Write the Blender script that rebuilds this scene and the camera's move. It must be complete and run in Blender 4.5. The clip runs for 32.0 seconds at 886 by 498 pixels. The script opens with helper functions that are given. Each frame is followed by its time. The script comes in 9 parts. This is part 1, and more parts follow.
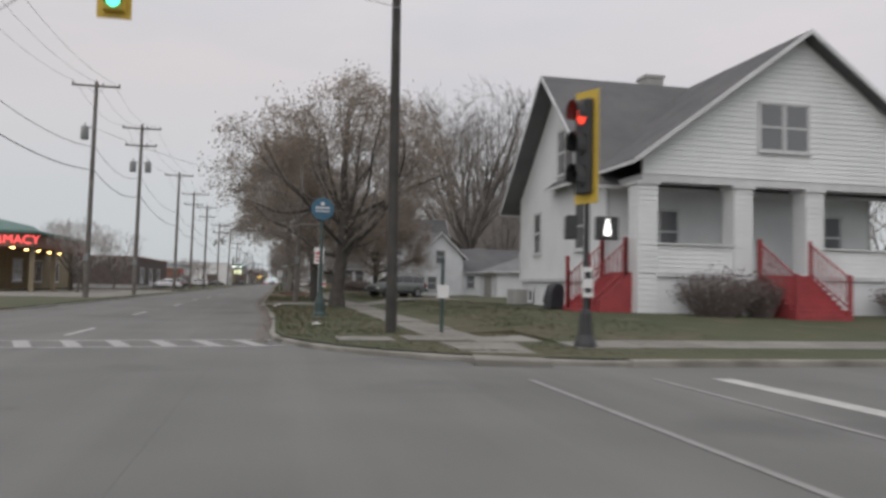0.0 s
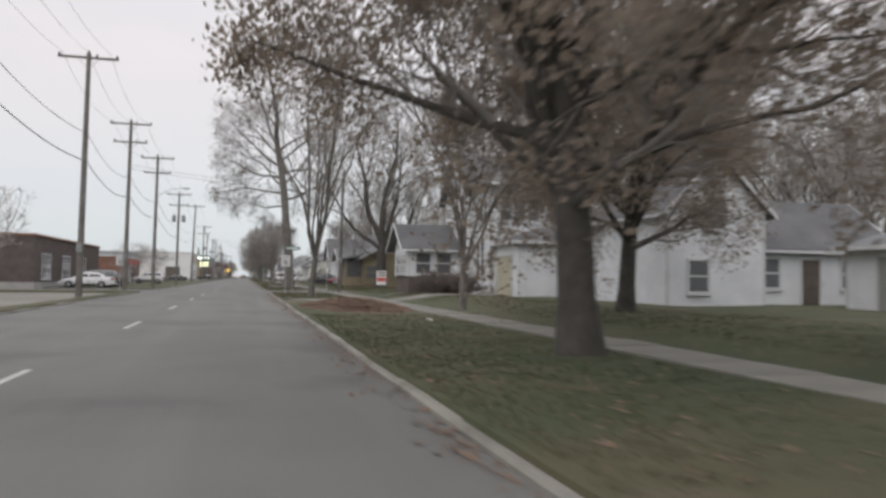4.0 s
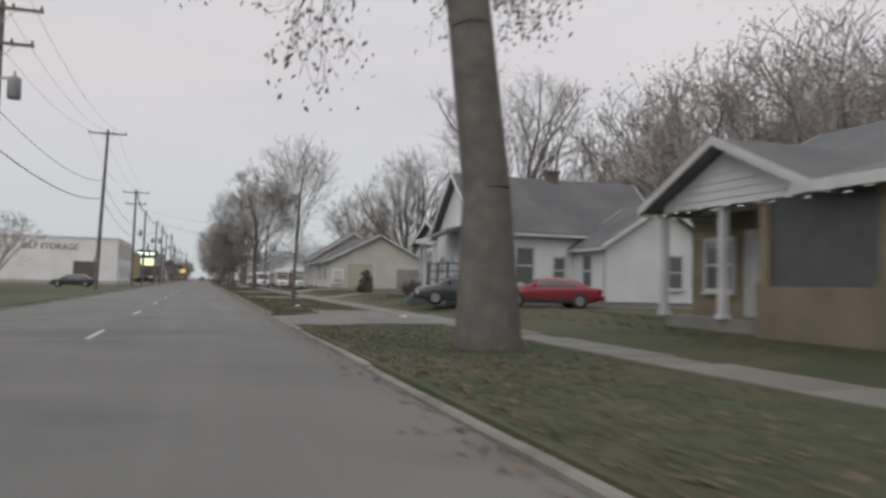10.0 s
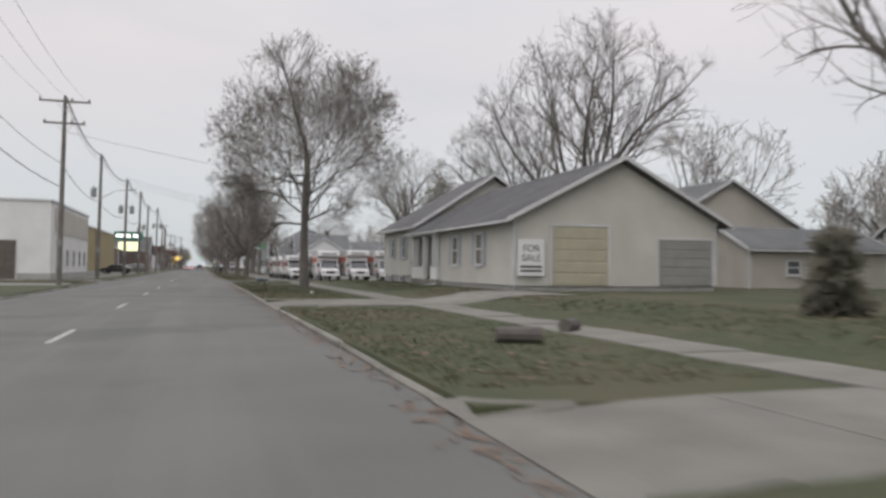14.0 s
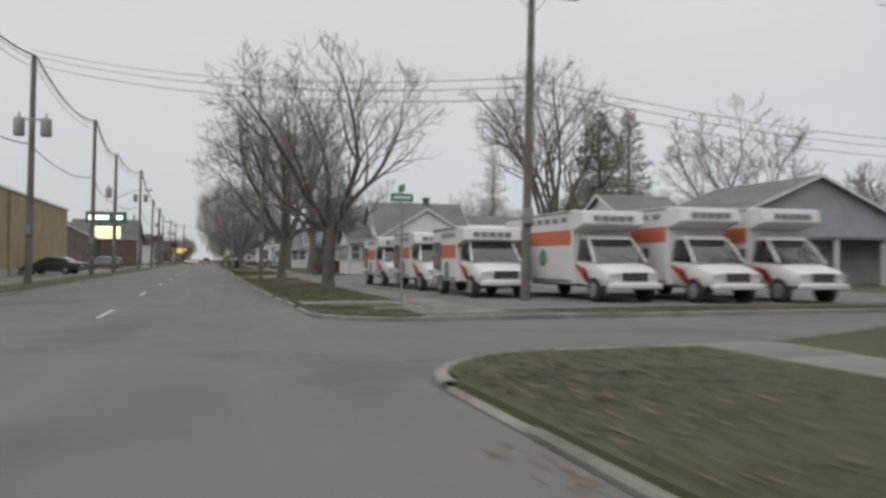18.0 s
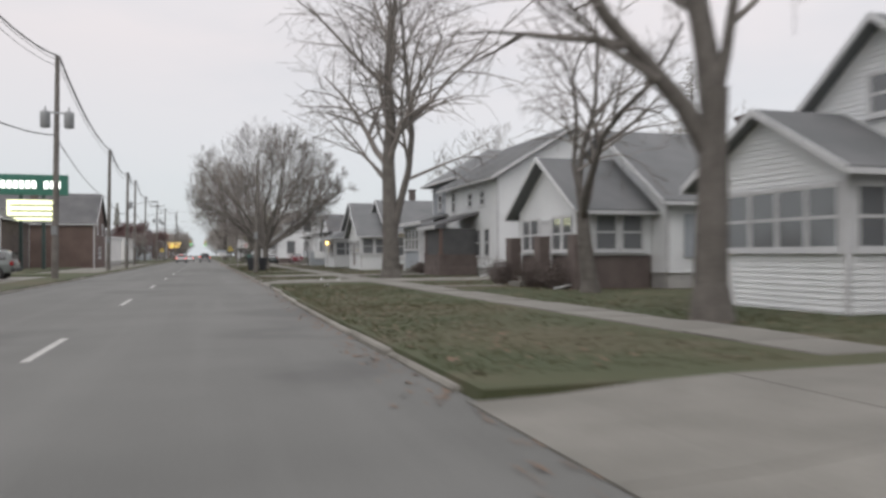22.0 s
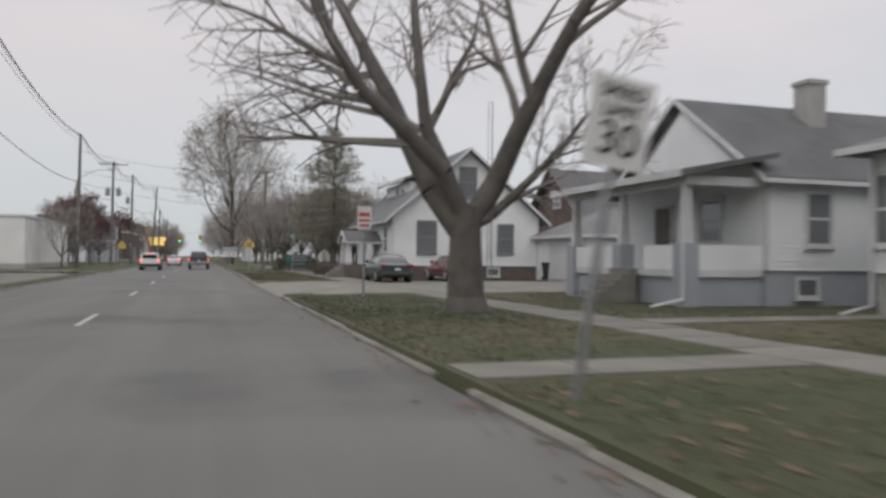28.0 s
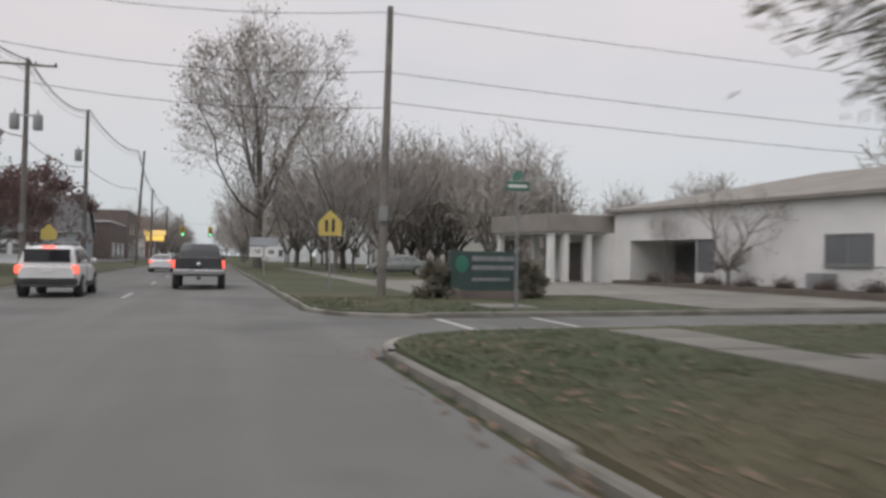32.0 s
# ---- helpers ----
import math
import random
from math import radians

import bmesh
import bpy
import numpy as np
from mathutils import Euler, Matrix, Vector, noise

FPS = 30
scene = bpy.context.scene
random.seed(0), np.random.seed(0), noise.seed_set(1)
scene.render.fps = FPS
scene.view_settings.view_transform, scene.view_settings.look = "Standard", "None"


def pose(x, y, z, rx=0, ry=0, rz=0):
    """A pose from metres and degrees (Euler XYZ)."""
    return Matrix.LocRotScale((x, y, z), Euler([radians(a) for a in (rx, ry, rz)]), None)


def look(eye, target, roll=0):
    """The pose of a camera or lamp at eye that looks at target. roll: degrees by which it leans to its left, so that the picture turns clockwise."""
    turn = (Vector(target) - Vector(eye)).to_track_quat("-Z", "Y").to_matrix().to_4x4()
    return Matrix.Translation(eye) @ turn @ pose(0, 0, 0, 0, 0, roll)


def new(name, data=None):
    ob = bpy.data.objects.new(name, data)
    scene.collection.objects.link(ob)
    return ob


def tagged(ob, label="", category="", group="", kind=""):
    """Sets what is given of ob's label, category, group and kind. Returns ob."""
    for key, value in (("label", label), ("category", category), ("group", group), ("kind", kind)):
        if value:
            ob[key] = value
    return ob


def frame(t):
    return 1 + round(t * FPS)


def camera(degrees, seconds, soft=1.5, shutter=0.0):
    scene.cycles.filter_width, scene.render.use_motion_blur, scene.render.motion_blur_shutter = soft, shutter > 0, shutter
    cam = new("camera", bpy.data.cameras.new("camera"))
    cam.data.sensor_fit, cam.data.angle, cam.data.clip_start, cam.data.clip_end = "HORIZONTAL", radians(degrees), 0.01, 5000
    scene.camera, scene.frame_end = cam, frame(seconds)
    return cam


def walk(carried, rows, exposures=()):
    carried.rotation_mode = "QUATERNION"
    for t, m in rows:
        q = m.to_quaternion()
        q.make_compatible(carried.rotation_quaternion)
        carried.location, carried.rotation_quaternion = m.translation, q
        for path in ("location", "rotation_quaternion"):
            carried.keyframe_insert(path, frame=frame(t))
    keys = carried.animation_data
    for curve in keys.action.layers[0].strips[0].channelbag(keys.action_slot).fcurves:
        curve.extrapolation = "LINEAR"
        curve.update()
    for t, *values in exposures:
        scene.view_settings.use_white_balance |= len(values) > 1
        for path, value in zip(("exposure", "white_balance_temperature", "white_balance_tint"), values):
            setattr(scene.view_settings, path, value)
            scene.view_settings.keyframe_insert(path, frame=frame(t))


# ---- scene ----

# seconds, x, y, then the turn; the eye rides 1.40 m over the road
EYE = 1.40
PATH = [
    (0.0, 3.57, 0.00, 92.75, -1.22, -12.02),
    (0.5, 3.16, 5.38, 92.85, -1.41, -11.94),
    (1.0, 2.73, 10.91, 92.86, -1.71, -12.04),
    (1.5, 2.26, 16.75, 92.72, -1.72, -12.29),
    (2.0, 1.83, 22.78, 92.49, -1.60, -12.57),
    (2.5, 1.46, 28.87, 92.44, -1.54, -13.02),
    (3.0, 1.12, 35.00, 92.34, -1.07, -13.44),
    (3.5, 0.84, 41.17, 92.29, -0.87, -13.96),
    (4.0, 0.59, 47.37, 92.23, -0.82, -14.45),
    (4.5, 0.39, 53.60, 92.21, -0.84, -14.93),
    (5.0, 0.22, 59.87, 92.21, -0.88, -15.40),
    (5.5, 0.10, 66.17, 92.23, -0.92, -15.87),
    (6.0, 0.00, 72.49, 92.22, -0.90, -16.35),
    (6.5, -0.04, 78.78, 92.09, -0.76, -16.71),
    (7.0, -0.04, 84.97, 92.08, -0.73, -16.90),
    (7.5, -0.05, 91.17, 92.08, -0.72, -16.96),
    (8.0, -0.05, 97.42, 92.21, -0.96, -17.05),
    (8.5, -0.04, 103.72, 92.21, -0.96, -17.15),
    (9.0, -0.04, 110.06, 92.24, -0.73, -17.25),
    (9.5, -0.03, 116.44, 92.39, -1.02, -17.39),
    (10.0, -0.02, 122.83, 92.58, -1.33, -17.39),
    (10.5, -0.01, 129.23, 92.61, -1.69, -17.31),
    (11.0, 0.01, 135.64, 92.42, -1.52, -17.25),
    (11.5, 0.03, 142.06, 92.19, -1.40, -17.32),
    (12.0, 0.06, 148.51, 91.99, -1.15, -17.39),
    (12.5, 0.10, 154.95, 91.79, -0.92, -17.50),
    (13.0, 0.14, 161.41, 91.67, -0.77, -17.58),
    (13.5, 0.16, 167.95, 91.57, -0.67, -17.56),
    (14.0, 0.17, 174.57, 91.49, -0.66, -17.52),
    (14.5, 0.17, 181.26, 91.44, -0.65, -17.46),
    (15.0, 0.17, 188.03, 91.40, -0.62, -17.40),
    (15.5, 0.16, 194.88, 91.37, -0.58, -17.32),
    (16.0, 0.15, 201.82, 91.32, -0.53, -17.24),
    (16.5, 0.14, 208.85, 91.23, -0.52, -17.16),
    (17.0, 0.11, 215.98, 91.17, -0.41, -17.09),
    (17.5, 0.09, 223.21, 90.99, -0.34, -17.06),
    (18.0, 0.06, 230.46, 90.88, -0.31, -17.08),
    (18.5, 0.03, 237.67, 90.76, -0.23, -17.20),
    (19.0, 0.00, 244.88, 90.66, -0.16, -17.37),
    (19.5, -0.04, 252.09, 90.83, -0.16, -17.26),
    (20.0, -0.06, 259.24, 90.73, -0.08, -17.26),
    (20.5, -0.07, 266.35, 90.64, 0.02, -17.24),
    (21.0, -0.08, 273.40, 90.50, 0.18, -17.28),
    (21.5, -0.10, 280.38, 90.44, 0.19, -17.25),
    (22.0, -0.12, 287.29, 90.41, 0.25, -17.21),
    (22.5, -0.14, 294.11, 90.38, 0.22, -17.13),
    (23.0, -0.16, 300.85, 90.41, 0.01, -17.03),
    (23.5, -0.18, 307.51, 90.35, -0.27, -16.88),
    (24.0, -0.19, 314.11, 90.30, -0.28, -16.77),
    (24.5, -0.19, 320.70, 90.28, -0.07, -16.77),
    (25.0, -0.20, 327.32, 90.37, -0.02, -16.81),
    (25.5, -0.19, 333.92, 90.51, -0.03, -16.95),
    (26.0, -0.18, 340.49, 90.62, -0.17, -17.12),
    (26.5, -0.17, 347.05, 90.68, -0.29, -17.28),
    (27.0, -0.15, 353.59, 90.71, -0.40, -17.43),
    (27.5, -0.13, 360.12, 90.71, -0.48, -17.54),
    (28.0, -0.10, 366.64, 90.70, -0.57, -17.58),
    (28.5, -0.07, 373.14, 90.64, -0.60, -17.61),
    (29.0, -0.02, 379.62, 90.67, -0.54, -17.63),
    (29.5, 0.03, 386.02, 90.69, -0.53, -17.56),
    (30.0, 0.09, 392.31, 90.68, -0.45, -17.36),
    (30.5, 0.17, 398.50, 90.75, -0.41, -17.08),
    (31.0, 0.25, 404.73, 90.71, -0.50, -16.86),
    (31.5, 0.29, 411.08, 90.70, -0.63, -16.69),
    (32.0, 0.32, 417.52, 90.68, -0.76, -16.72),
]
cam = camera(60.0, 32.0, soft=3.0, shutter=0.5)
walk(cam, [(t, pose(x, y, EYE, rx, ry, rz)) for t, x, y, rx, ry, rz in PATH],
     [(0.0, 0.0), (1.0, 0.1), (3.0, 0.36), (4.8, 0.3), (7.0, 0.22), (8.3, 0.2), (10.0, 0.04), (12.0, 0.1), (16.0, 0.22), (18.0, 0.04), (19.5, 0.12), (21.0, 0.28), (22.0, 0.3), (23.0, 0.14), (24.0, 0.16), (26.0, 0.12), (28.0, 0.08), (31.0, 0.16), (32.0, 0.1)])

# ---- world and light: a flat, cloudy winter dusk ----
world = bpy.data.worlds.new("overcast_sky")
scene.world = world
world.use_nodes = True
wn, wl = world.node_tree.nodes, world.node_tree.links
wn.clear()
w_out = wn.new("ShaderNodeOutputWorld")
w_bg = wn.new("ShaderNodeBackground")
w_sky = wn.new("ShaderNodeTexSky")
w_sky.sky_type = 'NISHITA'
w_sky.sun_disc = False
w_sky.sun_elevation, w_sky.sun_rotation = radians(33), radians(220)
w_sky.air_density, w_sky.dust_density, w_sky.ozone_density = 1.0, 2.0, 1.0
w_co = wn.new("ShaderNodeTexCoord")
w_map = wn.new("ShaderNodeMapping")
w_map.inputs["Scale"].default_value = (1.0, 1.0, 3.4)
w_noise = wn.new("ShaderNodeTexNoise")
w_noise.inputs["Scale"].default_value = 1.7
w_noise.inputs["Detail"].default_value = 5.0
w_noise.inputs["Roughness"].default_value = 0.55
w_ramp = wn.new("ShaderNodeValToRGB")
w_ramp.color_ramp.elements[0].position, w_ramp.color_ramp.elements[0].color = 0.33, (0.54, 0.54, 0.558, 1)
w_ramp.color_ramp.elements[1].position, w_ramp.color_ramp.elements[1].color = 0.64, (0.645, 0.60, 0.60, 1)
w_sep = wn.new("ShaderNodeSeparateXYZ")
w_low = wn.new("ShaderNodeMapRange")
w_low.inputs["From Min"].default_value, w_low.inputs["From Max"].default_value = 0.02, 0.26
w_band = wn.new("ShaderNodeMix")
w_band.data_type = 'RGBA'
w_band.inputs["A"].default_value = (0.515, 0.545, 0.572, 1)
# cloud brightens towards the zenith, as an overcast sky does
w_zen = wn.new("ShaderNodeMapRange")
w_zen.interpolation_type = 'SMOOTHSTEP'
w_zen.inputs["From Min"].default_value, w_zen.inputs["From Max"].default_value = 0.22, 1.0
w_zen.inputs["To Min"].default_value, w_zen.inputs["To Max"].default_value = 1.0, 2.05
w_gain = wn.new("ShaderNodeMix")
w_gain.data_type, w_gain.blend_type = 'RGBA', 'ADD'
w_gain.inputs["Factor"].default_value = 0.012
wl.new(w_co.outputs["Generated"], w_map.inputs["Vector"])
wl.new(w_map.outputs["Vector"], w_noise.inputs["Vector"])
wl.new(w_noise.outputs["Fac"], w_ramp.inputs["Fac"])
wl.new(w_co.outputs["Generated"], w_sep.inputs["Vector"])
wl.new(w_sep.outputs["Z"], w_low.inputs["Value"])
wl.new(w_sep.outputs["Z"], w_zen.inputs["Value"])
wl.new(w_low.outputs["Result"], w_band.inputs["Factor"])
wl.new(w_ramp.outputs["Color"], w_band.inputs["B"])
wl.new(w_band.outputs["Result"], w_gain.inputs["A"])
wl.new(w_sky.outputs["Color"], w_gain.inputs["B"])
wl.new(w_gain.outputs["Result"], w_bg.inputs["Color"])
wl.new(w_bg.outputs["Background"], w_out.inputs["Surface"])
wl.new(w_zen.outputs["Result"], w_bg.inputs["Strength"])

sun = new("sun", bpy.data.lights.new("sun", 'SUN'))
sun.data.energy, sun.data.angle, sun.data.color = 0.5, radians(60), (1.0, 0.97, 0.95)
sun.matrix_world = look((-45, -54, 46), (0, 0, 0))

# ---- materials ----
def mat(name, a, b=None, rough=0.8, scale=3.0, fine=40.0, bump=0.0, metal=0.0, spread=0.5, coat=0.0, rnd=0.0, spec=0.4):
    """Two colours mixed by a coarse and a fine noise, in metres; rnd varies the tone from piece to piece."""
    m = bpy.data.materials.new(name)
    m.use_nodes = True
    n, l = m.node_tree.nodes, m.node_tree.links
    p = n["Principled BSDF"]
    b = b or tuple(c * 0.82 for c in a)
    co = n.new("ShaderNodeTexCoord")
    n1, n2 = n.new("ShaderNodeTexNoise"), n.new("ShaderNodeTexNoise")
    n1.inputs["Scale"].default_value, n1.inputs["Detail"].default_value = scale, 6.0
    n2.inputs["Scale"].default_value, n2.inputs["Detail"].default_value = fine, 3.0
    for q in (n1, n2):
        l.new(co.outputs["Object"], q.inputs["Vector"])
    add = n.new("ShaderNodeMath")
    add.operation = 'MULTIPLY_ADD'
    add.inputs[1].default_value = 0.35
    l.new(n2.outputs["Fac"], add.inputs[0])
    l.new(n1.outputs["Fac"], add.inputs[2])
    mr = n.new("ShaderNodeMapRange")
    mr.inputs["From Min"].default_value, mr.inputs["From Max"].default_value = 0.675 - 0.4 * spread, 0.675 + 0.4 * spread
    l.new(add.outputs[0], mr.inputs["Value"])
    mix = n.new("ShaderNodeMix")
    mix.data_type = 'RGBA'
    mix.inputs["A"].default_value, mix.inputs["B"].default_value = (*a, 1), (*b, 1)
    l.new(mr.outputs["Result"], mix.inputs["Factor"])
    col = mix.outputs["Result"]
    if rnd:
        oi, hsv = n.new("ShaderNodeObjectInfo"), n.new("ShaderNodeHueSaturation")
        rr = n.new("ShaderNodeMapRange")
        rr.inputs["To Min"].default_value, rr.inputs["To Max"].default_value = 1 - rnd, 1 + rnd
        l.new(oi.outputs["Random"], rr.inputs["Value"])
        l.new(rr.outputs["Result"], hsv.inputs["Value"])
        l.new(col, hsv.inputs["Color"])
        col = hsv.outputs["Color"]
    l.new(col, p.inputs["Base Color"])
    rmap = n.new("ShaderNodeMapRange")
    rmap.inputs["To Min"].default_value, rmap.inputs["To Max"].default_value = max(0.02, rough - 0.08), min(1, rough + 0.08)
    l.new(n1.outputs["Fac"], rmap.inputs["Value"])
    l.new(rmap.outputs["Result"], p.inputs["Roughness"])
    p.inputs["Metallic"].default_value = metal
    p.inputs["Specular IOR Level"].default_value = spec
    p.inputs["Coat Weight"].default_value = coat
    if bump:
        bp = n.new("ShaderNodeBump")
        bp.inputs["Strength"].default_value, bp.inputs["Distance"].default_value = bump, 0.03
        l.new(add.outputs[0], bp.inputs["Height"])
        l.new(bp.outputs["Normal"], p.inputs["Normal"])
    return m


def leafy(name, a, b, thin=0.45):
    """Thin foliage: part of the light passes through."""
    m = mat(name, a, b, 0.8, 0.9, 9, rnd=0.08)
    n, l = m.node_tree.nodes, m.node_tree.links
    p, out = n["Principled BSDF"], n["Material Output"]
    tr, mx = n.new("ShaderNodeBsdfTranslucent"), n.new("ShaderNodeMixShader")
    mx.inputs["Fac"].default_value = thin
    l.new(p.inputs["Base Color"].links[0].from_socket, tr.inputs["Color"])
    l.new(p.outputs["BSDF"], mx.inputs[1])
    l.new(tr.outputs["BSDF"], mx.inputs[2])
    l.new(mx.outputs["Shader"], out.inputs["Surface"])
    return m


def glow(name, colour, strength):
    m = bpy.data.materials.new(name)
    m.use_nodes = True
    p = m.node_tree.nodes["Principled BSDF"]
    p.inputs["Base Color"].default_value = (*colour, 1)
    p.inputs["Emission Color"].default_value, p.inputs["Emission Strength"].default_value = (*colour, 1), strength
    return m


def glassy(name, colour, rough=0.06):
    m = bpy.data.materials.new(name)
    m.use_nodes = True
    p = m.node_tree.nodes["Principled BSDF"]
    p.inputs["Base Color"].default_value, p.inputs["Roughness"].default_value = (*colour, 1), rough
    p.inputs["Specular IOR Level"].default_value = 0.6
    p.inputs["Coat Weight"].default_value = 0.8
    return m


ASPHALT = mat("asphalt", (0.106, 0.109, 0.103), (0.156, 0.159, 0.151), 0.86, 0.35, 28, 0.25, spread=0.7)
def varied(m, colour, size, lo, hi, most, stretch=(1, 1, 1)):
    """Lays patches of a second colour over a material, by a noise of its own size."""
    n, l = m.node_tree.nodes, m.node_tree.links
    p = n["Principled BSDF"]
    base = p.inputs["Base Color"].links[0].from_socket
    users = [k.to_socket for k in base.links]
    co, mp, ns, mr, mx = n.new("ShaderNodeTexCoord"), n.new("ShaderNodeMapping"), n.new("ShaderNodeTexNoise"), n.new("ShaderNodeMapRange"), n.new("ShaderNodeMix")
    mp.inputs["Scale"].default_value = stretch
    ns.inputs["Scale"].default_value, ns.inputs["Detail"].default_value = size, 5.0
    mr.inputs["From Min"].default_value, mr.inputs["From Max"].default_value, mr.inputs["To Max"].default_value = lo, hi, most
    mx.data_type = 'RGBA'
    mx.inputs["B"].default_value = (*colour, 1)
    l.new(co.outputs["Object"], mp.inputs["Vector"])
    l.new(mp.outputs["Vector"], ns.inputs["Vector"])
    l.new(ns.outputs["Fac"], mr.inputs["Value"])
    l.new(mr.outputs["Result"], mx.inputs["Factor"])
    l.new(base, mx.inputs["A"])
    for u in users:
        l.new(mx.outputs["Result"], u)
    return m


varied(ASPHALT, (0.165, 0.168, 0.160), 1.0, 0.48, 0.66, 0.55, (0.9, 0.035, 1))
varied(ASPHALT, (0.072, 0.073, 0.071), 0.22, 0.56, 0.64, 0.45)
ASPHALT_OLD = mat("worn_asphalt", (0.12, 0.118, 0.11), (0.19, 0.186, 0.175), 0.9, 0.5, 22, 0.4, spread=0.6)
CONCRETE = mat("concrete", (0.145, 0.142, 0.126), (0.228, 0.222, 0.20), 0.9, 0.7, 30, 0.3, rnd=0.08)
KERB = mat("kerb_concrete", (0.165, 0.160, 0.142), (0.29, 0.28, 0.25), 0.9, 1.1, 30, 0.35, rnd=0.16)
varied(KERB, (0.085, 0.080, 0.062), 0.6, 0.50, 0.64, 0.7)
PAINT = mat("road_paint", (0.52, 0.52, 0.50), (0.28, 0.28, 0.27), 0.7, 3.0, 30, 0.1, spread=0.8)
PAINT_OLD = mat("scuffed_road_paint", (0.40, 0.40, 0.39), (0.23, 0.23, 0.225), 0.75, 3.0, 30, 0.1, spread=0.8)
PAINT_WORN = mat("worn_road_paint", (0.30, 0.30, 0.29), (0.17, 0.17, 0.165), 0.8, 3.0, 30, 0.1, spread=0.8)
GRASS = mat("winter_grass", (0.038, 0.056, 0.024), (0.080, 0.080, 0.043), 0.95, 0.30, 9, 0.35, spread=0.8)
BLADE = leafy("grass_blades", (0.050, 0.070, 0.030), (0.104, 0.098, 0.053), 0.4)
for m in (GRASS, BLADE):
    varied(m, (0.092, 0.078, 0.047), 0.16, 0.47, 0.66, 0.75)
    varied(m, (0.115, 0.096, 0.066), 0.55, 0.57, 0.68, 0.6)
    varied(m, (0.030, 0.048, 0.020), 0.10, 0.52, 0.66, 0.6)
LITTER = mat("fallen_leaves", (0.158, 0.105, 0.074), (0.220, 0.155, 0.112), 0.9, 1.2, 14, 0.2, spread=0.9)
WHITE = mat("white_siding", (0.75, 0.77, 0.78), (0.655, 0.675, 0.685), 0.65, 0.6, 14, 0.1)
WHITE_OLD = mat("weathered_white_siding", (0.71, 0.73, 0.745), (0.57, 0.59, 0.61), 0.75, 0.8, 16, 0.2)
CREAM = mat("cream_siding", (0.56, 0.55, 0.51), (0.48, 0.47, 0.43), 0.7, 0.6, 14, 0.1)
TAN = mat("tan_siding", (0.50, 0.48, 0.43), (0.43, 0.41, 0.365), 0.75, 0.6, 14, 0.1)
GREYBLUE = mat("grey_blue_siding", (0.36, 0.39, 0.42), (0.30, 0.325, 0.35), 0.75, 0.7, 14, 0.1)
BROWN = mat("brown_siding", (0.12, 0.085, 0.075), (0.17, 0.125, 0.11), 0.8, 0.7, 14, 0.1)
DARKTRIM = mat("dark_window_trim", (0.15, 0.157, 0.157), (0.20, 0.205, 0.205), 0.6, 1.2, 20)
TRIM = mat("white_trim", (0.62, 0.63, 0.64), (0.50, 0.51, 0.52), 0.55, 1.2, 20, 0.05)
SHINGLE = mat("dark_shingles", (0.095, 0.098, 0.102), (0.15, 0.15, 0.152), 0.95, 0.6, 20, 0.25, spread=0.6)
SHINGLE_G = mat("grey_shingles", (0.135, 0.145, 0.148), (0.195, 0.20, 0.204), 0.95, 0.6, 20, 0.25, spread=0.6)
BRICK_TAN = mat("tan_brick", (0.195, 0.162, 0.110), (0.262, 0.223, 0.158), 0.9, 1.2, 16, 0.4, rnd=0.15)
BRICK_DARK = mat("dark_brick", (0.105, 0.085, 0.080), (0.155, 0.13, 0.12), 0.9, 1.5, 18, 0.4, rnd=0.15)
BRICK_RED = mat("red_brick", (0.19, 0.10, 0.075), (0.27, 0.16, 0.12), 0.9, 1.2, 16, 0.4, rnd=0.15)
BLOCK = mat("foundation_block", (0.30, 0.30, 0.29), (0.39, 0.385, 0.37), 0.9, 1.5, 16, 0.3, rnd=0.06)
STUCCO = mat("pale_stucco", (0.72, 0.72, 0.71), (0.62, 0.62, 0.61), 0.85, 0.5, 25, 0.3)
TAUPE = mat("taupe_roofing", (0.205, 0.190, 0.172), (0.265, 0.248, 0.226), 0.9, 0.7, 18, 0.25)
MULCH = mat("dark_mulch", (0.055, 0.045, 0.038), (0.095, 0.078, 0.062), 0.95, 2.0, 16, 0.6)
YELLOW_W = mat("ochre_wall", (0.36, 0.30, 0.17), (0.29, 0.245, 0.15), 0.85, 0.5, 18, 0.2)
PANE = glassy("window_glass", (0.135, 0.143, 0.150))
# dark grey for real porch screens, and for shade painted into two porches
SCREEN_SHADE = mat("porch_screen_shade", (0.075, 0.077, 0.08), (0.105, 0.107, 0.11), 0.6, 2, 60)
DOORW = mat("painted_door", (0.58, 0.59, 0.60), (0.5, 0.51, 0.52), 0.5, 2, 20, rnd=0.05)
DOORD = mat("dark_door", (0.09, 0.075, 0.065), (0.13, 0.11, 0.095), 0.5, 2, 20)
GDOOR = mat("beige_garage_door", (0.43, 0.41, 0.31), (0.37, 0.35, 0.27), 0.6, 1.5, 20)
GDOOR_G = mat("grey_garage_door", (0.30, 0.30, 0.285), (0.25, 0.25, 0.24), 0.6, 1.5, 20)
REDPAINT = mat("red_painted_wood", (0.34, 0.055, 0.06), (0.25, 0.045, 0.05), 0.6, 2, 20, 0.1)
BLUEGREY = mat("blue_grey_paint", (0.13, 0.15, 0.165), (0.095, 0.11, 0.122), 0.65, 2, 20, 0.1)
GREENPAINT = mat("green_paint", (0.10, 0.20, 0.17), (0.08, 0.16, 0.14), 0.6, 2, 20)
POLE_TAR = mat("tarred_pole_wood", (0.040, 0.038, 0.036), (0.075, 0.070, 0.064), 0.85, 1.5, 30, 0.4)
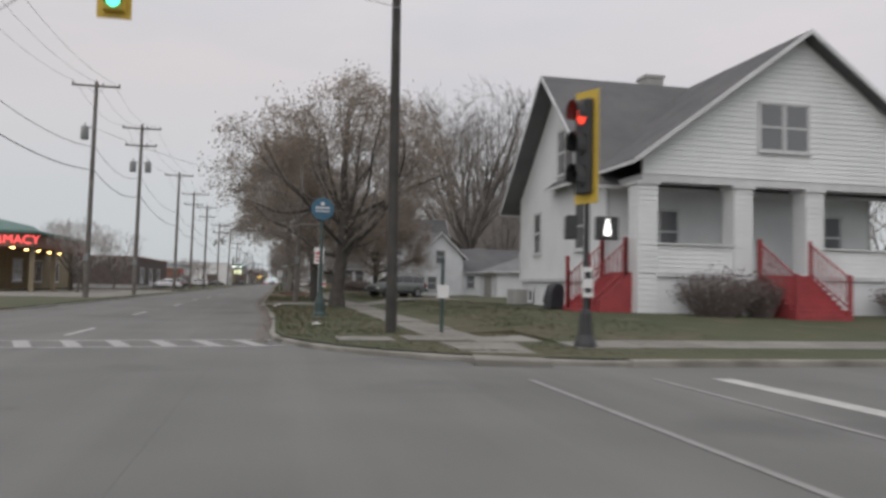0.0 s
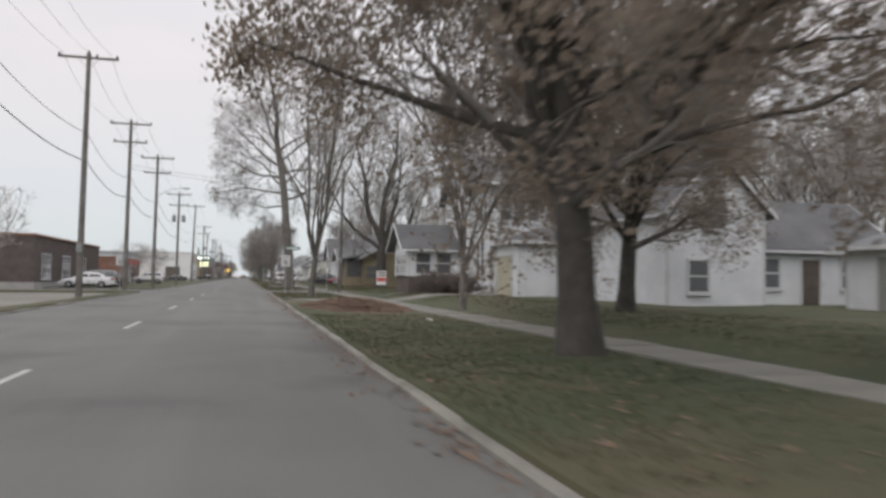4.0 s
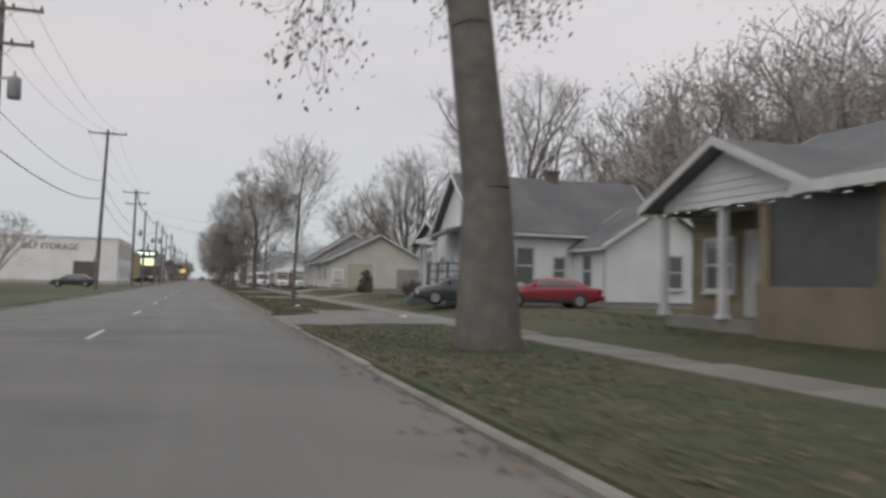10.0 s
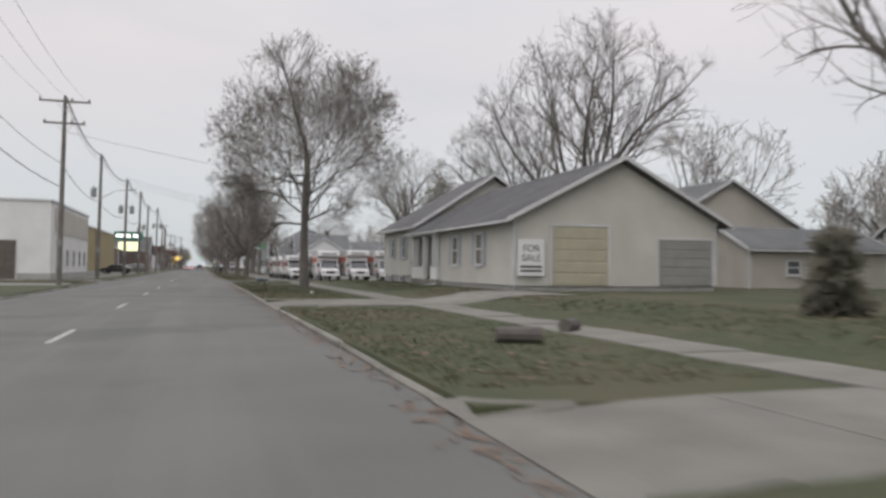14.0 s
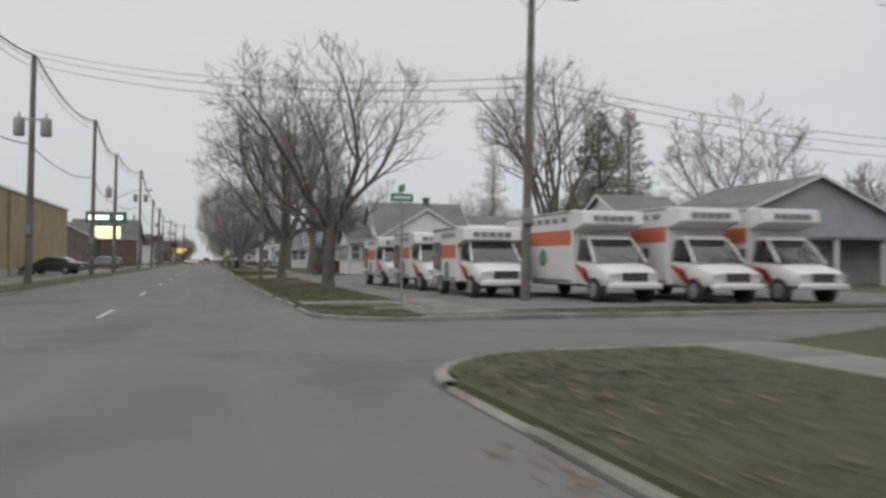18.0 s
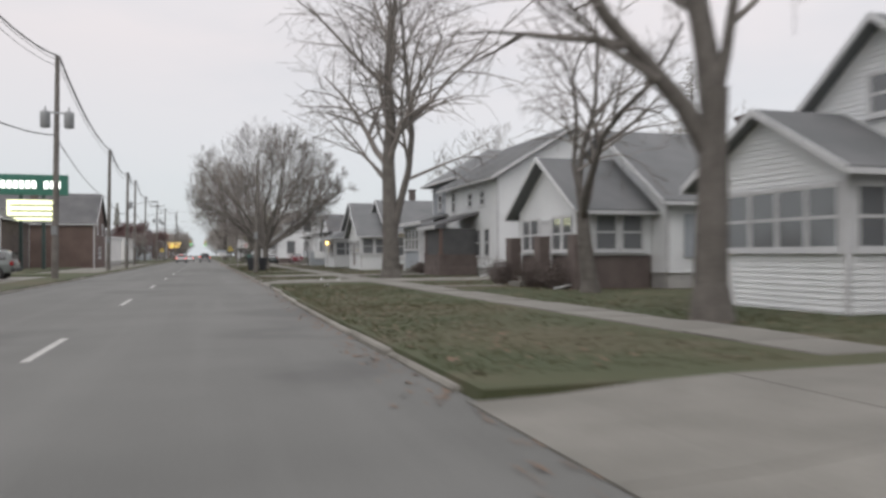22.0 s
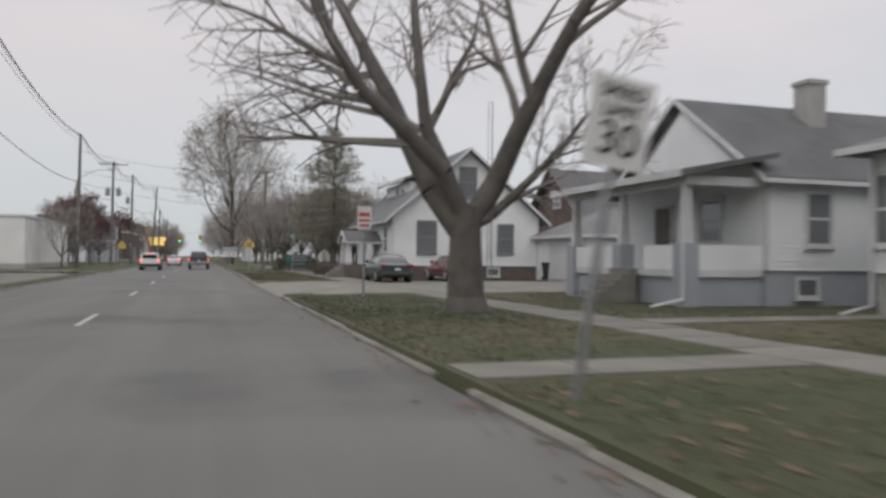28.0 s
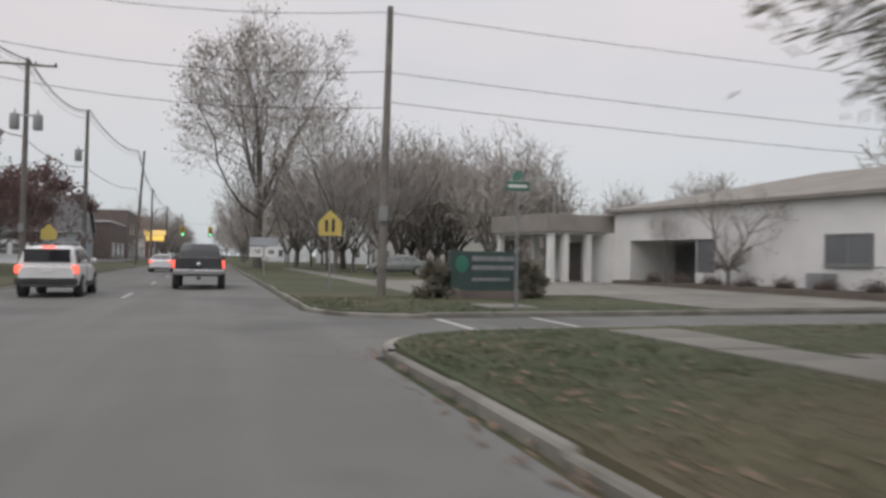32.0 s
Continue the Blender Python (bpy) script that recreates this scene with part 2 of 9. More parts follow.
POLE = mat("weathered_pole_wood", (0.115, 0.105, 0.096), (0.185, 0.174, 0.16), 0.9, 1.5, 30, 0.4, rnd=0.12)
BARK = mat("grey_bark", (0.098, 0.090, 0.082), (0.158, 0.147, 0.134), 0.95, 2.5, 25, 0.8, rnd=0.15)
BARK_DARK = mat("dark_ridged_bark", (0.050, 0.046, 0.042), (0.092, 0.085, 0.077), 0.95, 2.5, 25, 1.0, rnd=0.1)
TWIG = mat("twigs", (0.165, 0.152, 0.140), (0.232, 0.214, 0.197), 0.95, 1.0, 10, rnd=0.12)
# lighter than TWIG: the haze over distant trees is put into this colour
TWIG_HAZED = mat("hazed_twigs", (0.275, 0.256, 0.241), (0.36, 0.335, 0.314), 0.95, 1.0, 10, rnd=0.12)
LEAF_OAK = leafy("dry_oak_leaves", (0.235, 0.20, 0.168), (0.33, 0.272, 0.218), 0.55)
LEAF_SYC = leafy("dry_sycamore_leaves", (0.17, 0.14, 0.115), (0.24, 0.195, 0.15))
LEAF_RUST = leafy("russet_leaves", (0.13, 0.085, 0.085), (0.185, 0.12, 0.115))
NEEDLE = leafy("conifer_needles", (0.195, 0.190, 0.155), (0.285, 0.268, 0.218), 0.5)
BUSH = mat("bare_shrub", (0.115, 0.095, 0.088), (0.17, 0.14, 0.13), 0.95, 1.5, 10)
GALV = mat("galvanised_steel", (0.38, 0.39, 0.40), (0.30, 0.31, 0.32), 0.45, 3, 30, metal=0.7)
GREYCAN = mat("grey_transformer_can", (0.27, 0.28, 0.285), (0.21, 0.22, 0.225), 0.5, 2, 20)
WIRE = mat("black_cable", (0.045, 0.045, 0.047), (0.07, 0.07, 0.07), 0.6, 2, 20)
INSUL = mat("brown_porcelain", (0.10, 0.055, 0.04), (0.13, 0.08, 0.06), 0.25, 2, 20)
SIGNW = mat("white_sign_face", (0.72, 0.72, 0.72), (0.66, 0.66, 0.66), 0.4, 2, 20)
SIGNB = mat("black_sign_print", (0.03, 0.03, 0.03), (0.04, 0.04, 0.04), 0.5, 2, 20)
SIGNY = mat("yellow_sign_face", (0.58, 0.46, 0.14), (0.52, 0.41, 0.12), 0.4, 2, 20)
SIGNG = mat("green_sign_face", (0.045, 0.18, 0.13), (0.04, 0.15, 0.11), 0.4, 2, 20)
SIGNR = mat("red_sign_print", (0.50, 0.09, 0.08), (0.44, 0.08, 0.07), 0.5, 2, 20)
BANNER = mat("pale_green_banner", (0.20, 0.34, 0.21), (0.16, 0.28, 0.17), 0.7, 2, 20)
SIGNBL = mat("blue_banner", (0.05, 0.13, 0.20), (0.04, 0.11, 0.17), 0.5, 2, 20)
SIGYEL = mat("signal_yellow_housing", (0.60, 0.42, 0.06), (0.5, 0.35, 0.05), 0.5, 2, 20)
BLACKM = mat("black_metal", (0.03, 0.032, 0.034), (0.045, 0.047, 0.05), 0.45, 2, 20)
GREENM = mat("dark_green_metal", (0.035, 0.06, 0.055), (0.05, 0.08, 0.075), 0.45, 2, 20)
BINP = mat("black_bin_plastic", (0.025, 0.027, 0.032), (0.04, 0.043, 0.05), 0.5, 2, 20)
RUBBER = mat("tyre_rubber", (0.025, 0.025, 0.026), (0.04, 0.04, 0.041), 0.85, 4, 40)
RIM = mat("wheel_rim", (0.30, 0.31, 0.32), (0.22, 0.225, 0.23), 0.4, 3, 30, metal=0.3)
CHROME = mat("chrome_trim", (0.6, 0.6, 0.61), (0.5, 0.5, 0.51), 0.2, 3, 30, metal=0.9)
UNDER = mat("dark_underbody", (0.035, 0.035, 0.036), (0.05, 0.05, 0.051), 0.8, 3, 30)
CARGLASS = glassy("tinted_car_glass", (0.025, 0.028, 0.032), 0.04)
C_WHITE = mat("white_car_paint", (0.68, 0.69, 0.70), (0.62, 0.63, 0.64), 0.25, 1, 10, coat=0.6)
C_DARK = mat("dark_car_paint", (0.035, 0.038, 0.042), (0.05, 0.053, 0.057), 0.3, 1, 10, coat=0.6)
C_RED = mat("red_car_paint", (0.26, 0.035, 0.045), (0.21, 0.03, 0.04), 0.25, 1, 10, coat=0.6)
C_MAROON = mat("maroon_car_paint", (0.17, 0.03, 0.04), (0.13, 0.025, 0.035), 0.25, 1, 10, coat=0.6)
C_GREEN = mat("dark_green_car_paint", (0.028, 0.042, 0.042), (0.036, 0.05, 0.05), 0.3, 1, 10, coat=0.6)
C_SILVER = mat("grey_green_car_paint", (0.16, 0.18, 0.175), (0.13, 0.15, 0.145), 0.3, 1, 10, coat=0.6)
TRUCKW = mat("white_truck_panel", (0.70, 0.70, 0.70), (0.62, 0.62, 0.62), 0.4, 0.8, 14)
TRUCKO = mat("orange_truck_stripe", (0.56, 0.17, 0.10), (0.50, 0.15, 0.09), 0.4, 0.8, 14)
TAIL = glow("lit_tail_lamp", (1.0, 0.10, 0.06), 1.8)
TAILOFF = mat("red_lamp_lens", (0.28, 0.02, 0.025), (0.22, 0.02, 0.02), 0.2, 3, 30)
HEADL = mat("headlamp_lens", (0.55, 0.56, 0.57), (0.45, 0.46, 0.47), 0.1, 3, 30)
LAMP_W = glow("warm_bulb", (1.0, 0.60, 0.18), 14.0)
LAMP_G = glow("green_signal_lens", (0.08, 1.0, 0.62), 3.2)
LAMP_R = glow("red_signal_lens", (1.0, 0.06, 0.03), 1.6)
LAMP_WALK = glow("walk_lens", (1.0, 1.0, 0.95), 2.0)
LAMP_TINY = glow("tiny_bulb", (1.0, 0.98, 0.9), 1.2)
PRINT_G = mat("faded_grey_print", (0.16, 0.165, 0.18), (0.24, 0.245, 0.26), 0.5, 3, 20)
NEON = glow("red_neon", (1.0, 0.10, 0.10), 1.6)
LEDPANEL = glow("lit_sign_panel", (0.95, 0.98, 0.62), 1.1)
MURAL = mat("faded_print", (0.24, 0.13, 0.115), (0.30, 0.20, 0.185), 0.6, 3, 12)

# ---- building helpers ----
def box(bm, x0, x1, y0, y1, z0, z1):
    v = [bm.verts.new(c) for c in ((x0, y0, z0), (x1, y0, z0), (x1, y1, z0), (x0, y1, z0), (x0, y0, z1), (x1, y0, z1), (x1, y1, z1), (x0, y1, z1))]
    for f in ((3, 2, 1, 0), (4, 5, 6, 7), (0, 1, 5, 4), (1, 2, 6, 5), (2, 3, 7, 6), (3, 0, 4, 7)):
        bm.faces.new([v[i] for i in f])


def boxes(*rows):
    bm = bmesh.new()
    for r in rows:
        box(bm, *r)
    return bm


def tube(bm, p, q, r0, r1, n=8, caps=True):
    p, q = Vector(p), Vector(q)
    d = (q - p).normalized()
    u = d.orthogonal().normalized()
    w = d.cross(u)
    rings = []
    for c, r in ((p, r0), (q, r1)):
        rings.append([bm.verts.new(c + (u * math.cos(2 * math.pi * k / n) + w * math.sin(2 * math.pi * k / n)) * r) for k in range(n)])
    for k in range(n):
        bm.faces.new((rings[0][k], rings[0][(k + 1) % n], rings[1][(k + 1) % n], rings[1][k]))
    if caps:
        bm.faces.new(rings[0][::-1])
        bm.faces.new(rings[1])


def tubes(*rows):
    bm = bmesh.new()
    for r in rows:
        tube(bm, *r)
    return bm


def lathe(profile, n=16, centre=(0, 0)):
    """A turned shape from (radius, height) pairs."""
    bm = bmesh.new()
    rings = [[bm.verts.new((centre[0] + r * math.cos(2 * math.pi * k / n), centre[1] + r * math.sin(2 * math.pi * k / n), z)) for k in range(n)] for r, z in profile]
    for a, b in zip(rings, rings[1:]):
        for k in range(n):
            bm.faces.new((a[k], a[(k + 1) % n], b[(k + 1) % n], b[k]))
    bm.faces.new(rings[0][::-1])
    bm.faces.new(rings[-1])
    return bm


def prism(bm, ring, d):
    """A solid from a ring of corners and a push d."""
    a = [bm.verts.new(c) for c in ring]
    b = [bm.verts.new(Vector(c) + Vector(d)) for c in ring]
    bm.faces.new(a[::-1])
    bm.faces.new(b)
    for k in range(len(a)):
        bm.faces.new((a[k], a[(k + 1) % len(a)], b[(k + 1) % len(a)], b[k]))


def mesh_of(name, bm, material, smooth=False, bevel=0.0):
    if bevel:
        bmesh.ops.bevel(bm, geom=bm.edges[:], offset=bevel, segments=1, affect='EDGES', clamp_overlap=True)
    bmesh.ops.recalc_face_normals(bm, faces=bm.faces[:])
    me = bpy.data.meshes.new(name)
    bm.to_mesh(me)
    bm.free()
    me.materials.append(material)
    if smooth:
        me.shade_smooth()
    return me


def part(name, bm, material, parent, label="", smooth=False, bevel=0.0):
    ob = new(name, bm if isinstance(bm, bpy.types.Mesh) else mesh_of(name, bm, material, smooth, bevel))
    ob.parent = parent
    if label:
        ob["label"] = label
    return ob


def thing(name, label, category, at=(0, 0, 0), rz=0.0, group="", kind=""):
    ob = new(name)
    ob.empty_display_size = 0.2
    ob.matrix_world = pose(*at, 0, 0, rz)
    return tagged(ob, label, category, group, kind)


def raw(name, verts, faces, material, smooth=False):
    me = bpy.data.meshes.new(name)
    me.from_pydata(verts, [], faces)
    me.materials.append(material)
    if smooth:
        me.shade_smooth()
    return me


def letters(text, size, material, parent, at, rot=(90, 0, 0), name="lettering"):
    cu = bpy.data.curves.new(name, 'FONT')
    cu.body, cu.size, cu.align_x, cu.align_y, cu.extrude = text, size, 'CENTER', 'CENTER', 0.004
    tmp = bpy.data.objects.new(name, cu)
    scene.collection.objects.link(tmp)
    me = bpy.data.meshes.new_from_object(tmp.evaluated_get(bpy.context.evaluated_depsgraph_get()))
    bpy.data.objects.remove(tmp)
    bpy.data.curves.remove(cu)
    me.materials.clear()
    me.materials.append(material)
    ob = new(name, me)
    ob.parent = parent
    ob.matrix_local = pose(*at, *rot)
    return ob

# ---- ground, road, kerbs, pavements ----
KX, LX = 2.5, -7.2
CROSS = ((-14.0, 13.0, 7.4), (113.5, 123.0, 3.0), (240.8, 247.6, 2.4), (430.8, 434.7, 2.6))  # from, to, corner radius
KNOT_Y = (-400, 15, 25, 60, 70, 225, 238, 250, 1500)
KNOT_Z = (0, 0, 0.46, 0.38, 0.36, 0.36, 0.30, 0.0, 0.0)


def smooth01(a, b, v):
    t = min(1, max(0, (v - a) / (b - a)))
    return t * t * (3 - 2 * t)


def ground_z(x, y):
    if x > 8:
        return 0.12 + smooth01(8.6, 11.5, x) * float(np.interp(y, KNOT_Y, KNOT_Z))
    return 0.12


def in_road(x, y):
    return LX < x < KX or any(a < y < b for a, b, _ in CROSS) or any(
        a - r < y < b + r and (KX - 0.01 < x < KX + r or LX - r < x < LX + 0.01) for a, b, r in CROSS)


def on_verge(x, y):
    """Grass: off the road, or inside the rounded corner of a kerb."""
    if not in_road(x, y):
        return True
    if LX < x < KX + 0.3 or any(a < y < b for a, b, _ in CROSS):
        return False
    for a, b, r in CROSS:
        for cy in (a - r, b + r):
            if KX < x < KX + r and abs(y - cy) < r and math.hypot(x - KX - r, y - cy) < r - 0.3:
                return True
    return False


def lines(lo, hi, breaks, step):
    vals = {lo, hi}
    for b in breaks:
        vals |= {b - 0.02, b + 0.02}
    v = sorted(vals)
    out = []
    for p, q in zip(v, v[1:]):
        k = max(1, math.ceil((q - p) / step))
        out += [p + (q - p) * i / k for i in range(k)]
    return out + [hi]


def flare(y):
    """How far the kerb strays from its straight line: out at the first corner, in beside the rental lot."""
    if 0 < y < 54:
        return 0.85 * (1 - smooth01(26, 54, y))
    return -0.26 * smooth01(254, 264, y) * (1 - smooth01(306, 320, y)) + 0.2 * smooth01(408, 426, y)


def swung(x, y):
    if x > KX:
        return x + flare(y) * (1 - smooth01(KX + 3.7, 9.0, x))
    return x + flare(y) * smooth01(LX, KX - 0.05, x)


# drives, lots and forecourts: the earth lies lower under them
PAVED = ((KX - 0.1, 15, 45.6, 50.2), (KX - 0.1, 15.2, 88.9, 92.4), (KX - 0.1, 8.4, 145.6, 152.8), (4.4, 8.4, 152.82, 156.2), (KX - 0.1, 13, 178.4, 181.3), (KX - 0.1, 13.4, 200.1, 205.1), (KX - 0.1, 34, 288.5, 294.1),
         (KX - 0.1, 14.6, 333.7, 337.3), (KX - 0.1, 24.0, 322.9, 327.2), (KX - 0.1, 25, 393.3, 406.5), (7.4, 27, 249.3, 287.6), (13.2, 21.4, 435.0, 442.1), (8.0, 21.4, 442.3, 459.5), (-22, LX - 1.0, 56, 108), (-15.5, LX - 1.0, 226, 239), (-22, LX - 2.2, 250, 345), (-13.6, LX - 1.0, 352, 430))


def paved(x, y):
    return any(a <= x <= b and c <= y <= d for a, b, c, d in PAVED)


def under_road(x, y):
    """The earth is cut away below the road and half of the kerb."""
    return in_road(x, y) or LX - 0.12 < x < KX + 0.12 or any(a - 0.12 < y < b + 0.12 for a, b, _ in CROSS)


def build_ground():
    xs = [-3000, -1200, -500, -220, -110] + lines(-60, 70, sorted({p for r in PAVED for p in r[:2] if p > KX + 1 or p < LX - 0.5}) + [KX + 0.12, LX - 0.12] + [KX + c[2] for c in CROSS] + [LX - c[2] for c in CROSS], 2.0) + [110, 220, 500, 1200, 3000]
    ys = [-1500, -600, -250, -120] + lines(-60, 560, sum(([a - 0.12, b + 0.12, a - r, b + r] for a, b, r in CROSS), []) + [p for r in PAVED for p in r[2:]], 2.5) + [620, 700, 900, 1300, 2200, 4000]
    verts = []
    for y in ys:
        for x in xs:
            z = -0.06 if under_road(x, y) else ground_z(x, y)
            if not under_road(x, y) and (x > KX + 0.6 or x < LX - 0.6):
                z += 0.05 * noise.noise((x * 0.25, y * 0.25, 3)) * (0.4 if x < 9 else 1)
            if paved(x, y):
                z = ground_z(x, y) - 0.30
            verts.append((swung(x, y), y, z))
    w = len(xs)
    faces = [(j * w + i, j * w + i + 1, (j + 1) * w + i + 1, (j + 1) * w + i) for j in range(len(ys) - 1) for i in range(w - 1)]
    ob = new("ground", raw("ground", verts, faces, GRASS))
    tagged(ob, "patchy green and brown winter lawn with worn verges", "ground", kind="structure")


build_ground()

road = thing("road", "worn grey asphalt street with faded lane dashes", "road", kind="structure")
part("carriageway", boxes((LX, KX, -60, 1500, -0.3, 0.0)), ASPHALT, road)
for a, b, r in CROSS:
    part("side_street", boxes((KX, 260, a, b, -0.3, -0.004)), ASPHALT, road)
    part("side_street", boxes((-260, LX, a, b, -0.3, -0.004)), ASPHALT, road)
    for sx, ex in ((1, KX), (-1, LX)):
        for sy, ey in ((-1, a), (1, b)):
            part("corner_apron", boxes((min(ex, ex + sx * r), max(ex, ex + sx * r), min(ey, ey + sy * r), max(ey, ey + sy * r), -0.3, -0.008)), ASPHALT, road)
dash = mesh_of("lane_dash", boxes((-0.06, 0.06, 0, 3.0, 0.0, 0.006)), PAINT)
for k in range(46):
    y = 20.3 + k * 12.1
    if not any(a - 3 < y < b for a, b, _ in CROSS):
        ob = part("lane_dash", dash, None, road, "faded white paint")
        ob.location = (-2.4 + (0.9 if y < 30 else 0.35 if y < 45 else 0), y, 0)


def stripe(bm, a, b, w, ux=1.0, uy=0.0, z=0.006):
    """A painted stripe from a to b, w wide along the direction (ux, uy)."""
    prism(bm, [(a[0], a[1], 0), (a[0] + ux * w, a[1] + uy * w, 0), (b[0] + ux * w, b[1] + uy * w, 0), (b[0], b[1], 0)], (0, 0, z))
    return bm


# the first crossing lies slightly askew: its bars lean back to the west
bar = mesh_of("crosswalk_bar", stripe(bmesh.new(), (0, 0), (-0.60, 1.78), 0.31, 1.0, 0.135), PAINT_OLD)
for k in range(9):
    ob = part("crosswalk_bar", bar, None, road, "white painted crossing bar")
    ob.location = (3.07 - k * 0.92, 16.90 + 0.135 * (3.07 - k * 0.92), 0)
part("crosswalk_bar", stripe(bmesh.new(), (3.95, 17.40), (3.64, 18.36), 0.28, 1.0, 0.135), PAINT_OLD, road, "white painted crossing bar")
for y in (16.78, 18.66):
    part("crosswalk_line", stripe(bmesh.new(), (-6.5, y - 6.5 * 0.135), (3.5 if y > 18 else 4.3, y + 0.135 * (3.5 if y > 18 else 4.3)), 0.13, 0.0, 1.0, 0.007), PAINT_OLD, road)
for x, w in ((7.3, 0.1), (9.35, 0.1), (10.4, 0.36)):
    part("crosswalk_line", boxes((x, x + w, -12, 11.2, 0, 0.006)), PAINT if w > 0.2 else PAINT_WORN, road)
for xa, xb in ((5.15, 6.25), (7.1, 8.6)):
    part("crosswalk_line", stripe(bmesh.new(), (xa, 113.7), (xb, 122.7), 0.14), PAINT, road)
for x in (5.2, 7.6):
    part("crosswalk_line", boxes((x, x + 0.15, 430.9, 434.5, 0, 0.006)), PAINT, road)
crack = bmesh.new()
for k in range(18):
    y, x = 9 + k * 23.5, random.uniform(-5, 2)
    p = Vector((x, y, 0.003))
    for j in range(9):
        q = p + Vector((random.uniform(0.1, 0.55) * (1 if k % 2 else -1), random.uniform(-0.25, 0.35), 0))
        d = Vector((-(q - p).y, (q - p).x, 0)).normalized() * random.uniform(0.008, 0.018)
        crack.faces.new([crack.verts.new(c) for c in (p - d, p + d, q + d, q - d)])
        p = q
part("tar_filled_cracks", crack, UNDER, road)

kerb = thing("kerb", "chipped pale concrete kerb along the street", "kerb", kind="structure")
STONE = [mesh_of("kerb_stone", boxes((0.012 * j, 0.155, 0.012, 2.988, -0.25, 0.096 - 0.012 * j)), KERB, bevel=0.03) for j in range(3)]


def kerb_arc(cx, cy, r, a0, a1):
    bm = bmesh.new()
    n = 8
    ring = []
    for k in range(n + 1):
        t = radians(a0 + (a1 - a0) * k / n)
        c, s = math.cos(t), math.sin(t)
        ring.append([bm.verts.new((cx + c * (r - e), cy + s * (r - e), z)) for e, z in ((0.0, -0.25), (0.0, 0.07), (0.03, 0.098), (0.165, 0.098), (0.165, -0.25))])
    for p, q in zip(ring, ring[1:]):
        for k in range(4):
            bm.faces.new((p[k], q[k], q[k + 1], p[k + 1]))
    part("corner_kerb", bm, KERB, kerb)
    # the verge between the arc and its square corner
    bm = bmesh.new()
    arc = [bm.verts.new((cx + (r - 0.19) * math.cos(radians(a0 + (a1 - a0) * k / n)), cy + (r - 0.19) * math.sin(radians(a0 + (a1 - a0) * k / n)), 0.122)) for k in range(n + 1)]
    c = bm.verts.new((cx, cy, 0.122))
    for p, q in zip(arc, arc[1:]):
        bm.faces.new((c, p, q))
    part("verge_corner", bm, GRASS, kerb, "corner of lawn inside the kerb")


APRON = ((44.2, 51.4), (87.7, 93.6), (145.0, 153.2), (177.5, 182.2), (199.0, 206.2), (252.6, 253.8), (283.6, 294.7), (321.0, 328.4), (332.6, 338.4), (346.2, 347.6), (374.1, 375.4), (392.4, 407.4))
for side in (1, -1):
    y = 20.5
    k = 0
    while y < 560:
        hit = [c for c in CROSS if c[0] - c[2] - 0.05 < y < c[1] + c[2]]
        if hit:
            y = hit[0][1] + hit[0][2]
            continue
        room = min([c[0] - c[2] - y for c in CROSS if c[0] - c[2] > y] + [3.0])
        if side == 1:
            room = min([room] + [e - y for ab in APRON for e in ab if 0.05 < e - y])
        low = side == 1 and any(a < y + room / 2 < b for a, b in APRON)
        if low:
            y += room
            continue
        ob = part("kerb_stone", STONE[k % 3], None, kerb)
        ex = KX if side == 1 else LX
        if side == 1:
            ex = KX + flare(y + 1.5)
        ob.matrix_local = pose(ex, y, random.uniform(-0.030, 0.010), random.uniform(-0.25, 0.25), random.uniform(-3, 3), random.uniform(-0.6, 0.6)) @ Matrix.Diagonal((side, room / 3.0, 1, 1))
        y += room
        k += 1
for a, b, r in CROSS:
    for ex, sx in ((KX, 1), (LX, -1)):
        kerb_arc(ex + sx * r + (flare(b + r) if sx > 0 else 0), b + r, r, 180 if sx > 0 else 270, 270 if sx > 0 else 360)
        kerb_arc(ex + sx * r + (flare(a - r) if sx > 0 else 0), a - r, r, 90 if sx > 0 else 0, 180 if sx > 0 else 90)
        for yy in (a - 0.2, b):
            part("side_kerb", boxes((min(ex + sx * r, sx * 60), max(ex + sx * r, sx * 60), yy, yy + 0.2, -0.25, 0.125)), KERB, kerb, bevel=0.02)
bm = bmesh.new()
for k in range(27):
    ya, yb = k * 2.0, k * 2.0 + 2.0
    bm.faces.new([bm.verts.new(c) for c in ((KX - 0.02, ya, -0.002), (KX + flare(ya) + 0.02, ya, -0.002), (KX + flare(yb) + 0.02, yb, -0.002), (KX - 0.02, yb, -0.002))])
part("widened_edge", bm, ASPHALT, road)

pav = thing("pavement", "cracked pale concrete pavement crossing the lawns", "pavement", kind="structure")
SLAB = [mesh_of("slab", boxes((0.01, 1.39, 0.01, 1.49, -0.08, 0.0)), CONCRETE, bevel=0.012), mesh_of("slab", boxes((0.0, 1.4, 0.015, 1.485, -0.08, 0.004)), CONCRETE, bevel=0.02)]
for a, b in ((17.5, 113.0), (123.4, 240.4), (295.0, 430.6), (436.2, 438.6), (442.4, 500)):
    y = a
    while y < b - 1.4:
        ob = part("slab", SLAB[random.randrange(2)], None, pav)
        ob.matrix_local = pose(7.2, y, 0.150 + random.uniform(-0.008, 0.008), random.uniform(-0.6, 0.6), random.uniform(-0.8, 0.8), 0)
        y += 1.5


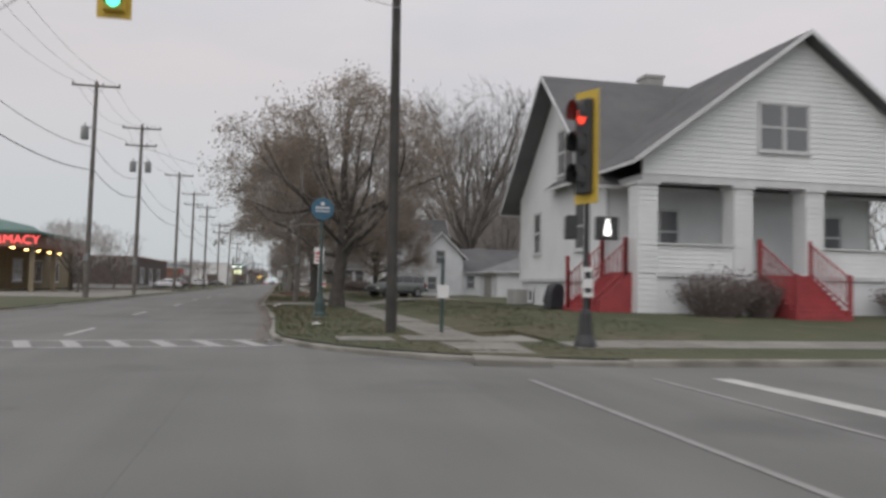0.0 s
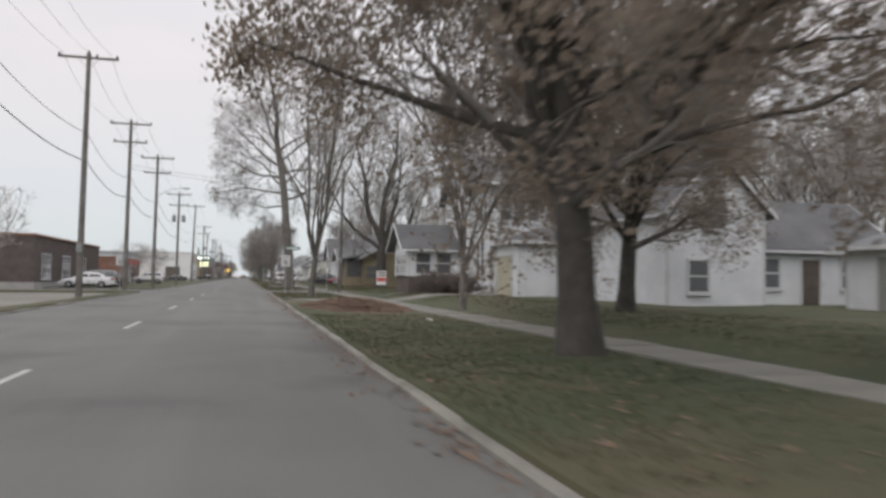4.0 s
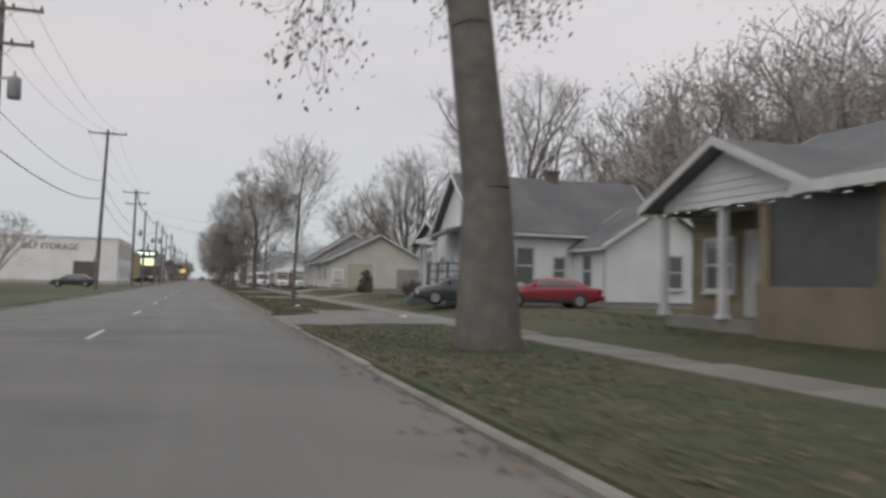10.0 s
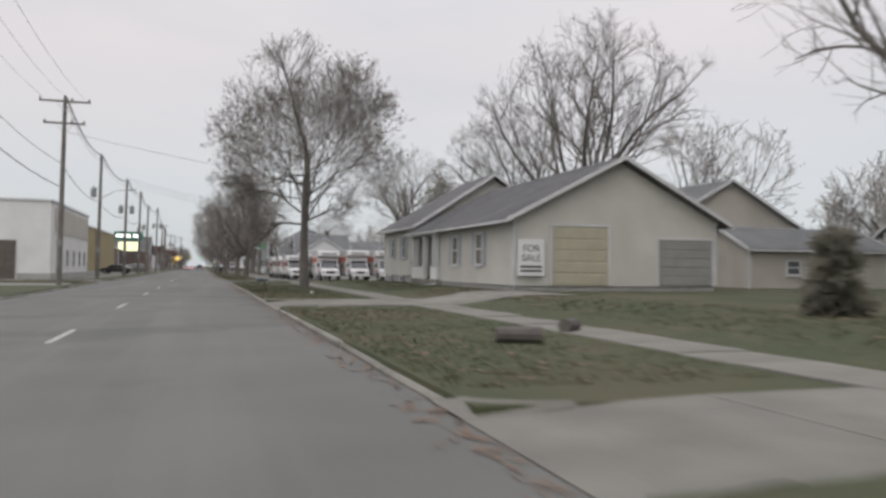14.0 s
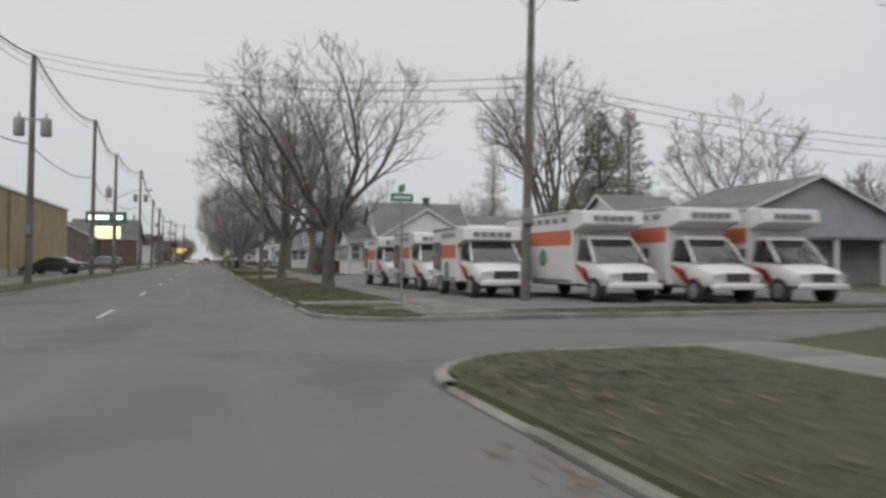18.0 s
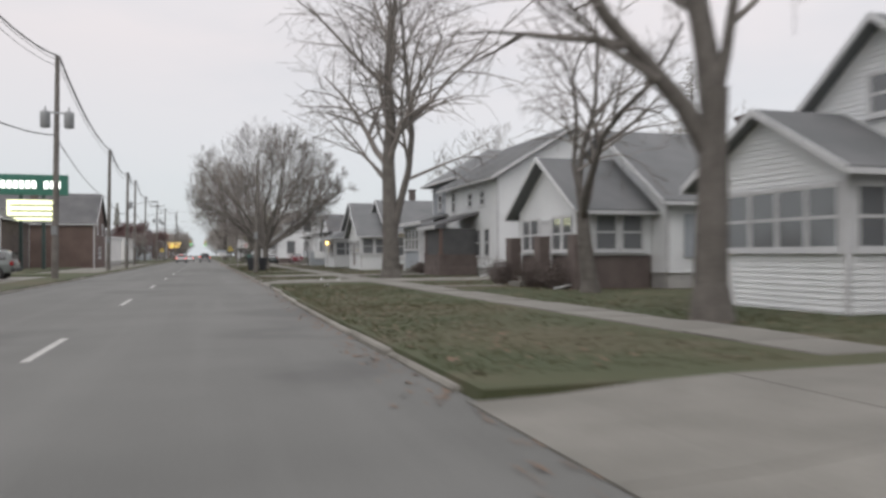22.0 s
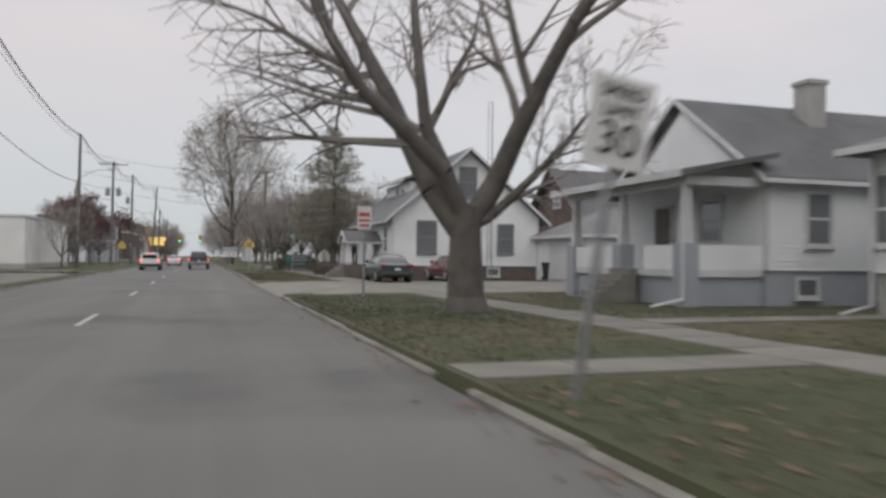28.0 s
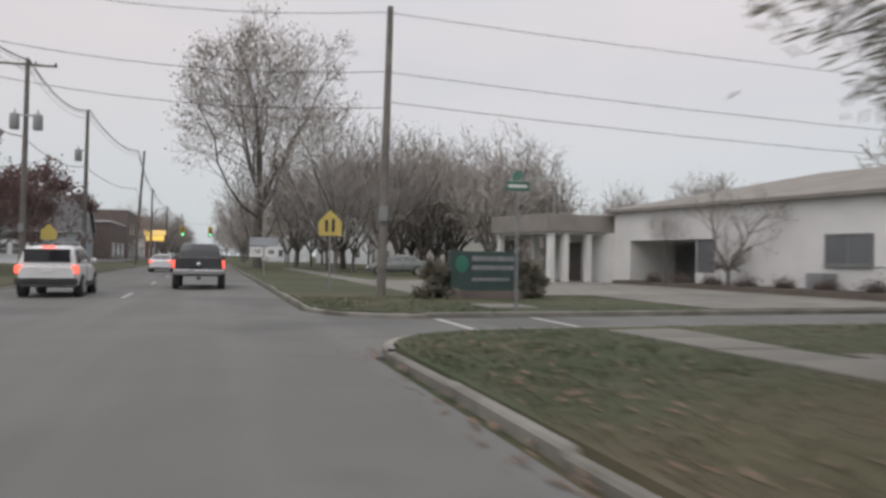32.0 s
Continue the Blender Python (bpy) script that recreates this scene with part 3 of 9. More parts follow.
def slab_field(name, label, x0, x1, y0, y1, material=CONCRETE, z=0.150, joint=3.0):
    """A drive or path cast in bays, each a slab with open joints; it dips to the gutter at the kerb and follows the yard."""
    t = thing(name, label, "driveway", kind="structure")
    nx, ny = max(1, round((x1 - x0) / joint)), max(1, round((y1 - y0) / joint))
    for i in range(nx):
        for j in range(ny):
            bm = bmesh.new()
            xa, xb = x0 + (x1 - x0) * i / nx + 0.012, x0 + (x1 - x0) * (i + 1) / nx - 0.012
            ya, yb = y0 + (y1 - y0) * j / ny + 0.012, y0 + (y1 - y0) * (j + 1) / ny - 0.012
            m = 3
            top = [[None] * (m + 1) for _ in range(m + 1)]
            bot = [[None] * (m + 1) for _ in range(m + 1)]
            for p in range(m + 1):
                for q in range(m + 1):
                    x, y = xa + (xb - xa) * p / m, ya + (yb - ya) * q / m
                    zz = ground_z(x, y) - 0.12 + z - (0.13 * (1 - smooth01(KX, KX + 2.4, x)) if x0 < 4 and y1 - y0 > 1.6 else 0)
                    top[p][q], bot[p][q] = bm.verts.new((x, y, zz)), bm.verts.new((x, y, zz - 0.12))
            for p in range(m):
                for q in range(m):
                    bm.faces.new((top[p][q], top[p + 1][q], top[p + 1][q + 1], top[p][q + 1]))
            edge = [(p, 0) for p in range(m + 1)] + [(m, q) for q in range(1, m + 1)] + [(p, m) for p in range(m - 1, -1, -1)] + [(0, q) for q in range(m - 1, 0, -1)]
            for (p, q), (r, s) in zip(edge, edge[1:] + edge[:1]):
                bm.faces.new((top[r][s], top[p][q], bot[p][q], bot[r][s]))
            part("bay", bm, material, t)
    return t


slab_field("driveway", "pale gravel and concrete driveway across the lawn", KX - 0.02, 15, 45.6, 50.2)
slab_field("driveway", "concrete driveway leading to a garage", KX - 0.02, 15.2, 88.9, 92.4)
slab_field("driveway", "broken concrete parking apron beside the street", KX - 0.02, 8.4, 145.6, 152.8, ASPHALT_OLD)
slab_field("driveway", "sunken wet corner of the broken parking apron", 4.4, 8.4, 152.82, 156.2, ASPHALT_OLD, 0.125)
slab_field("driveway", "concrete path crossing the verge", KX - 0.02, 13, 178.4, 181.3)
slab_field("driveway", "wide concrete driveway beside the ranch house", KX - 0.02, 13.4, 200.1, 205.1)
slab_field("alley", "concrete alley mouth joining the street", KX - 0.28, 34, 288.5, 294.1)
slab_field("driveway", "concrete driveway between two houses", KX - 0.02, 14.6, 333.7, 337.3)
slab_field("driveway", "broad concrete driveway beside the tall house", KX - 0.02, 24.0, 322.9, 327.2)
slab_field("parking_lot", "pale worn concrete parking lot beside the street", KX - 0.02, 25, 393.3, 406.5, joint=4.2)
slab_field("parking_lot", "dark rental truck lot of patched asphalt", 7.4, 27, 249.3, 287.6, ASPHALT_OLD, 0.140, 5.5)
slab_field("parking_lot", "pale forecourt in front of the white building", 8.0, 21.4, 442.3, 459.5, joint=5.0)
slab_field("parking_lot", "pale driveway from the side street to the white building", 13.2, 21.4, 435.0, 442.1, joint=4.0)


def drive_corner(t, edge, way, rx, ry, material=CONCRETE):
    """A rounded corner by which a drive widens to the kerb; edge is the drive's side, way the side it spreads to."""
    x0 = KX + flare(edge) - 0.02
    xs = [x0, x0 + 0.17] + [x0 + rx * f for f in (0.12, 0.25, 0.4, 0.55, 0.7, 0.85, 1.0) if rx * f > 0.25]
    inner, outer, low = [], [], []
    bm = bmesh.new()
    for x in xs:
        u = 1 - (x - x0) / rx
        h = ry * (1 - math.sqrt(max(0.0, 1 - u * u)))
        z = 0.03 if x == x0 else 0.147
        inner.append(bm.verts.new((x, edge - way * 0.05, min(z, 0.028 + 0.13 * smooth01(KX, KX + 2.4, x)))))
        outer.append(bm.verts.new((x, edge + way * (h + 0.02), z)))
        low.append(bm.verts.new((x, edge + way * (h + 0.02), z - 0.15)))
    for k in range(len(xs) - 1):
        bm.faces.new((inner[k], inner[k + 1], outer[k + 1], outer[k]))
        bm.faces.new((outer[k], outer[k + 1], low[k + 1], low[k]))
    part("drive_corner", bm, material, t, "rounded concrete corner of the drive")


corners = thing("drive_corners", "rounded concrete corners where drives meet the kerb", "driveway", kind="structure")
for a, b, south, north in ((45.6, 50.2, 1.4, 1.2), (88.9, 92.4, 1.2, 1.2), (178.4, 181.3, 0.9, 0.9), (200.1, 205.1, 1.1, 1.1), (322.9, 327.2, 1.9, 1.1), (333.7, 337.3, 1.1, 1.1), (393.3, 406.5, 0.9, 0.9)):
    drive_corner(corners, a, -1, south * 1.3, south)
    drive_corner(corners, b, 1, north * 1.3, north)
drive_corner(corners, 288.5, -1, 5.2, 4.9)
slab_field("pavement_strip", "pale concrete pavement beside the rental lot", 5.85, 7.3, 250.0, 285.4, joint=1.5)
for y, x1 in ((230.6, 7.2), (316.0, 11.6), (346.3, 12.4), (357, 12.6), (369, 12.5), (380, 15.4), (425, 9.2), (97.8, 11), (26.6, 9.0)):
    slab_field("garden_path", "narrow concrete path over the lawn", 8.7 if x1 > 8.7 else 2.8, x1, y, y + 1.1, joint=1.4)
slab_field("garden_path", "narrow concrete path over the lawn", KX + 0.2, 7.1, 346.3, 347.4, joint=1.4)
slab_field("garden_path", "narrow concrete path over the lawn", KX + 0.2, 7.1, 374.2, 375.3, joint=1.4)
slab_field("pavement_ramp", "concrete ramp slab at the corner", KX + 0.2, 5.8, 252.5, 253.9, joint=1.4)
slab_field("pavement_ramp", "pale concrete slabs crossing the corner lawn", 4.2, 7.16, 111.0, 112.5, joint=1.5)
ramp = thing("pavement_ramp", "concrete ramp from the pavement down to the street corner", "pavement", kind="structure")
for k in range(2):
    bm = bmesh.new()
    a0, a1 = 0.5 * k + 0.01, 0.5 * k + 0.49
    prism(bm, [(7.0 + 0.7 * a0, 13.25 + 3.6 * a0, 0.104 + 0.05 * a0), (8.35 + 0.5 * a0, 12.95 + 3.9 * a0, 0.104 + 0.05 * a0), (8.35 + 0.5 * a1, 12.95 + 3.9 * a1, 0.104 + 0.05 * a1), (7.0 + 0.7 * a1, 13.25 + 3.6 * a1, 0.104 + 0.05 * a1)], (0, 0, -0.12))
    part("slab", bm, CONCRETE, ramp, bevel=0.01)
slab_field("pavement_ramp", "concrete ramp slab at the corner", KX + 0.25, 5.8, 250.2, 252.4, joint=1.1)
slab_field("pavement_ramp", "concrete ramp slab at the corner", 4.9, 7.3, 247.9, 249.9, joint=1.2)
isle = thing("grass_island", "small patch of lawn left between the corner ramps", "lawn", kind="structure")
part("turf", boxes((3.25, 5.2, 250.85, 252.3, 0.1, 0.172)), GRASS, isle, bevel=0.02)
for x0, x1, y0, y1 in ((4.9, 6.2, 17.2, 18.6), (6.5, 7.9, 17.4, 19.0), (8.0, 9.6, 17.0, 18.7), (9.8, 30.0, 15.3, 16.7), (7.1, 8.3, 14.9, 16.9)):
    slab_field("pavement_ramp", "broken concrete ramp slab at the corner", x0, x1, y0, y1, joint=1.6)
slab_field("forecourt", "pale concrete forecourt before the shops", -22, LX - 1.0, 56, 108, joint=6)
slab_field("forecourt", "pale concrete forecourt before the shops", -15.5, LX - 1.0, 226, 239, joint=5)
slab_field("forecourt", "pale concrete forecourt before the shops", -22, LX - 2.2, 250, 345, joint=6)
slab_field("forecourt", "pale concrete forecourt before the shops", -13.6, LX - 1.0, 352, 430, joint=6)

# ---- trees ----
def skin(segs, sides):
    """Tubes round branch pieces, joined."""
    verts, faces = [], []
    for (p, q, r0, r1), n in zip(segs, sides):
        d = q - p
        d = d / (np.linalg.norm(d) + 1e-9)
        u = np.cross(d, (0.31, 0.87, 0.38))
        u /= np.linalg.norm(u) + 1e-9
        w = np.cross(d, u)
        b = len(verts)
        for c, r in ((p, r0), (q, r1)):
            for k in range(n):
                a = 2 * math.pi * k / n
                verts.append(tuple(c + (u * math.cos(a) + w * math.sin(a)) * r))
        for k in range(n):
            faces.append((b + k, b + (k + 1) % n, b + n + (k + 1) % n, b + n + k))
    return verts, faces


def grow(rng, height, width, fork, kids, limbs, lean=38, droop=0.0, thick=0.022, leader=0.0, wild=0.16, low=None, slim=1.0, spec=(), lift=0.07):
    """Branch pieces of a tree: a trunk up to the fork, then limbs, branches and twigs that fill a rounded crown of the given half width."""
    big, small, tips = [], [], []
    low = fork * height * 0.75 if low is None else low
    zc, rz = (height + low) / 2, (height - low) / 2
    last = len(kids) + 1

    def stem(p, d, length, r, level):
        n = (5, 7, 5, 3, 2)[min(level, 4)]
        step = length / n
        pts, rad = [p], [r]
        limit = 0.85 + 0.4 * rng.random()
        for k in range(n):
            turn = np.array((0, 0, (0.0, lift, 0.05, 0.02, 0.0)[min(level, 4)] - droop * (level >= 2)))
            d = d + rng.normal(0, wild * (0.25 if level == 0 else 1), 3) + turn
            d = d / math.sqrt(d @ d)
            p = p + d * step
            pts.append(p)
            rad.append(r * (1 - (0.28 if level == 0 else 0.80) * (k + 1) / n))
            if level and (p[0] * p[0] + p[1] * p[1]) / width ** 2 + ((p[2] - zc) / rz) ** 2 > limit:
                break
        n = len(pts) - 1
        if level:
            rad[-1] = min(rad[-1], 0.01 + 0.12 * r)
        for k in range(n):
            (big if level <= 1 else small).append((pts[k], pts[k + 1], rad[k], rad[k + 1]))
        if level >= last - 1:
            tips.append(pts[-1])
        if level >= last:
            return
        if level == 0 and spec:
            # limbs set one by one: place on the trunk, lean across and along the street, length, radius
            for f, across, along, ln, rr in spec:
                i = min(n - 1, int(f * n))
                q = pts[i] + (pts[i + 1] - pts[i]) * (f * n - i)
                a, b = math.sin(radians(across)), math.sin(radians(along))
                nd = np.array((0.955 * a + 0.297 * b, -0.297 * a + 0.955 * b, math.sqrt(max(0.05, 1 - a * a - b * b))))
                stem(q, nd, ln, rr, 1)
            return
        if level == 0:
            for j in range(limbs):
                a = 2 * math.pi * (j * 0.382 + 0.10 * rng.random())
                tilt = radians(lean) * (0.25 + 0.75 * ((j * 0.618 + 0.3) % 1.0))
                drop = (leader * ((limbs - 1 - j) / limbs)) if leader else 0.10 * rng.random()
                f = max(0.3, 1 - drop) * n
                i = min(n - 1, int(f))
                q = pts[i] + (pts[i + 1] - pts[i]) * (f - i)
                nd = np.array((math.cos(a) * math.sin(tilt), math.sin(a) * math.sin(tilt), math.cos(tilt)))
                stem(q, nd, (height - q[2]) * (1.0 - 0.15 * rng.random()), slim * rad[i] * ((0.26 if leader else 0.42) + 0.25 * rng.random()), 1)
            return
        m = kids[level - 1]
        for j in range(m):
            f = (0.22 + 0.78 * (j + rng.random()) / m) * n
            i = min(n - 1, int(f))
            q = pts[i] + (pts[i + 1] - pts[i]) * (f - i)
            ax = pts[i + 1] - pts[i]
            ax = ax / math.sqrt(ax @ ax)
            side = rng.normal(0, 1, 3)
            side = side - ax * (side @ ax)
            side = side / math.sqrt(side @ side)
            nd = ax * 0.75 + side * 0.68 + np.array((0, 0, 0.16 - droop))
            ln = length * (0.46 - 0.16 * f / n + 0.12 * rng.random()) * (1.0 if level == 1 else 1.12)
            stem(q, nd / math.sqrt(nd @ nd), ln, max(0.006, rad[i] * (0.45 + 0.2 * rng.random())), level + 1)

    stem(np.array((0.0, 0.0, -0.15)), np.array((0.0, 0.0, 1.0)), height * fork + 0.15, height * thick, 0)
    if leader:
        stem(big[4][1], np.array((0.03, 0.0, 1.0)), height * (1 - fork) * 0.97, big[4][3] * 0.9, 1)
    return big, small, tips


def leaves(rng, tips, count, size, near):
    verts, faces = [], []
    tips = np.array(tips)
    pick = tips[rng.integers(0, len(tips), count)] + rng.normal(0, near, (count, 3))
    for c in pick:
        a = rng.normal(0, 1, 3)
        a /= np.linalg.norm(a)
        b = np.cross(a, rng.normal(0, 1, 3))
        b /= np.linalg.norm(b)
        s = size * (0.6 + 0.8 * rng.random())
        k = len(verts)
        verts += [tuple(c - a * s), tuple(c + b * s * 0.55), tuple(c + a * s), tuple(c - b * s * 0.5 + np.cross(a, b) * s * 0.3)]
        faces.append((k, k + 1, k + 2, k + 3))
    return verts, faces


def tree_meshes(seed, height, width, fork, kids=(7, 5, 4), limbs=8, lean=38, droop=0.0, thick=0.022, leader=0.0, leaf=0, leaf_mat=None, leaf_size=0.10, near=0.25, twig=0.011, wild=0.16, low=None, slim=1.0, spec=(), lift=0.07, twigs=TWIG, bark=BARK):
    rng = np.random.default_rng(seed)
    big, small, tips = grow(rng, height, width, fork, kids, limbs, lean, droop, thick, leader, wild, low, slim, spec, lift)
    # root flare
    b0 = big[0]
    big[0] = (b0[0], b0[1], b0[2] * 1.35, b0[3])
    trunk = raw("trunk", *skin(big, [10 if s[2] > 0.12 else 6 for s in big]), bark, True)
    small = [(p, q, max(r0, twig), max(r1, twig * 0.75)) for p, q, r0, r1 in small]
    crown = raw("crown", *skin(small, [5 if s[2] > 0.05 else 3 for s in small]), twigs)
    foliage = raw("foliage", *leaves(rng, tips, leaf, leaf_size, near), leaf_mat) if leaf else None
    return trunk, crown, foliage


def plant(meshes, label, x, y, rz=0.0, scale=1.0, category="tree", name="tree", group="", z=None):
    t = thing(name, label, category, (x, y, (ground_z(x, y) if z is None else z) - 0.03), rz, group)
    for nm, me in zip(("trunk", "crown", "foliage"), meshes):
        if me:
            ob = part(nm, me, None, t)
            ob.scale = (scale,) * 3
    return t


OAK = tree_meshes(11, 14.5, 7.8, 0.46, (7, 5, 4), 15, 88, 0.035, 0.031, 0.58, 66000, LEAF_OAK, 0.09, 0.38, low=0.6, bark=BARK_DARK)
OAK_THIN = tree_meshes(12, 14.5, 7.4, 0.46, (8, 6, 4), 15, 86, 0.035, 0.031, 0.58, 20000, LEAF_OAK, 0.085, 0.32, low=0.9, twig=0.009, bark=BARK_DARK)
MAPLE_A = tree_meshes(21, 13.2, 6.2, 0.16, (12, 8, 6), 13, 66, 0.0, 0.024)
MAPLE_B = tree_meshes(22, 12.5, 6.0, 0.25, (10, 7, 5), 9, 50, 0.02, 0.025, low=2.2,
                      spec=((0.84, -46, 10, 7.5, 0.17), (0.9, -22, -14, 9.0, 0.20), (0.86, -8, 26, 9.0, 0.19), (0.9, 12, -8, 9.5, 0.20), (0.86, 40, 12, 8.0, 0.17), (0.82, 26, -30, 7.5, 0.14), (0.8, -34, 34, 7.5, 0.14), (0.8, 52, -20, 6.5, 0.12)))
MAPLE_C = tree_meshes(23, 10.2, 6.0, 0.29, (9, 6, 5), 10, 76, 0.0, 0.029, twig=0.009, low=3.0, lift=0.05,
                      spec=((0.84, -56, 8, 6.4, 0.13), (0.9, -34, -10, 7.2, 0.15), (0.86, -10, 26, 7.2, 0.15), (0.9, 14, -8, 7.4, 0.15), (0.86, 40, 14, 6.8, 0.14), (0.84, 56, 6, 5.4, 0.10), (0.82, -46, 34, 6.0, 0.11), (0.84, 28, 42, 6.0, 0.11), (0.9, -16, -30, 6.0, 0.11)))
VASE = tree_meshes(32, 19.0, 5.0, 0.14, (7, 5, 4), 9, 24, 0.0, 0.0125, twig=0.012, low=4)
SYC = tree_meshes(33, 27.0, 8.7, 0.62, (9, 7, 4), 16, 78, 0.15, 0.019, 0.55, 12500, LEAF_SYC, 0.085, 0.34, twig=0.008, wild=0.18, low=3.6, lift=0.02,
                  spec=((0.57, -74, 10, 6.4, 0.12), (0.62, 72, -8, 8.4, 0.15), (0.66, -62, -24, 8.0, 0.14), (0.68, 20, 66, 7.0, 0.12), (0.71, -52, 22, 8.6, 0.14), (0.74, 50, 26, 8.0, 0.13), (0.77, -76, -6, 8.8, 0.15), (0.80, 62, -24, 8.4, 0.14), (0.85, -44, -30, 8.0, 0.13), (0.89, 38, 20, 8.0, 0.13), (0.93, -58, 14, 8.8, 0.14), (0.96, 54, 4, 8.8, 0.14), (0.99, -28, -10, 9.0, 0.14), (0.99, 24, -26, 9.0, 0.13)))
PIN = tree_meshes(39, 14.6, 5.2, 0.55, (12, 7, 5), 24, 88, 0.012, 0.0165, 0.55, 900, LEAF_SYC, 0.08, 0.2, low=3.0, slim=0.68, twig=0.009, lift=-0.005)
WIDE = tree_meshes(34, 20.0, 9.0, 0.24, (8, 6, 5), 9, 62, 0.02, 0.021, 0.0, twig=0.013)
LEAFY = tree_meshes(31, 21.0, 5.4, 0.40, (8, 6, 4), 8, 50, 0.03, 0.018, 0.5, 9000, LEAF_SYC, 0.10, 0.25, twig=0.013)
GREAT = tree_meshes(38, 26.0, 9.5, 0.20, (9, 6, 5), 9, 46, 0.0, 0.024, 0.0, twig=0.015, low=6)
OLDFORK = tree_meshes(40, 13.0, 7.0, 0.20, (9, 7, 5), 5, 54, 0.06, 0.037, 0.0, wild=0.13, twig=0.009, low=0.8,
                      spec=((0.72, -36, 8, 10.0, 0.33), (0.86, -18, -12, 9.5, 0.24), (0.86, -9, 24, 9.0, 0.21), (0.78, 37, 6, 9.5, 0.30), (0.8, 60, -14, 4.5, 0.15)))
GNARL = tree_meshes(35, 13.5, 5.2, 0.28, (8, 6, 4), 4, 42, 0.05, 0.031, 0.0, wild=0.20, twig=0.012)
ORNAMENT = tree_meshes(49, 5.0, 2.6, 0.20, (9, 6, 4), 6, 60, 0.02, 0.022, twig=0.006, low=1.2,
                       spec=((0.8, -48, 0, 3.4, 0.07), (1.0, -18, 20, 3.6, 0.08), (0.9, 14, -14, 3.6, 0.07), (1.0, 42, 8, 3.6, 0.07), (0.9, 62, -10, 2.8, 0.05)))
LEANER = tree_meshes(50, 13.5, 5.4, 0.33, (9, 6, 4), 4, 42, 0.05, 0.026, 0.0, wild=0.12, twig=0.011, low=2.0,
                     spec=((0.70, -27, 4, 8.0, 0.20), (0.9, 4, 6, 9.0, 0.26), (0.92, 13, -14, 7.0, 0.13)))
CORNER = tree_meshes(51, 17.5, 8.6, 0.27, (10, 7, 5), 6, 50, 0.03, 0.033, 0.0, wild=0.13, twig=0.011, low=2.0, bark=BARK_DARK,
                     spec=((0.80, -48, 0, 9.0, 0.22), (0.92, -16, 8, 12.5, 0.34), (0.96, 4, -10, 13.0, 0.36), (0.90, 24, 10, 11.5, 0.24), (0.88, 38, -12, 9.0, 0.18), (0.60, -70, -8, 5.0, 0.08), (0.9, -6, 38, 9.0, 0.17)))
YOUNG = tree_meshes(36, 7.6, 2.2, 0.62, (9, 6), 15, 52, 0.0, 0.0105, 0.6, twig=0.006, slim=0.62, low=1.6)
DROOP = tree_meshes(37, 20.0, 7.2, 0.16, (14, 7, 5), 7, 44, 0.10, 0.027, 0.0, wild=0.10, twig=0.012, low=2.5,
                    spec=((0.55, -4, 3, 17.5, 0.46), (0.6, 9, 6, 15.0, 0.24), (0.7, -16, 30, 13.0, 0.2)))
# far trees, their twigs coloured paler in place of distance haze
TALL = tree_meshes(48, 26.5, 8.6, 0.30, (10, 7, 4), 10, 52, 0.02, 0.017, 0.4, 5000, LEAF_SYC, 0.12, 0.4, twig=0.022, low=4.0, twigs=TWIG_HAZED)
FAR_A = tree_meshes(41, 16.0, 6.4, 0.18, (7, 5, 3), 9, 52, 0.0, 0.018, twig=0.022, twigs=TWIG_HAZED)
FAR_B = tree_meshes(42, 14.0, 6.6, 0.18, (6, 5, 3), 8, 60, 0.0, 0.018, twig=0.022, twigs=TWIG_HAZED)
FAR_C = tree_meshes(43, 18.0, 5.0, 0.2, (6, 5, 3), 8, 40, 0.0, 0.016, 0.4, twig=0.022, twigs=TWIG_HAZED)
WOOD_A = tree_meshes(45, 15.0, 5.4, 0.14, (8, 7), 9, 46, 0.0, 0.018, 0.0, 1200, LEAF_SYC, 0.08, 0.6, twig=0.03, twigs=TWIG_HAZED)
WOOD_B = tree_meshes(46, 13.0, 6.0, 0.16, (9, 7), 10, 56, 0.0, 0.018, twig=0.036, twigs=TWIG_HAZED)

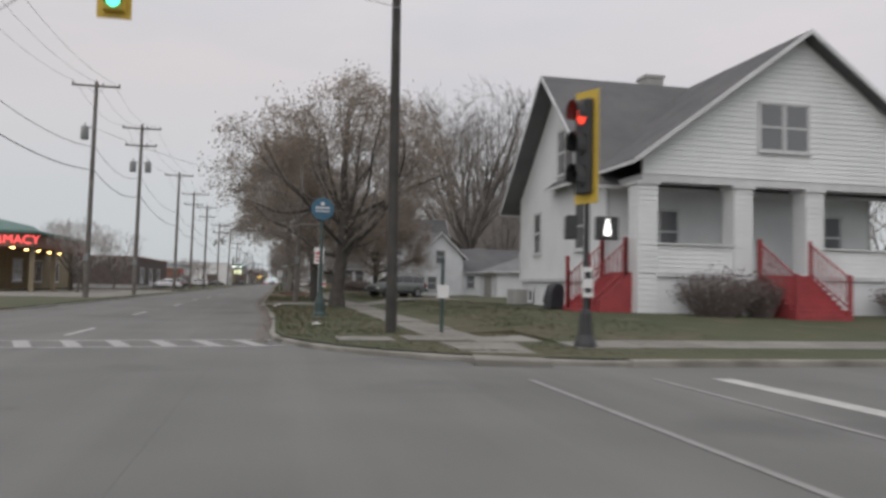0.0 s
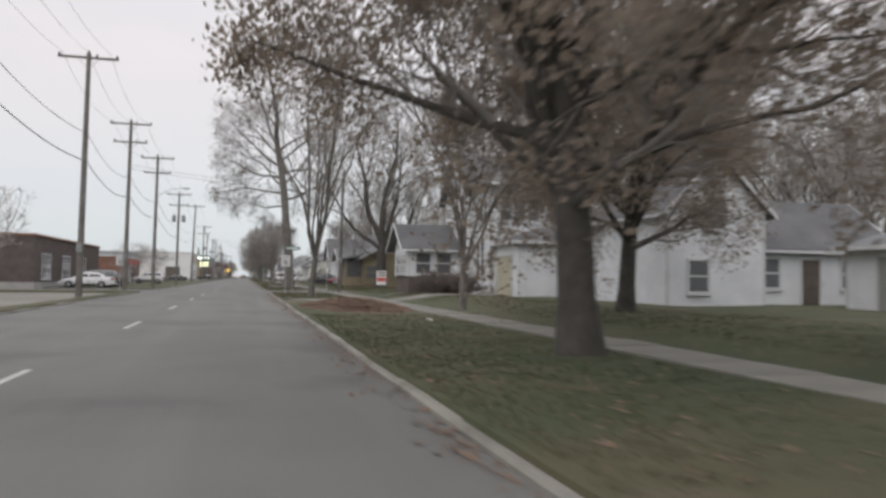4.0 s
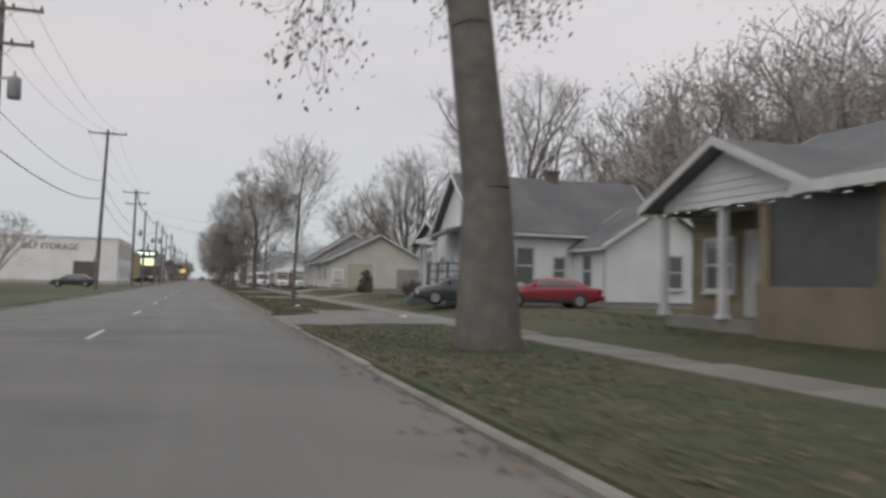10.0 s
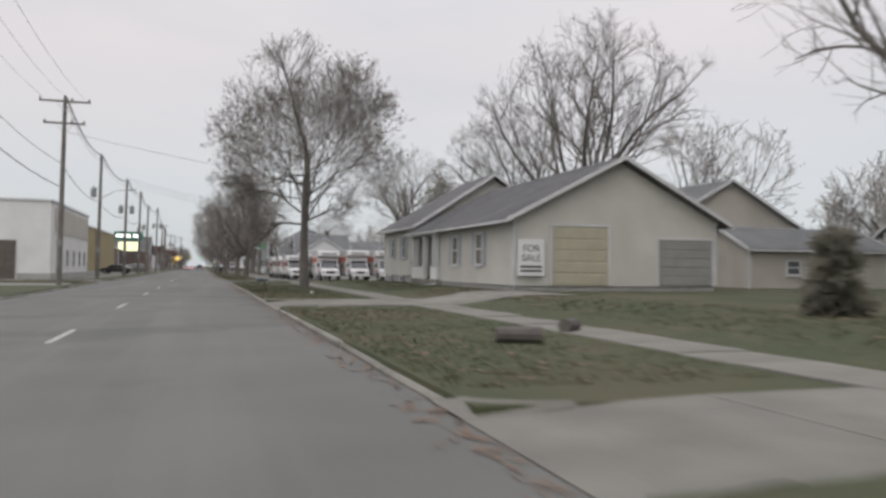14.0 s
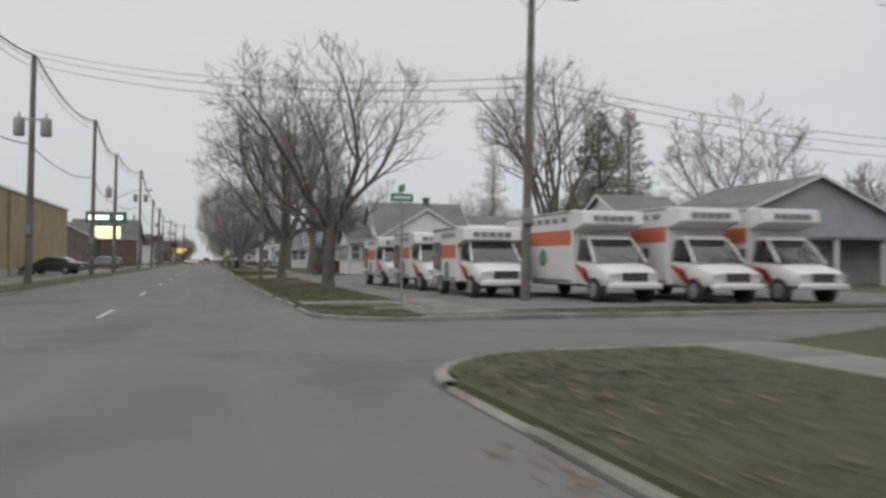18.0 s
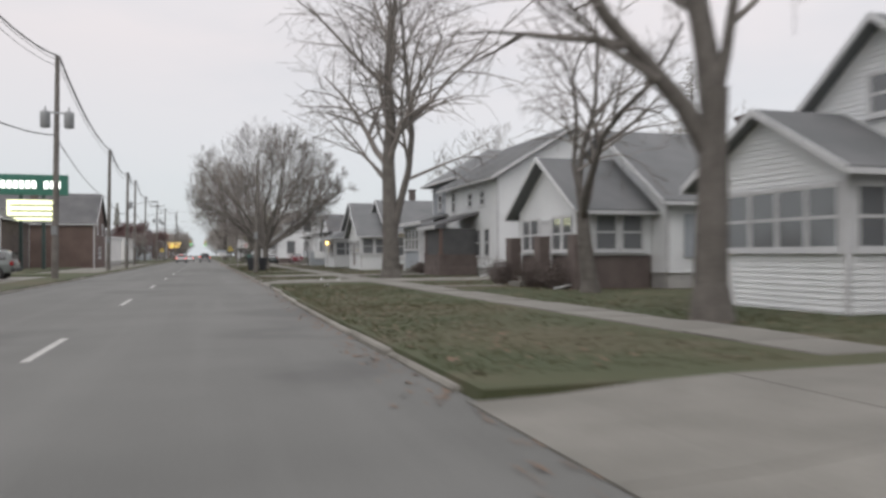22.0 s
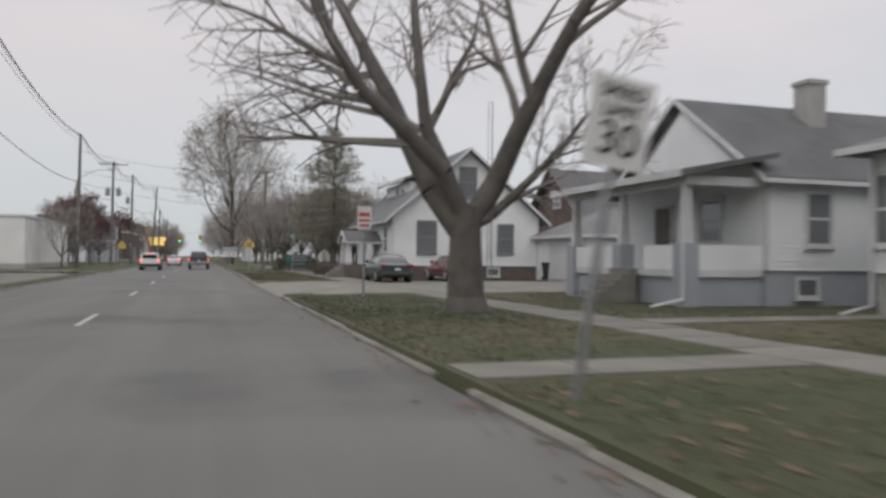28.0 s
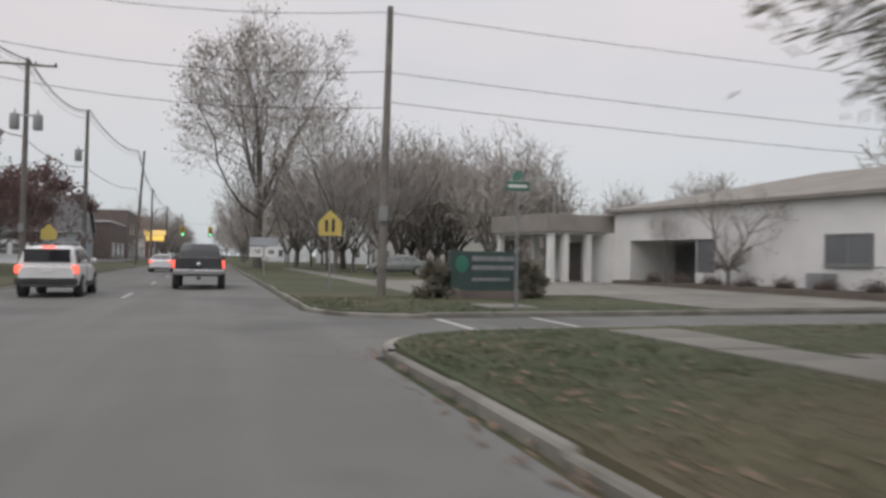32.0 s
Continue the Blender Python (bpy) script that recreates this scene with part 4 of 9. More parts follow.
for x, y, rz, s, lab in (
        (6.3, 59.8, 130, 0.8, "oak keeping its dense dry brown leaves"),
        (12.0, 69.0, 250, 0.6, "oak with dense dry leaves over the lawn")):
    plant(OAK, lab, x, y, rz, s, group="verge oaks")
for me, x, y, rz, s, lab in (
        (OAK_THIN, 6.75, 43.6, 20, 0.86, "broad oak that has shed most of its dry leaves"),
        (VASE, 5.0, 100.6, 40, 1.0, "bare street tree with many upright stems"),
        (SYC, 5.5, 137.3, 0, 1.0, "tall sycamore with a thick grey trunk and last leaves"),
        (CORNER, 14.15, 125.5, 0, 1.0, "great bare tree with a thick dark trunk and steep heavy limbs"),
        (LEAFY, 22.7, 123.2, 200, 1.0, "tall tree with a few dry leaves beside the brick house"),
        (YOUNG, 4.8, 165.75, 0, 1.2, "slender young bare tree on the verge"),
        (PIN, 6.15, 221.3, 15, 1.0, "bare street tree with a straight trunk and level limbs"),
        (MAPLE_C, 5.1, 264.0, 0, 1.0, "bare round-headed street tree with a low fork"),
        (MAPLE_B, 5.15, 285.9, 0, 1.0, "bare street tree with a dark trunk"),
        (LEANER, 9.0, 299.6, 0, 1.0, "bare tree with a leaning forked trunk"),
        (GNARL, 12.0, 310.0, 120, 0.72, "dark bare tree before the bungalow"),
        (DROOP, 9.8, 329.2, 0, 1.0, "great bare tree with drooping knobbly twigs"),
        (MAPLE_A, 5.3, 360.5, 170, 1.0, "dense bare round-headed street tree"),
        (OLDFORK, 6.1, 384.3, 0, 1.0, "old bare tree with a short thick forked trunk"),
        (TALL, 4.9, 503.0, 60, 1.0, "very tall bare tree at the end of the lots"),
        (VASE, 9.0, 76.8, 150, 0.7, "bare leaning tree on the lawn"),
        (GREAT, 25.8, 87.6, 70, 0.95, "great bare tree with an upright forked crown behind the lots"),
        (GREAT, 30.0, 107.0, 30, 1.0, "great bare tree towering over the houses"),
        (GREAT, 36.0, 306.0, 150, 0.86, "great bare tree behind the white house"),
        (GREAT, 31.0, 198.6, 250, 0.9, "great twin-stemmed bare tree on the back lot"),
        (GREAT, 27.5, 226.0, 20, 0.75, "tall bare tree behind the cream house"),
        (WIDE, 32.0, 248.0, 200, 0.9, "broad bare tree behind the cream house"),
        (FAR_A, 31.0, 371.0, 70, 1.0, "bare round tree behind the bungalows")):
    plant(me, lab, x, y, rz, s)
for x, y, s in ((-19, 92, 0.8), (-17, 104, 0.75), (-16, 82, 0.7), (-13, 150, 0.55), (-14.5, 186, 0.6), (-21, 205, 0.6), (-12.5, 446, 0.62)):
    plant(FAR_B, "bare rounded tree beside the shops", x, y, x * 17 + y, s * 0.72, group="left street trees")

# woods and garden trees behind the houses
rngb = random.Random(5)
FARS = (FAR_A, FAR_B, FAR_C)
WOODS = (WOOD_A, WOOD_B)
for x, y, k, s in ((38, 92, 0, 1.0), (40, 122, 2, 1.1), (36, 150, 1, 0.9), (40, 160, 0, 1.0), (33, 172, 1, 0.9), (45, 170, 2, 1.0),
                   (38, 188, 0, 0.9), (46, 236, 1, 1.1), (42, 284, 0, 0.9),
                   (48, 316, 0, 0.9), (40, 340, 0, 0.8), (44, 384, 0, 0.8), (38, 40, 1, 0.9), (36, 62, 0, 0.9)):
    plant(FARS[k], "bare garden tree behind the houses", x, y, rngb.uniform(0, 360), s, group="garden trees")
for k in range(70):
    y = 30 + k * 8.4 + rngb.uniform(-3, 3)
    x = rngb.uniform(50, 76) + (0 if y < 450 else -12)
    plant(WOODS[rngb.randrange(2)], "bare tree of the woods behind the gardens", x, y, rngb.uniform(0, 360), rngb.uniform(0.6, 0.95), group="woods")
for k in range(22):
    plant(WOODS[rngb.randrange(2)], "bare tree lining the far street", rngb.uniform(4.5, 14), 512 + k * 13, rngb.uniform(0, 360), rngb.uniform(0.75, 1.05), group="far street trees")
for k in range(30):
    plant(WOODS[rngb.randrange(2)], "bare tree at the far end of the neighbourhood", rngb.uniform(15, 75), rngb.uniform(520, 640), rngb.uniform(0, 360), rngb.uniform(0.6, 0.95), group="far woods")
for k in range(22):
    plant(WOODS[rngb.randrange(2)], "bare tree behind the shops", rngb.uniform(-75, -40), 40 + k * 28, rngb.uniform(0, 360), rngb.uniform(0.45, 0.75), group="trees behind the shops")


def conifer(seed, height, width, label, x, y, name="conifer", dense=2600, start=0.06, fine=1.0, skirt=1.0):
    rng = np.random.default_rng(seed)
    t = thing(name, label, "conifer", (x, y, ground_z(x, y) - 0.03))
    part("trunk", tubes(((0, 0, -0.1), (0, 0, height * 0.97), height * 0.018, 0.015, 8)), BARK, t)
    segs, verts, faces = [], [], []
    n = int(height * 9)
    for k in range(n):
        f = start + (0.99 - start) * k / n
        a = k * 2.4 + rng.random()
        ln = width * ((1 - f) / (1 - start)) ** 0.8 * (0.75 + 0.4 * rng.random()) + 0.12
        ln *= skirt + (1 - skirt) * min(1.0, (f - start) / 0.22)
        p = np.array((0, 0, height * f))
        rise = 0.25 if f > 0.6 else -0.05
        q = p + np.array((math.cos(a) * ln, math.sin(a) * ln, ln * (rise - 0.1 * rng.random())))
        segs.append((p, q, 0.02 + 0.015 * ln, 0.008))
        m = max(6, int(dense * ln / (n * width * 0.5)))
        for j in range(m):
            g = rng.random() ** 0.6
            c = p + (q - p) * g + rng.normal(0, 0.13 * (0.4 + ln * 0.4), 3)
            d = (q - p) / ln + rng.normal(0, 0.7, 3)
            d /= np.linalg.norm(d)
            s = np.cross(d, rng.normal(0, 1, 3))
            s /= np.linalg.norm(s)
            L = (0.14 + 0.16 * rng.random()) * (fine + 1) / 2
            b = len(verts)
            w = 0.035 * fine
            verts += [tuple(c - s * w), tuple(c + s * w), tuple(c + d * L + s * w * 0.6), tuple(c + d * L - s * w * 0.6)]
            faces.append((b, b + 1, b + 2, b + 3))
    part("bough_frame", raw("bough_frame", *skin(segs, [4] * len(segs)), TWIG), None, t)["kind"] = "stuff"
    part("needle_foliage", raw("needle_foliage", verts, faces, NEEDLE), None, t)
    return t


for x, y, s in ((44, 168, 1.45), (50, 172, 1.4), (42, 178, 1.4), (48, 182, 1.5), (55, 178, 1.4), (43, 189, 1.4), (50, 192, 1.5), (57, 196, 1.4), (46, 199, 1.3), (53, 204, 1.4), (60, 186, 1.5), (40, 150, 1.25), (46, 156, 1.35), (52, 162, 1.4),
                (42, 62, 1.0), (47, 70, 1.1), (40, 76, 0.9), (46, 84, 1.1), (52, 78, 1.2), (50, 92, 1.2), (44, 98, 1.1), (52, 104, 1.2), (36, 84, 0.7), (46, 112, 1.2), (54, 118, 1.2), (42, 128, 1.0), (50, 134, 1.2)):
    plant(WOODS[int(x + y) % 2], "tall bare tree of the wood behind the lots", x, y, x * y % 360, s, group="back wood")


def thicket_mesh(seed):
    """A stretch of tangled undergrowth closing the view between the trunks."""
    rng = np.random.default_rng(seed)
    segs = []
    for k in range(230):
        a = np.array((rng.normal(0, 1.2), rng.uniform(-6, 6), 0.0))
        h = 2.2 + 3.2 * rng.random() ** 2 + 0.9 * math.sin(a[1] * 1.1 + seed)
        b = a + np.array((rng.normal(0, 0.6), rng.normal(0, 0.8), h))
        segs += [(a, (a + b) / 2 + rng.normal(0, 0.15, 3), 0.04, 0.034), ((a + b) / 2, b, 0.034, 0.028)]
    tips = [s[1] for s in segs]
    return raw("crown", *skin(segs, [3] * len(segs)), TWIG_HAZED), raw("foliage", *leaves(rng, tips, 800, 0.2, 0.5), LEAF_SYC)


THICK = [thicket_mesh(71), thicket_mesh(72)]
for k in range(58):
    y = 18 + k * 11.0
    for x in ((58 if y < 440 else 46),) + ((-58,) if k % 2 else ()):
        t = thing("thicket", "tangled bare undergrowth along the back of the lots", "thicket", (x + rngb.uniform(-3, 3), y, 0.1), rngb.choice((0, 180)) + rngb.uniform(-8, 8), "thickets")
        for nm, me in zip(("crown", "foliage"), THICK[k % 2]):
            part(nm, me, None, t)["kind"] = "stuff"
for k in range(26):
    plant(WOODS[k % 2], "dense bare tree in the row beyond the lots", rngb.uniform(8, 34), rngb.uniform(478, 512), rngb.uniform(0, 360), rngb.uniform(0.7, 0.95), group="row beyond the lots")
for k in range(26):
    plant(WOODS[k % 2], "bare tree lining the far street", rngb.uniform(-22, -9.5), 585 + k * 13, rngb.uniform(0, 360), rngb.uniform(0.7, 1.05), group="far street trees")
RUST = tree_meshes(47, 8.0, 3.8, 0.2, (6, 4), 8, 60, 0.0, 0.02, 0.0, 7000, LEAF_RUST, 0.12, 0.3, low=1.0)
for x, y, s in ((-13.0, 470, 1.0), (-15.5, 476, 0.9), (-17.5, 484, 1.05), (-14.5, 492, 1.0), (-19.0, 498, 0.95)):
    plant(RUST, "low tree holding dark russet leaves beside the street", x, y, x * 9, s, group="russet trees")
conifer(51, 11.0, 4.2, "shaggy dark conifer beside the white gabled house", 9.3, 423.0, dense=19000, start=0.19, fine=0.6, skirt=0.35)
conifer(52, 21.0, 4.2, "tall dark spruce far behind the roofs", 47.0, 354.0, dense=6000)
conifer(53, 18.0, 6.4, "tall spruce behind the cream house", 41.2, 306.0, dense=14000, fine=1.6)
conifer(54, 20.0, 2.2, "slim dark columnar conifer beyond the shops", -29.5, 577.0, dense=15000)
conifer(55, 1.9, 0.55, "small clipped evergreen on the lawn", 13.4, 188.0, "evergreen_shrub", 2600)
conifer(56, 1.2, 0.42, "small evergreen beside the sign", 7.2, 441.2, "evergreen_shrub", 1500)
conifer(57, 1.2, 0.42, "small evergreen beside the sign", 10.4, 441.0, "evergreen_shrub", 1500)
conifer(58, 14.0, 3.6, "dark conifer behind the rental lot", 33.0, 286.0, dense=5000)


def shrub(seed, x, y, w, h, label, material=BUSH):
    rng = np.random.default_rng(seed)
    t = thing("shrub", label, "shrub", (x, y, ground_z(x, y) - 0.02))
    segs = []
    for k in range(int(100 * w)):
        a, r = rng.uniform(0, 6.28), rng.random() ** 0.5
        base = np.array((math.cos(a) * r * w * 0.25, math.sin(a) * r * w * 0.25, 0))
        tip = np.array((math.cos(a) * r * w * 0.55, math.sin(a) * r * w * 0.55, h * (0.6 + 0.4 * rng.random()) * (1 - 0.35 * r)))
        mid = (base + tip) / 2 + rng.normal(0, 0.06, 3)
        segs += [(base, mid, 0.012, 0.008), (mid, tip, 0.008, 0.004)]
        for j in range(3):
            segs.append((mid + (tip - mid) * rng.random(), tip + rng.normal(0, 0.16, 3), 0.006, 0.004))
    part("crown", raw("crown", *skin(segs, [3] * len(segs)), material), None, t)["kind"] = "stuff"
    rl = np.random.default_rng(seed + 1)
    part("foliage", raw("foliage", *leaves(rl, [s[1] for s in segs], int(500 * w), 0.05, 0.10), material), None, t)
    return t

# ---- houses ----
WIN_CACHE = {}


def rim(x0, x1, z0, z1, f, y0, y1):
    """A closed frame round an opening, f wide, as one solid."""
    bm = bmesh.new()
    ring = [[bm.verts.new((x, y, z)) for x, z in ((a, c), (b, c), (b, d), (a, d))] for y in (y0, y1) for a, b, c, d in ((x0, x1, z0, z1), (x0 + f, x1 - f, z0 + f, z1 - f))]
    for k in range(4):
        m = (k + 1) % 4
        for r, s in ((0, 1), (1, 3), (3, 2), (2, 0)):
            bm.faces.new((ring[r][k], ring[r][m], ring[s][m], ring[s][k]))
    return bm


def window_meshes(w, h, kind, trim):
    key = (round(w, 2), round(h, 2), kind, trim.name)
    if key not in WIN_CACHE:
        f = 0.075
        frame_me = mesh_of("window_frame", rim(-w / 2 - f, w / 2 + f, -f, h + f, f, -0.06, 0), trim)
        sill_me = mesh_of("sill", boxes((-w / 2 - f - 0.04, w / 2 + f + 0.04, -0.11, 0, -f - 0.045, -f)), trim)
        cols = max(1, round(w / 1.0)) if kind != "single" else 1
        sashes, panes = [], []
        for c in range(cols):
            a, b = -w / 2 + w * c / cols, -w / 2 + w * (c + 1) / cols
            for z0, z1 in (((0, h / 2), (h / 2, h)) if kind != "fixed" else ((0, h),)):
                s = 0.035
                sashes.append(mesh_of("sash", rim(a, b, z0, z1, s, -0.045, 0), trim))
                panes.append(mesh_of("pane", boxes((a + s, b - s, -0.03, -0.022, z0 + s, z1 - s)), SCREEN_SHADE if kind == "screen" else PANE))
        WIN_CACHE[key] = (frame_me, sill_me, sashes, panes)
    return WIN_CACHE[key]


def face_pose(face, x0, x1, y0, y1, u, z):
    """Where a thing on a wall sits: it looks out along -y of its own."""
    return {'W': pose(x0, u, z, 0, 0, -90), 'S': pose(u, y0, z), 'E': pose(x1, u, z, 0, 0, 90), 'N': pose(u, y1, z, 0, 0, 180)}[face]


def add_window(house, blk, face, u, z, w, h, kind="sash", trim=TRIM):
    fr, sill, sashes, panes = window_meshes(w, h, kind, trim)
    ob = part("window", fr, None, house)
    ob.matrix_local = face_pose(face, *blk, u, z) @ pose(0, -0.03, 0)
    part("sill", sill, None, ob)
    for m in sashes:
        part("sash", m, None, ob)
    for k, p in enumerate(panes):
        part("pane", p, None, ob)
    return ob


DOOR_CACHE = {}


def add_door(house, blk, face, u, z, w=0.95, h=2.05, material=DOORW, panels=3, name="door"):
    key = (w, h, material.name, panels)
    if key not in DOOR_CACHE:
        fr = boxes((-w / 2 - 0.1, -w / 2, -0.06, 0, 0, h + 0.1), (w / 2, w / 2 + 0.1, -0.06, 0, 0, h + 0.1), (-w / 2, w / 2, -0.06, 0, h, h + 0.1))
        leaf = boxes((-w / 2, w / 2, -0.025, 0.0, 0, h))
        sunk = [mesh_of("panel", boxes((-w / 2 + 0.1, w / 2 - 0.1, -0.045, -0.02, 0.08 + (h - 0.1) * k / panels, (h - 0.1) * (k + 1) / panels)), material, bevel=0.012) for k in range(panels)]
        DOOR_CACHE[key] = (mesh_of("door_frame", fr, TRIM), mesh_of("leaf", leaf, material), mesh_of("handle", boxes((w / 2 - 0.14, w / 2 - 0.10, -0.09, -0.02, h * 0.47, h * 0.5)), GALV), sunk)
    fr, leaf, hd, sunk = DOOR_CACHE[key]
    ob = part(name, leaf, None, house)
    ob.matrix_local = face_pose(face, *blk, u, z) @ pose(0, -0.03, 0)
    part("door_frame", fr, None, ob)
    part("handle", hd, None, ob)
    for me in sunk:
        part("panel", me, None, ob)
    return ob


def lapped(bm, a, b, za, zb, course, peak=None, proud=0.034, back=0.13):
    """A clapboard wall from a to b as one solid: lapping boards outside, flat inside; with a peak it rises on into a gable."""
    a, b = Vector((*a, 0)), Vector((*b, 0))
    d = (b - a).normalized()
    ln = (b - a).length
    out = Vector((d.y, -d.x, 0))
    levels = []
    for lo, hi in (((za, zb), (zb, peak)) if peak else ((za, zb),)):
        n = max(1, round((hi - lo) / course))
        for k in range(n):
            levels += [(lo + (hi - lo) * k / n, proud), (lo + (hi - lo) * (k + 1) / n, proud * 0.2)]
    rows = []
    for z, o in levels:
        inset = max(0.0, (z - zb) / (peak - zb) * ln / 2 - 0.004) if peak and z > zb else 0.0
        p, q, up = a + d * inset, b - d * inset, Vector((0, 0, z))
        rows.append([bm.verts.new(c + up) for c in (p - out * back, p + out * o, q + out * o, q - out * back)])
    for r, s in zip(rows, rows[1:]):
        for k in range(4):
            bm.faces.new((r[k], r[(k + 1) % 4], s[(k + 1) % 4], s[k]))
    bm.faces.new(rows[0][::-1])
    bm.faces.new(rows[-1])


def block(house, x0, x1, y0, y1, z0, z1, wall=WHITE, roof=None, ridge=None, peak=None, over=0.45, roof_mat=SHINGLE, base=0.0, base_mat=BLOCK, course=0.13, plain=False, gable=None, trim=TRIM):
    """One body of a house: foundation, four clad walls, and a gable ('x' or 'y' is the ridge's way), hip, shed or flat roof."""
    g = min(ground_z(x0, y0), ground_z(x0, y1)) - 0.10
    if base:
        part("foundation", boxes((x0 + 0.05, x1 - 0.05, y0 + 0.05, y1 - 0.05, g, base)), base_mat, house)
        z0 = base
    else:
        z0 = min(z0, g + 0.02) if z0 < 1.0 else z0
    peak = peak or z1
    corner = ((x0, y0), (x1, y0), (x1, y1), (x0, y1))
    mx, my = (x0 + x1) / 2, (y0 + y1) / 2
    for k in range(4):
        a, b = corner[k], corner[(k + 1) % 4]
        bm = bmesh.new()
        along = 'x' if k % 2 == 0 else 'y'
        is_gable = roof == 'gable' and along != ridge
        if plain:
            ring = [(*a, z0), (*b, z0), (*b, z1), (*a, z1)]
            if is_gable:
                ring.insert(3, ((a[0] + b[0]) / 2, (a[1] + b[1]) / 2, peak))
            d = Vector((b[0] - a[0], b[1] - a[1], 0)).normalized()
            prism(bm, ring, Vector((-d.y, d.x, 0)) * 0.15)
        else:
            lapped(bm, a, b, z0, z1, course, peak if is_gable else None)
        part("wall", bm, (gable or wall) if is_gable and gable else wall, house)
    if not plain:
        for cx, cy in corner:
            part("corner_board", boxes((cx - 0.05 if cx == x0 else cx - 0.07, cx + 0.07 if cx == x0 else cx + 0.05, cy - 0.05 if cy == y0 else cy - 0.07, cy + 0.07 if cy == y0 else cy + 0.05, z0, z1)), trim, house)
    if roof:
        roofing(house, roof, ridge, x0, x1, y0, y1, z1, peak, over, roof_mat, trim=trim)
    return (x0, x1, y0, y1)


def roofing(house, roof, ridge, x0, x1, y0, y1, z1, peak, over, roof_mat, th=0.16, trim=TRIM):
    bm = bmesh.new()
    boards = []
    if roof == 'gable':
        swap = ridge == 'y'
        a0, a1, b0, b1 = (y0, y1, x0, x1) if swap else (x0, x1, y0, y1)
        mid, half = (b0 + b1) / 2, (b1 - b0) / 2
        slope = (peak - z1) / half

        def P(a, b, z):
            return (b, a, z) if swap else (a, b, z)
        run = math.hypot(half + over, peak - z1 + slope * over)
        n = max(5, round(run / 0.17))
        ze = z1 - slope * over
        outline = []
        for k in range(n):
            # courses of shingle, each lapping the one below
            f0, f1 = k / n, (k + 1) / n
            outline += [((half + over) * (1 - f0), ze + (peak - ze) * f0 + th + 0.012), ((half + over) * (1 - f1), ze + (peak - ze) * f1 + th)]
        outline = [(-c, z) for c, z in outline] + [(c, z) for c, z in outline[::-1][1:]]
        outline += [(half + over, ze + 0.03), (0, peak + 0.03), (-half - over, ze + 0.03)]
        prism(bm, [P(a0 - over, mid + c, z) for c, z in outline], P(a1 - a0 + 2 * over, 0, 0))
        for s in (-1, 1):
            e = mid + s * (half + over)
            for a in (a0 - over, a1 + over):
                sg = -1 if a < (a0 + a1) / 2 else 1
                boards.append(([P(a, e, ze - 0.01), P(a, mid, peak - 0.01), P(a, mid, peak + th + 0.015), P(a, e, ze + th + 0.015)], P(sg * 0.05, 0, 0)))
            boards.append(([P(a0 - over, e, ze - 0.02), P(a1 + over, e, ze - 0.02), P(a1 + over, e, ze + 0.10), P(a0 - over, e, ze + 0.10)], P(0, s * 0.08, 0)))
    elif roof == 'hip':
        o = over
        c = [(x0 - o, y0 - o), (x1 + o, y0 - o), (x1 + o, y1 + o), (x0 - o, y1 + o)]
        inset = min(x1 - x0, y1 - y0) / 2 + o
        if x1 - x0 >= y1 - y0:
            r = [(x0 - o + inset, (y0 + y1) / 2), (x1 + o - inset, (y0 + y1) / 2)]
        else:
            r = [((x0 + x1) / 2, y0 - o + inset), ((x0 + x1) / 2, y1 + o - inset)]
        lo = [bm.verts.new((*q, z1 - 0.02)) for q in c]
        ed = [bm.verts.new((*q, z1 + 0.12)) for q in c]
        rt = [bm.verts.new((*q, peak + 0.12)) for q in r]
        bm.faces.new(lo[::-1])
        for k in range(4):
            bm.faces.new((lo[k], lo[(k + 1) % 4], ed[(k + 1) % 4], ed[k]))
        if x1 - x0 >= y1 - y0:
            for f in ((ed[0], ed[1], rt[1], rt[0]), (ed[2], ed[3], rt[0], rt[1]), (ed[1], ed[2], rt[1]), (ed[3], ed[0], rt[0])):
                bm.faces.new(f)
        else:
            for f in ((ed[1], ed[2], rt[1], rt[0]), (ed[3], ed[0], rt[0], rt[1]), (ed[0], ed[1], rt[0]), (ed[2], ed[3], rt[1])):
                bm.faces.new(f)
        for k in range(4):
            a, b = c[k], c[(k + 1) % 4]
            d = Vector((b[0] - a[0], b[1] - a[1], 0)).normalized()
            boards.append(([(*a, z1 - 0.05), (*b, z1 - 0.05), (*b, z1 + 0.11), (*a, z1 + 0.11)], Vector((d.y, -d.x, 0)) * 0.08))
    elif roof == 'flat':
        bm = boxes((x0 - over, x1 + over, y0 - over, y1 + over, z1, z1 + 0.22))
        e = over
        boards.append(([(x0 - e, y0 - e, z1 + 0.02), (x1 + e, y0 - e, z1 + 0.02), (x1 + e, y0 - e, z1 + 0.28), (x0 - e, y0 - e, z1 + 0.28)], (0, -0.06, 0)))
        boards.append(([(x0 - e, y0 - e, z1 + 0.02), (x0 - e, y1 + e, z1 + 0.02), (x0 - e, y1 + e, z1 + 0.28), (x0 - e, y0 - e, z1 + 0.28)], (-0.06, 0, 0)))
    elif roof == 'shed':
        # falls towards the street
        prism(bm, [(x0 - over, y0 - over, z1), (x1, y0 - over, peak), (x1, y0 - over, peak + th), (x0 - over, y0 - over, z1 + th)], (0, y1 - y0 + 2 * over, 0))
        boards.append(([(x0 - over, y0 - over, z1 - 0.05), (x0 - over, y1 + over, z1 - 0.05), (x0 - over, y1 + over, z1 + th), (x0 - over, y0 - over, z1 + th)], (-0.07, 0, 0)))
    part("roof", bm, roof_mat, house)
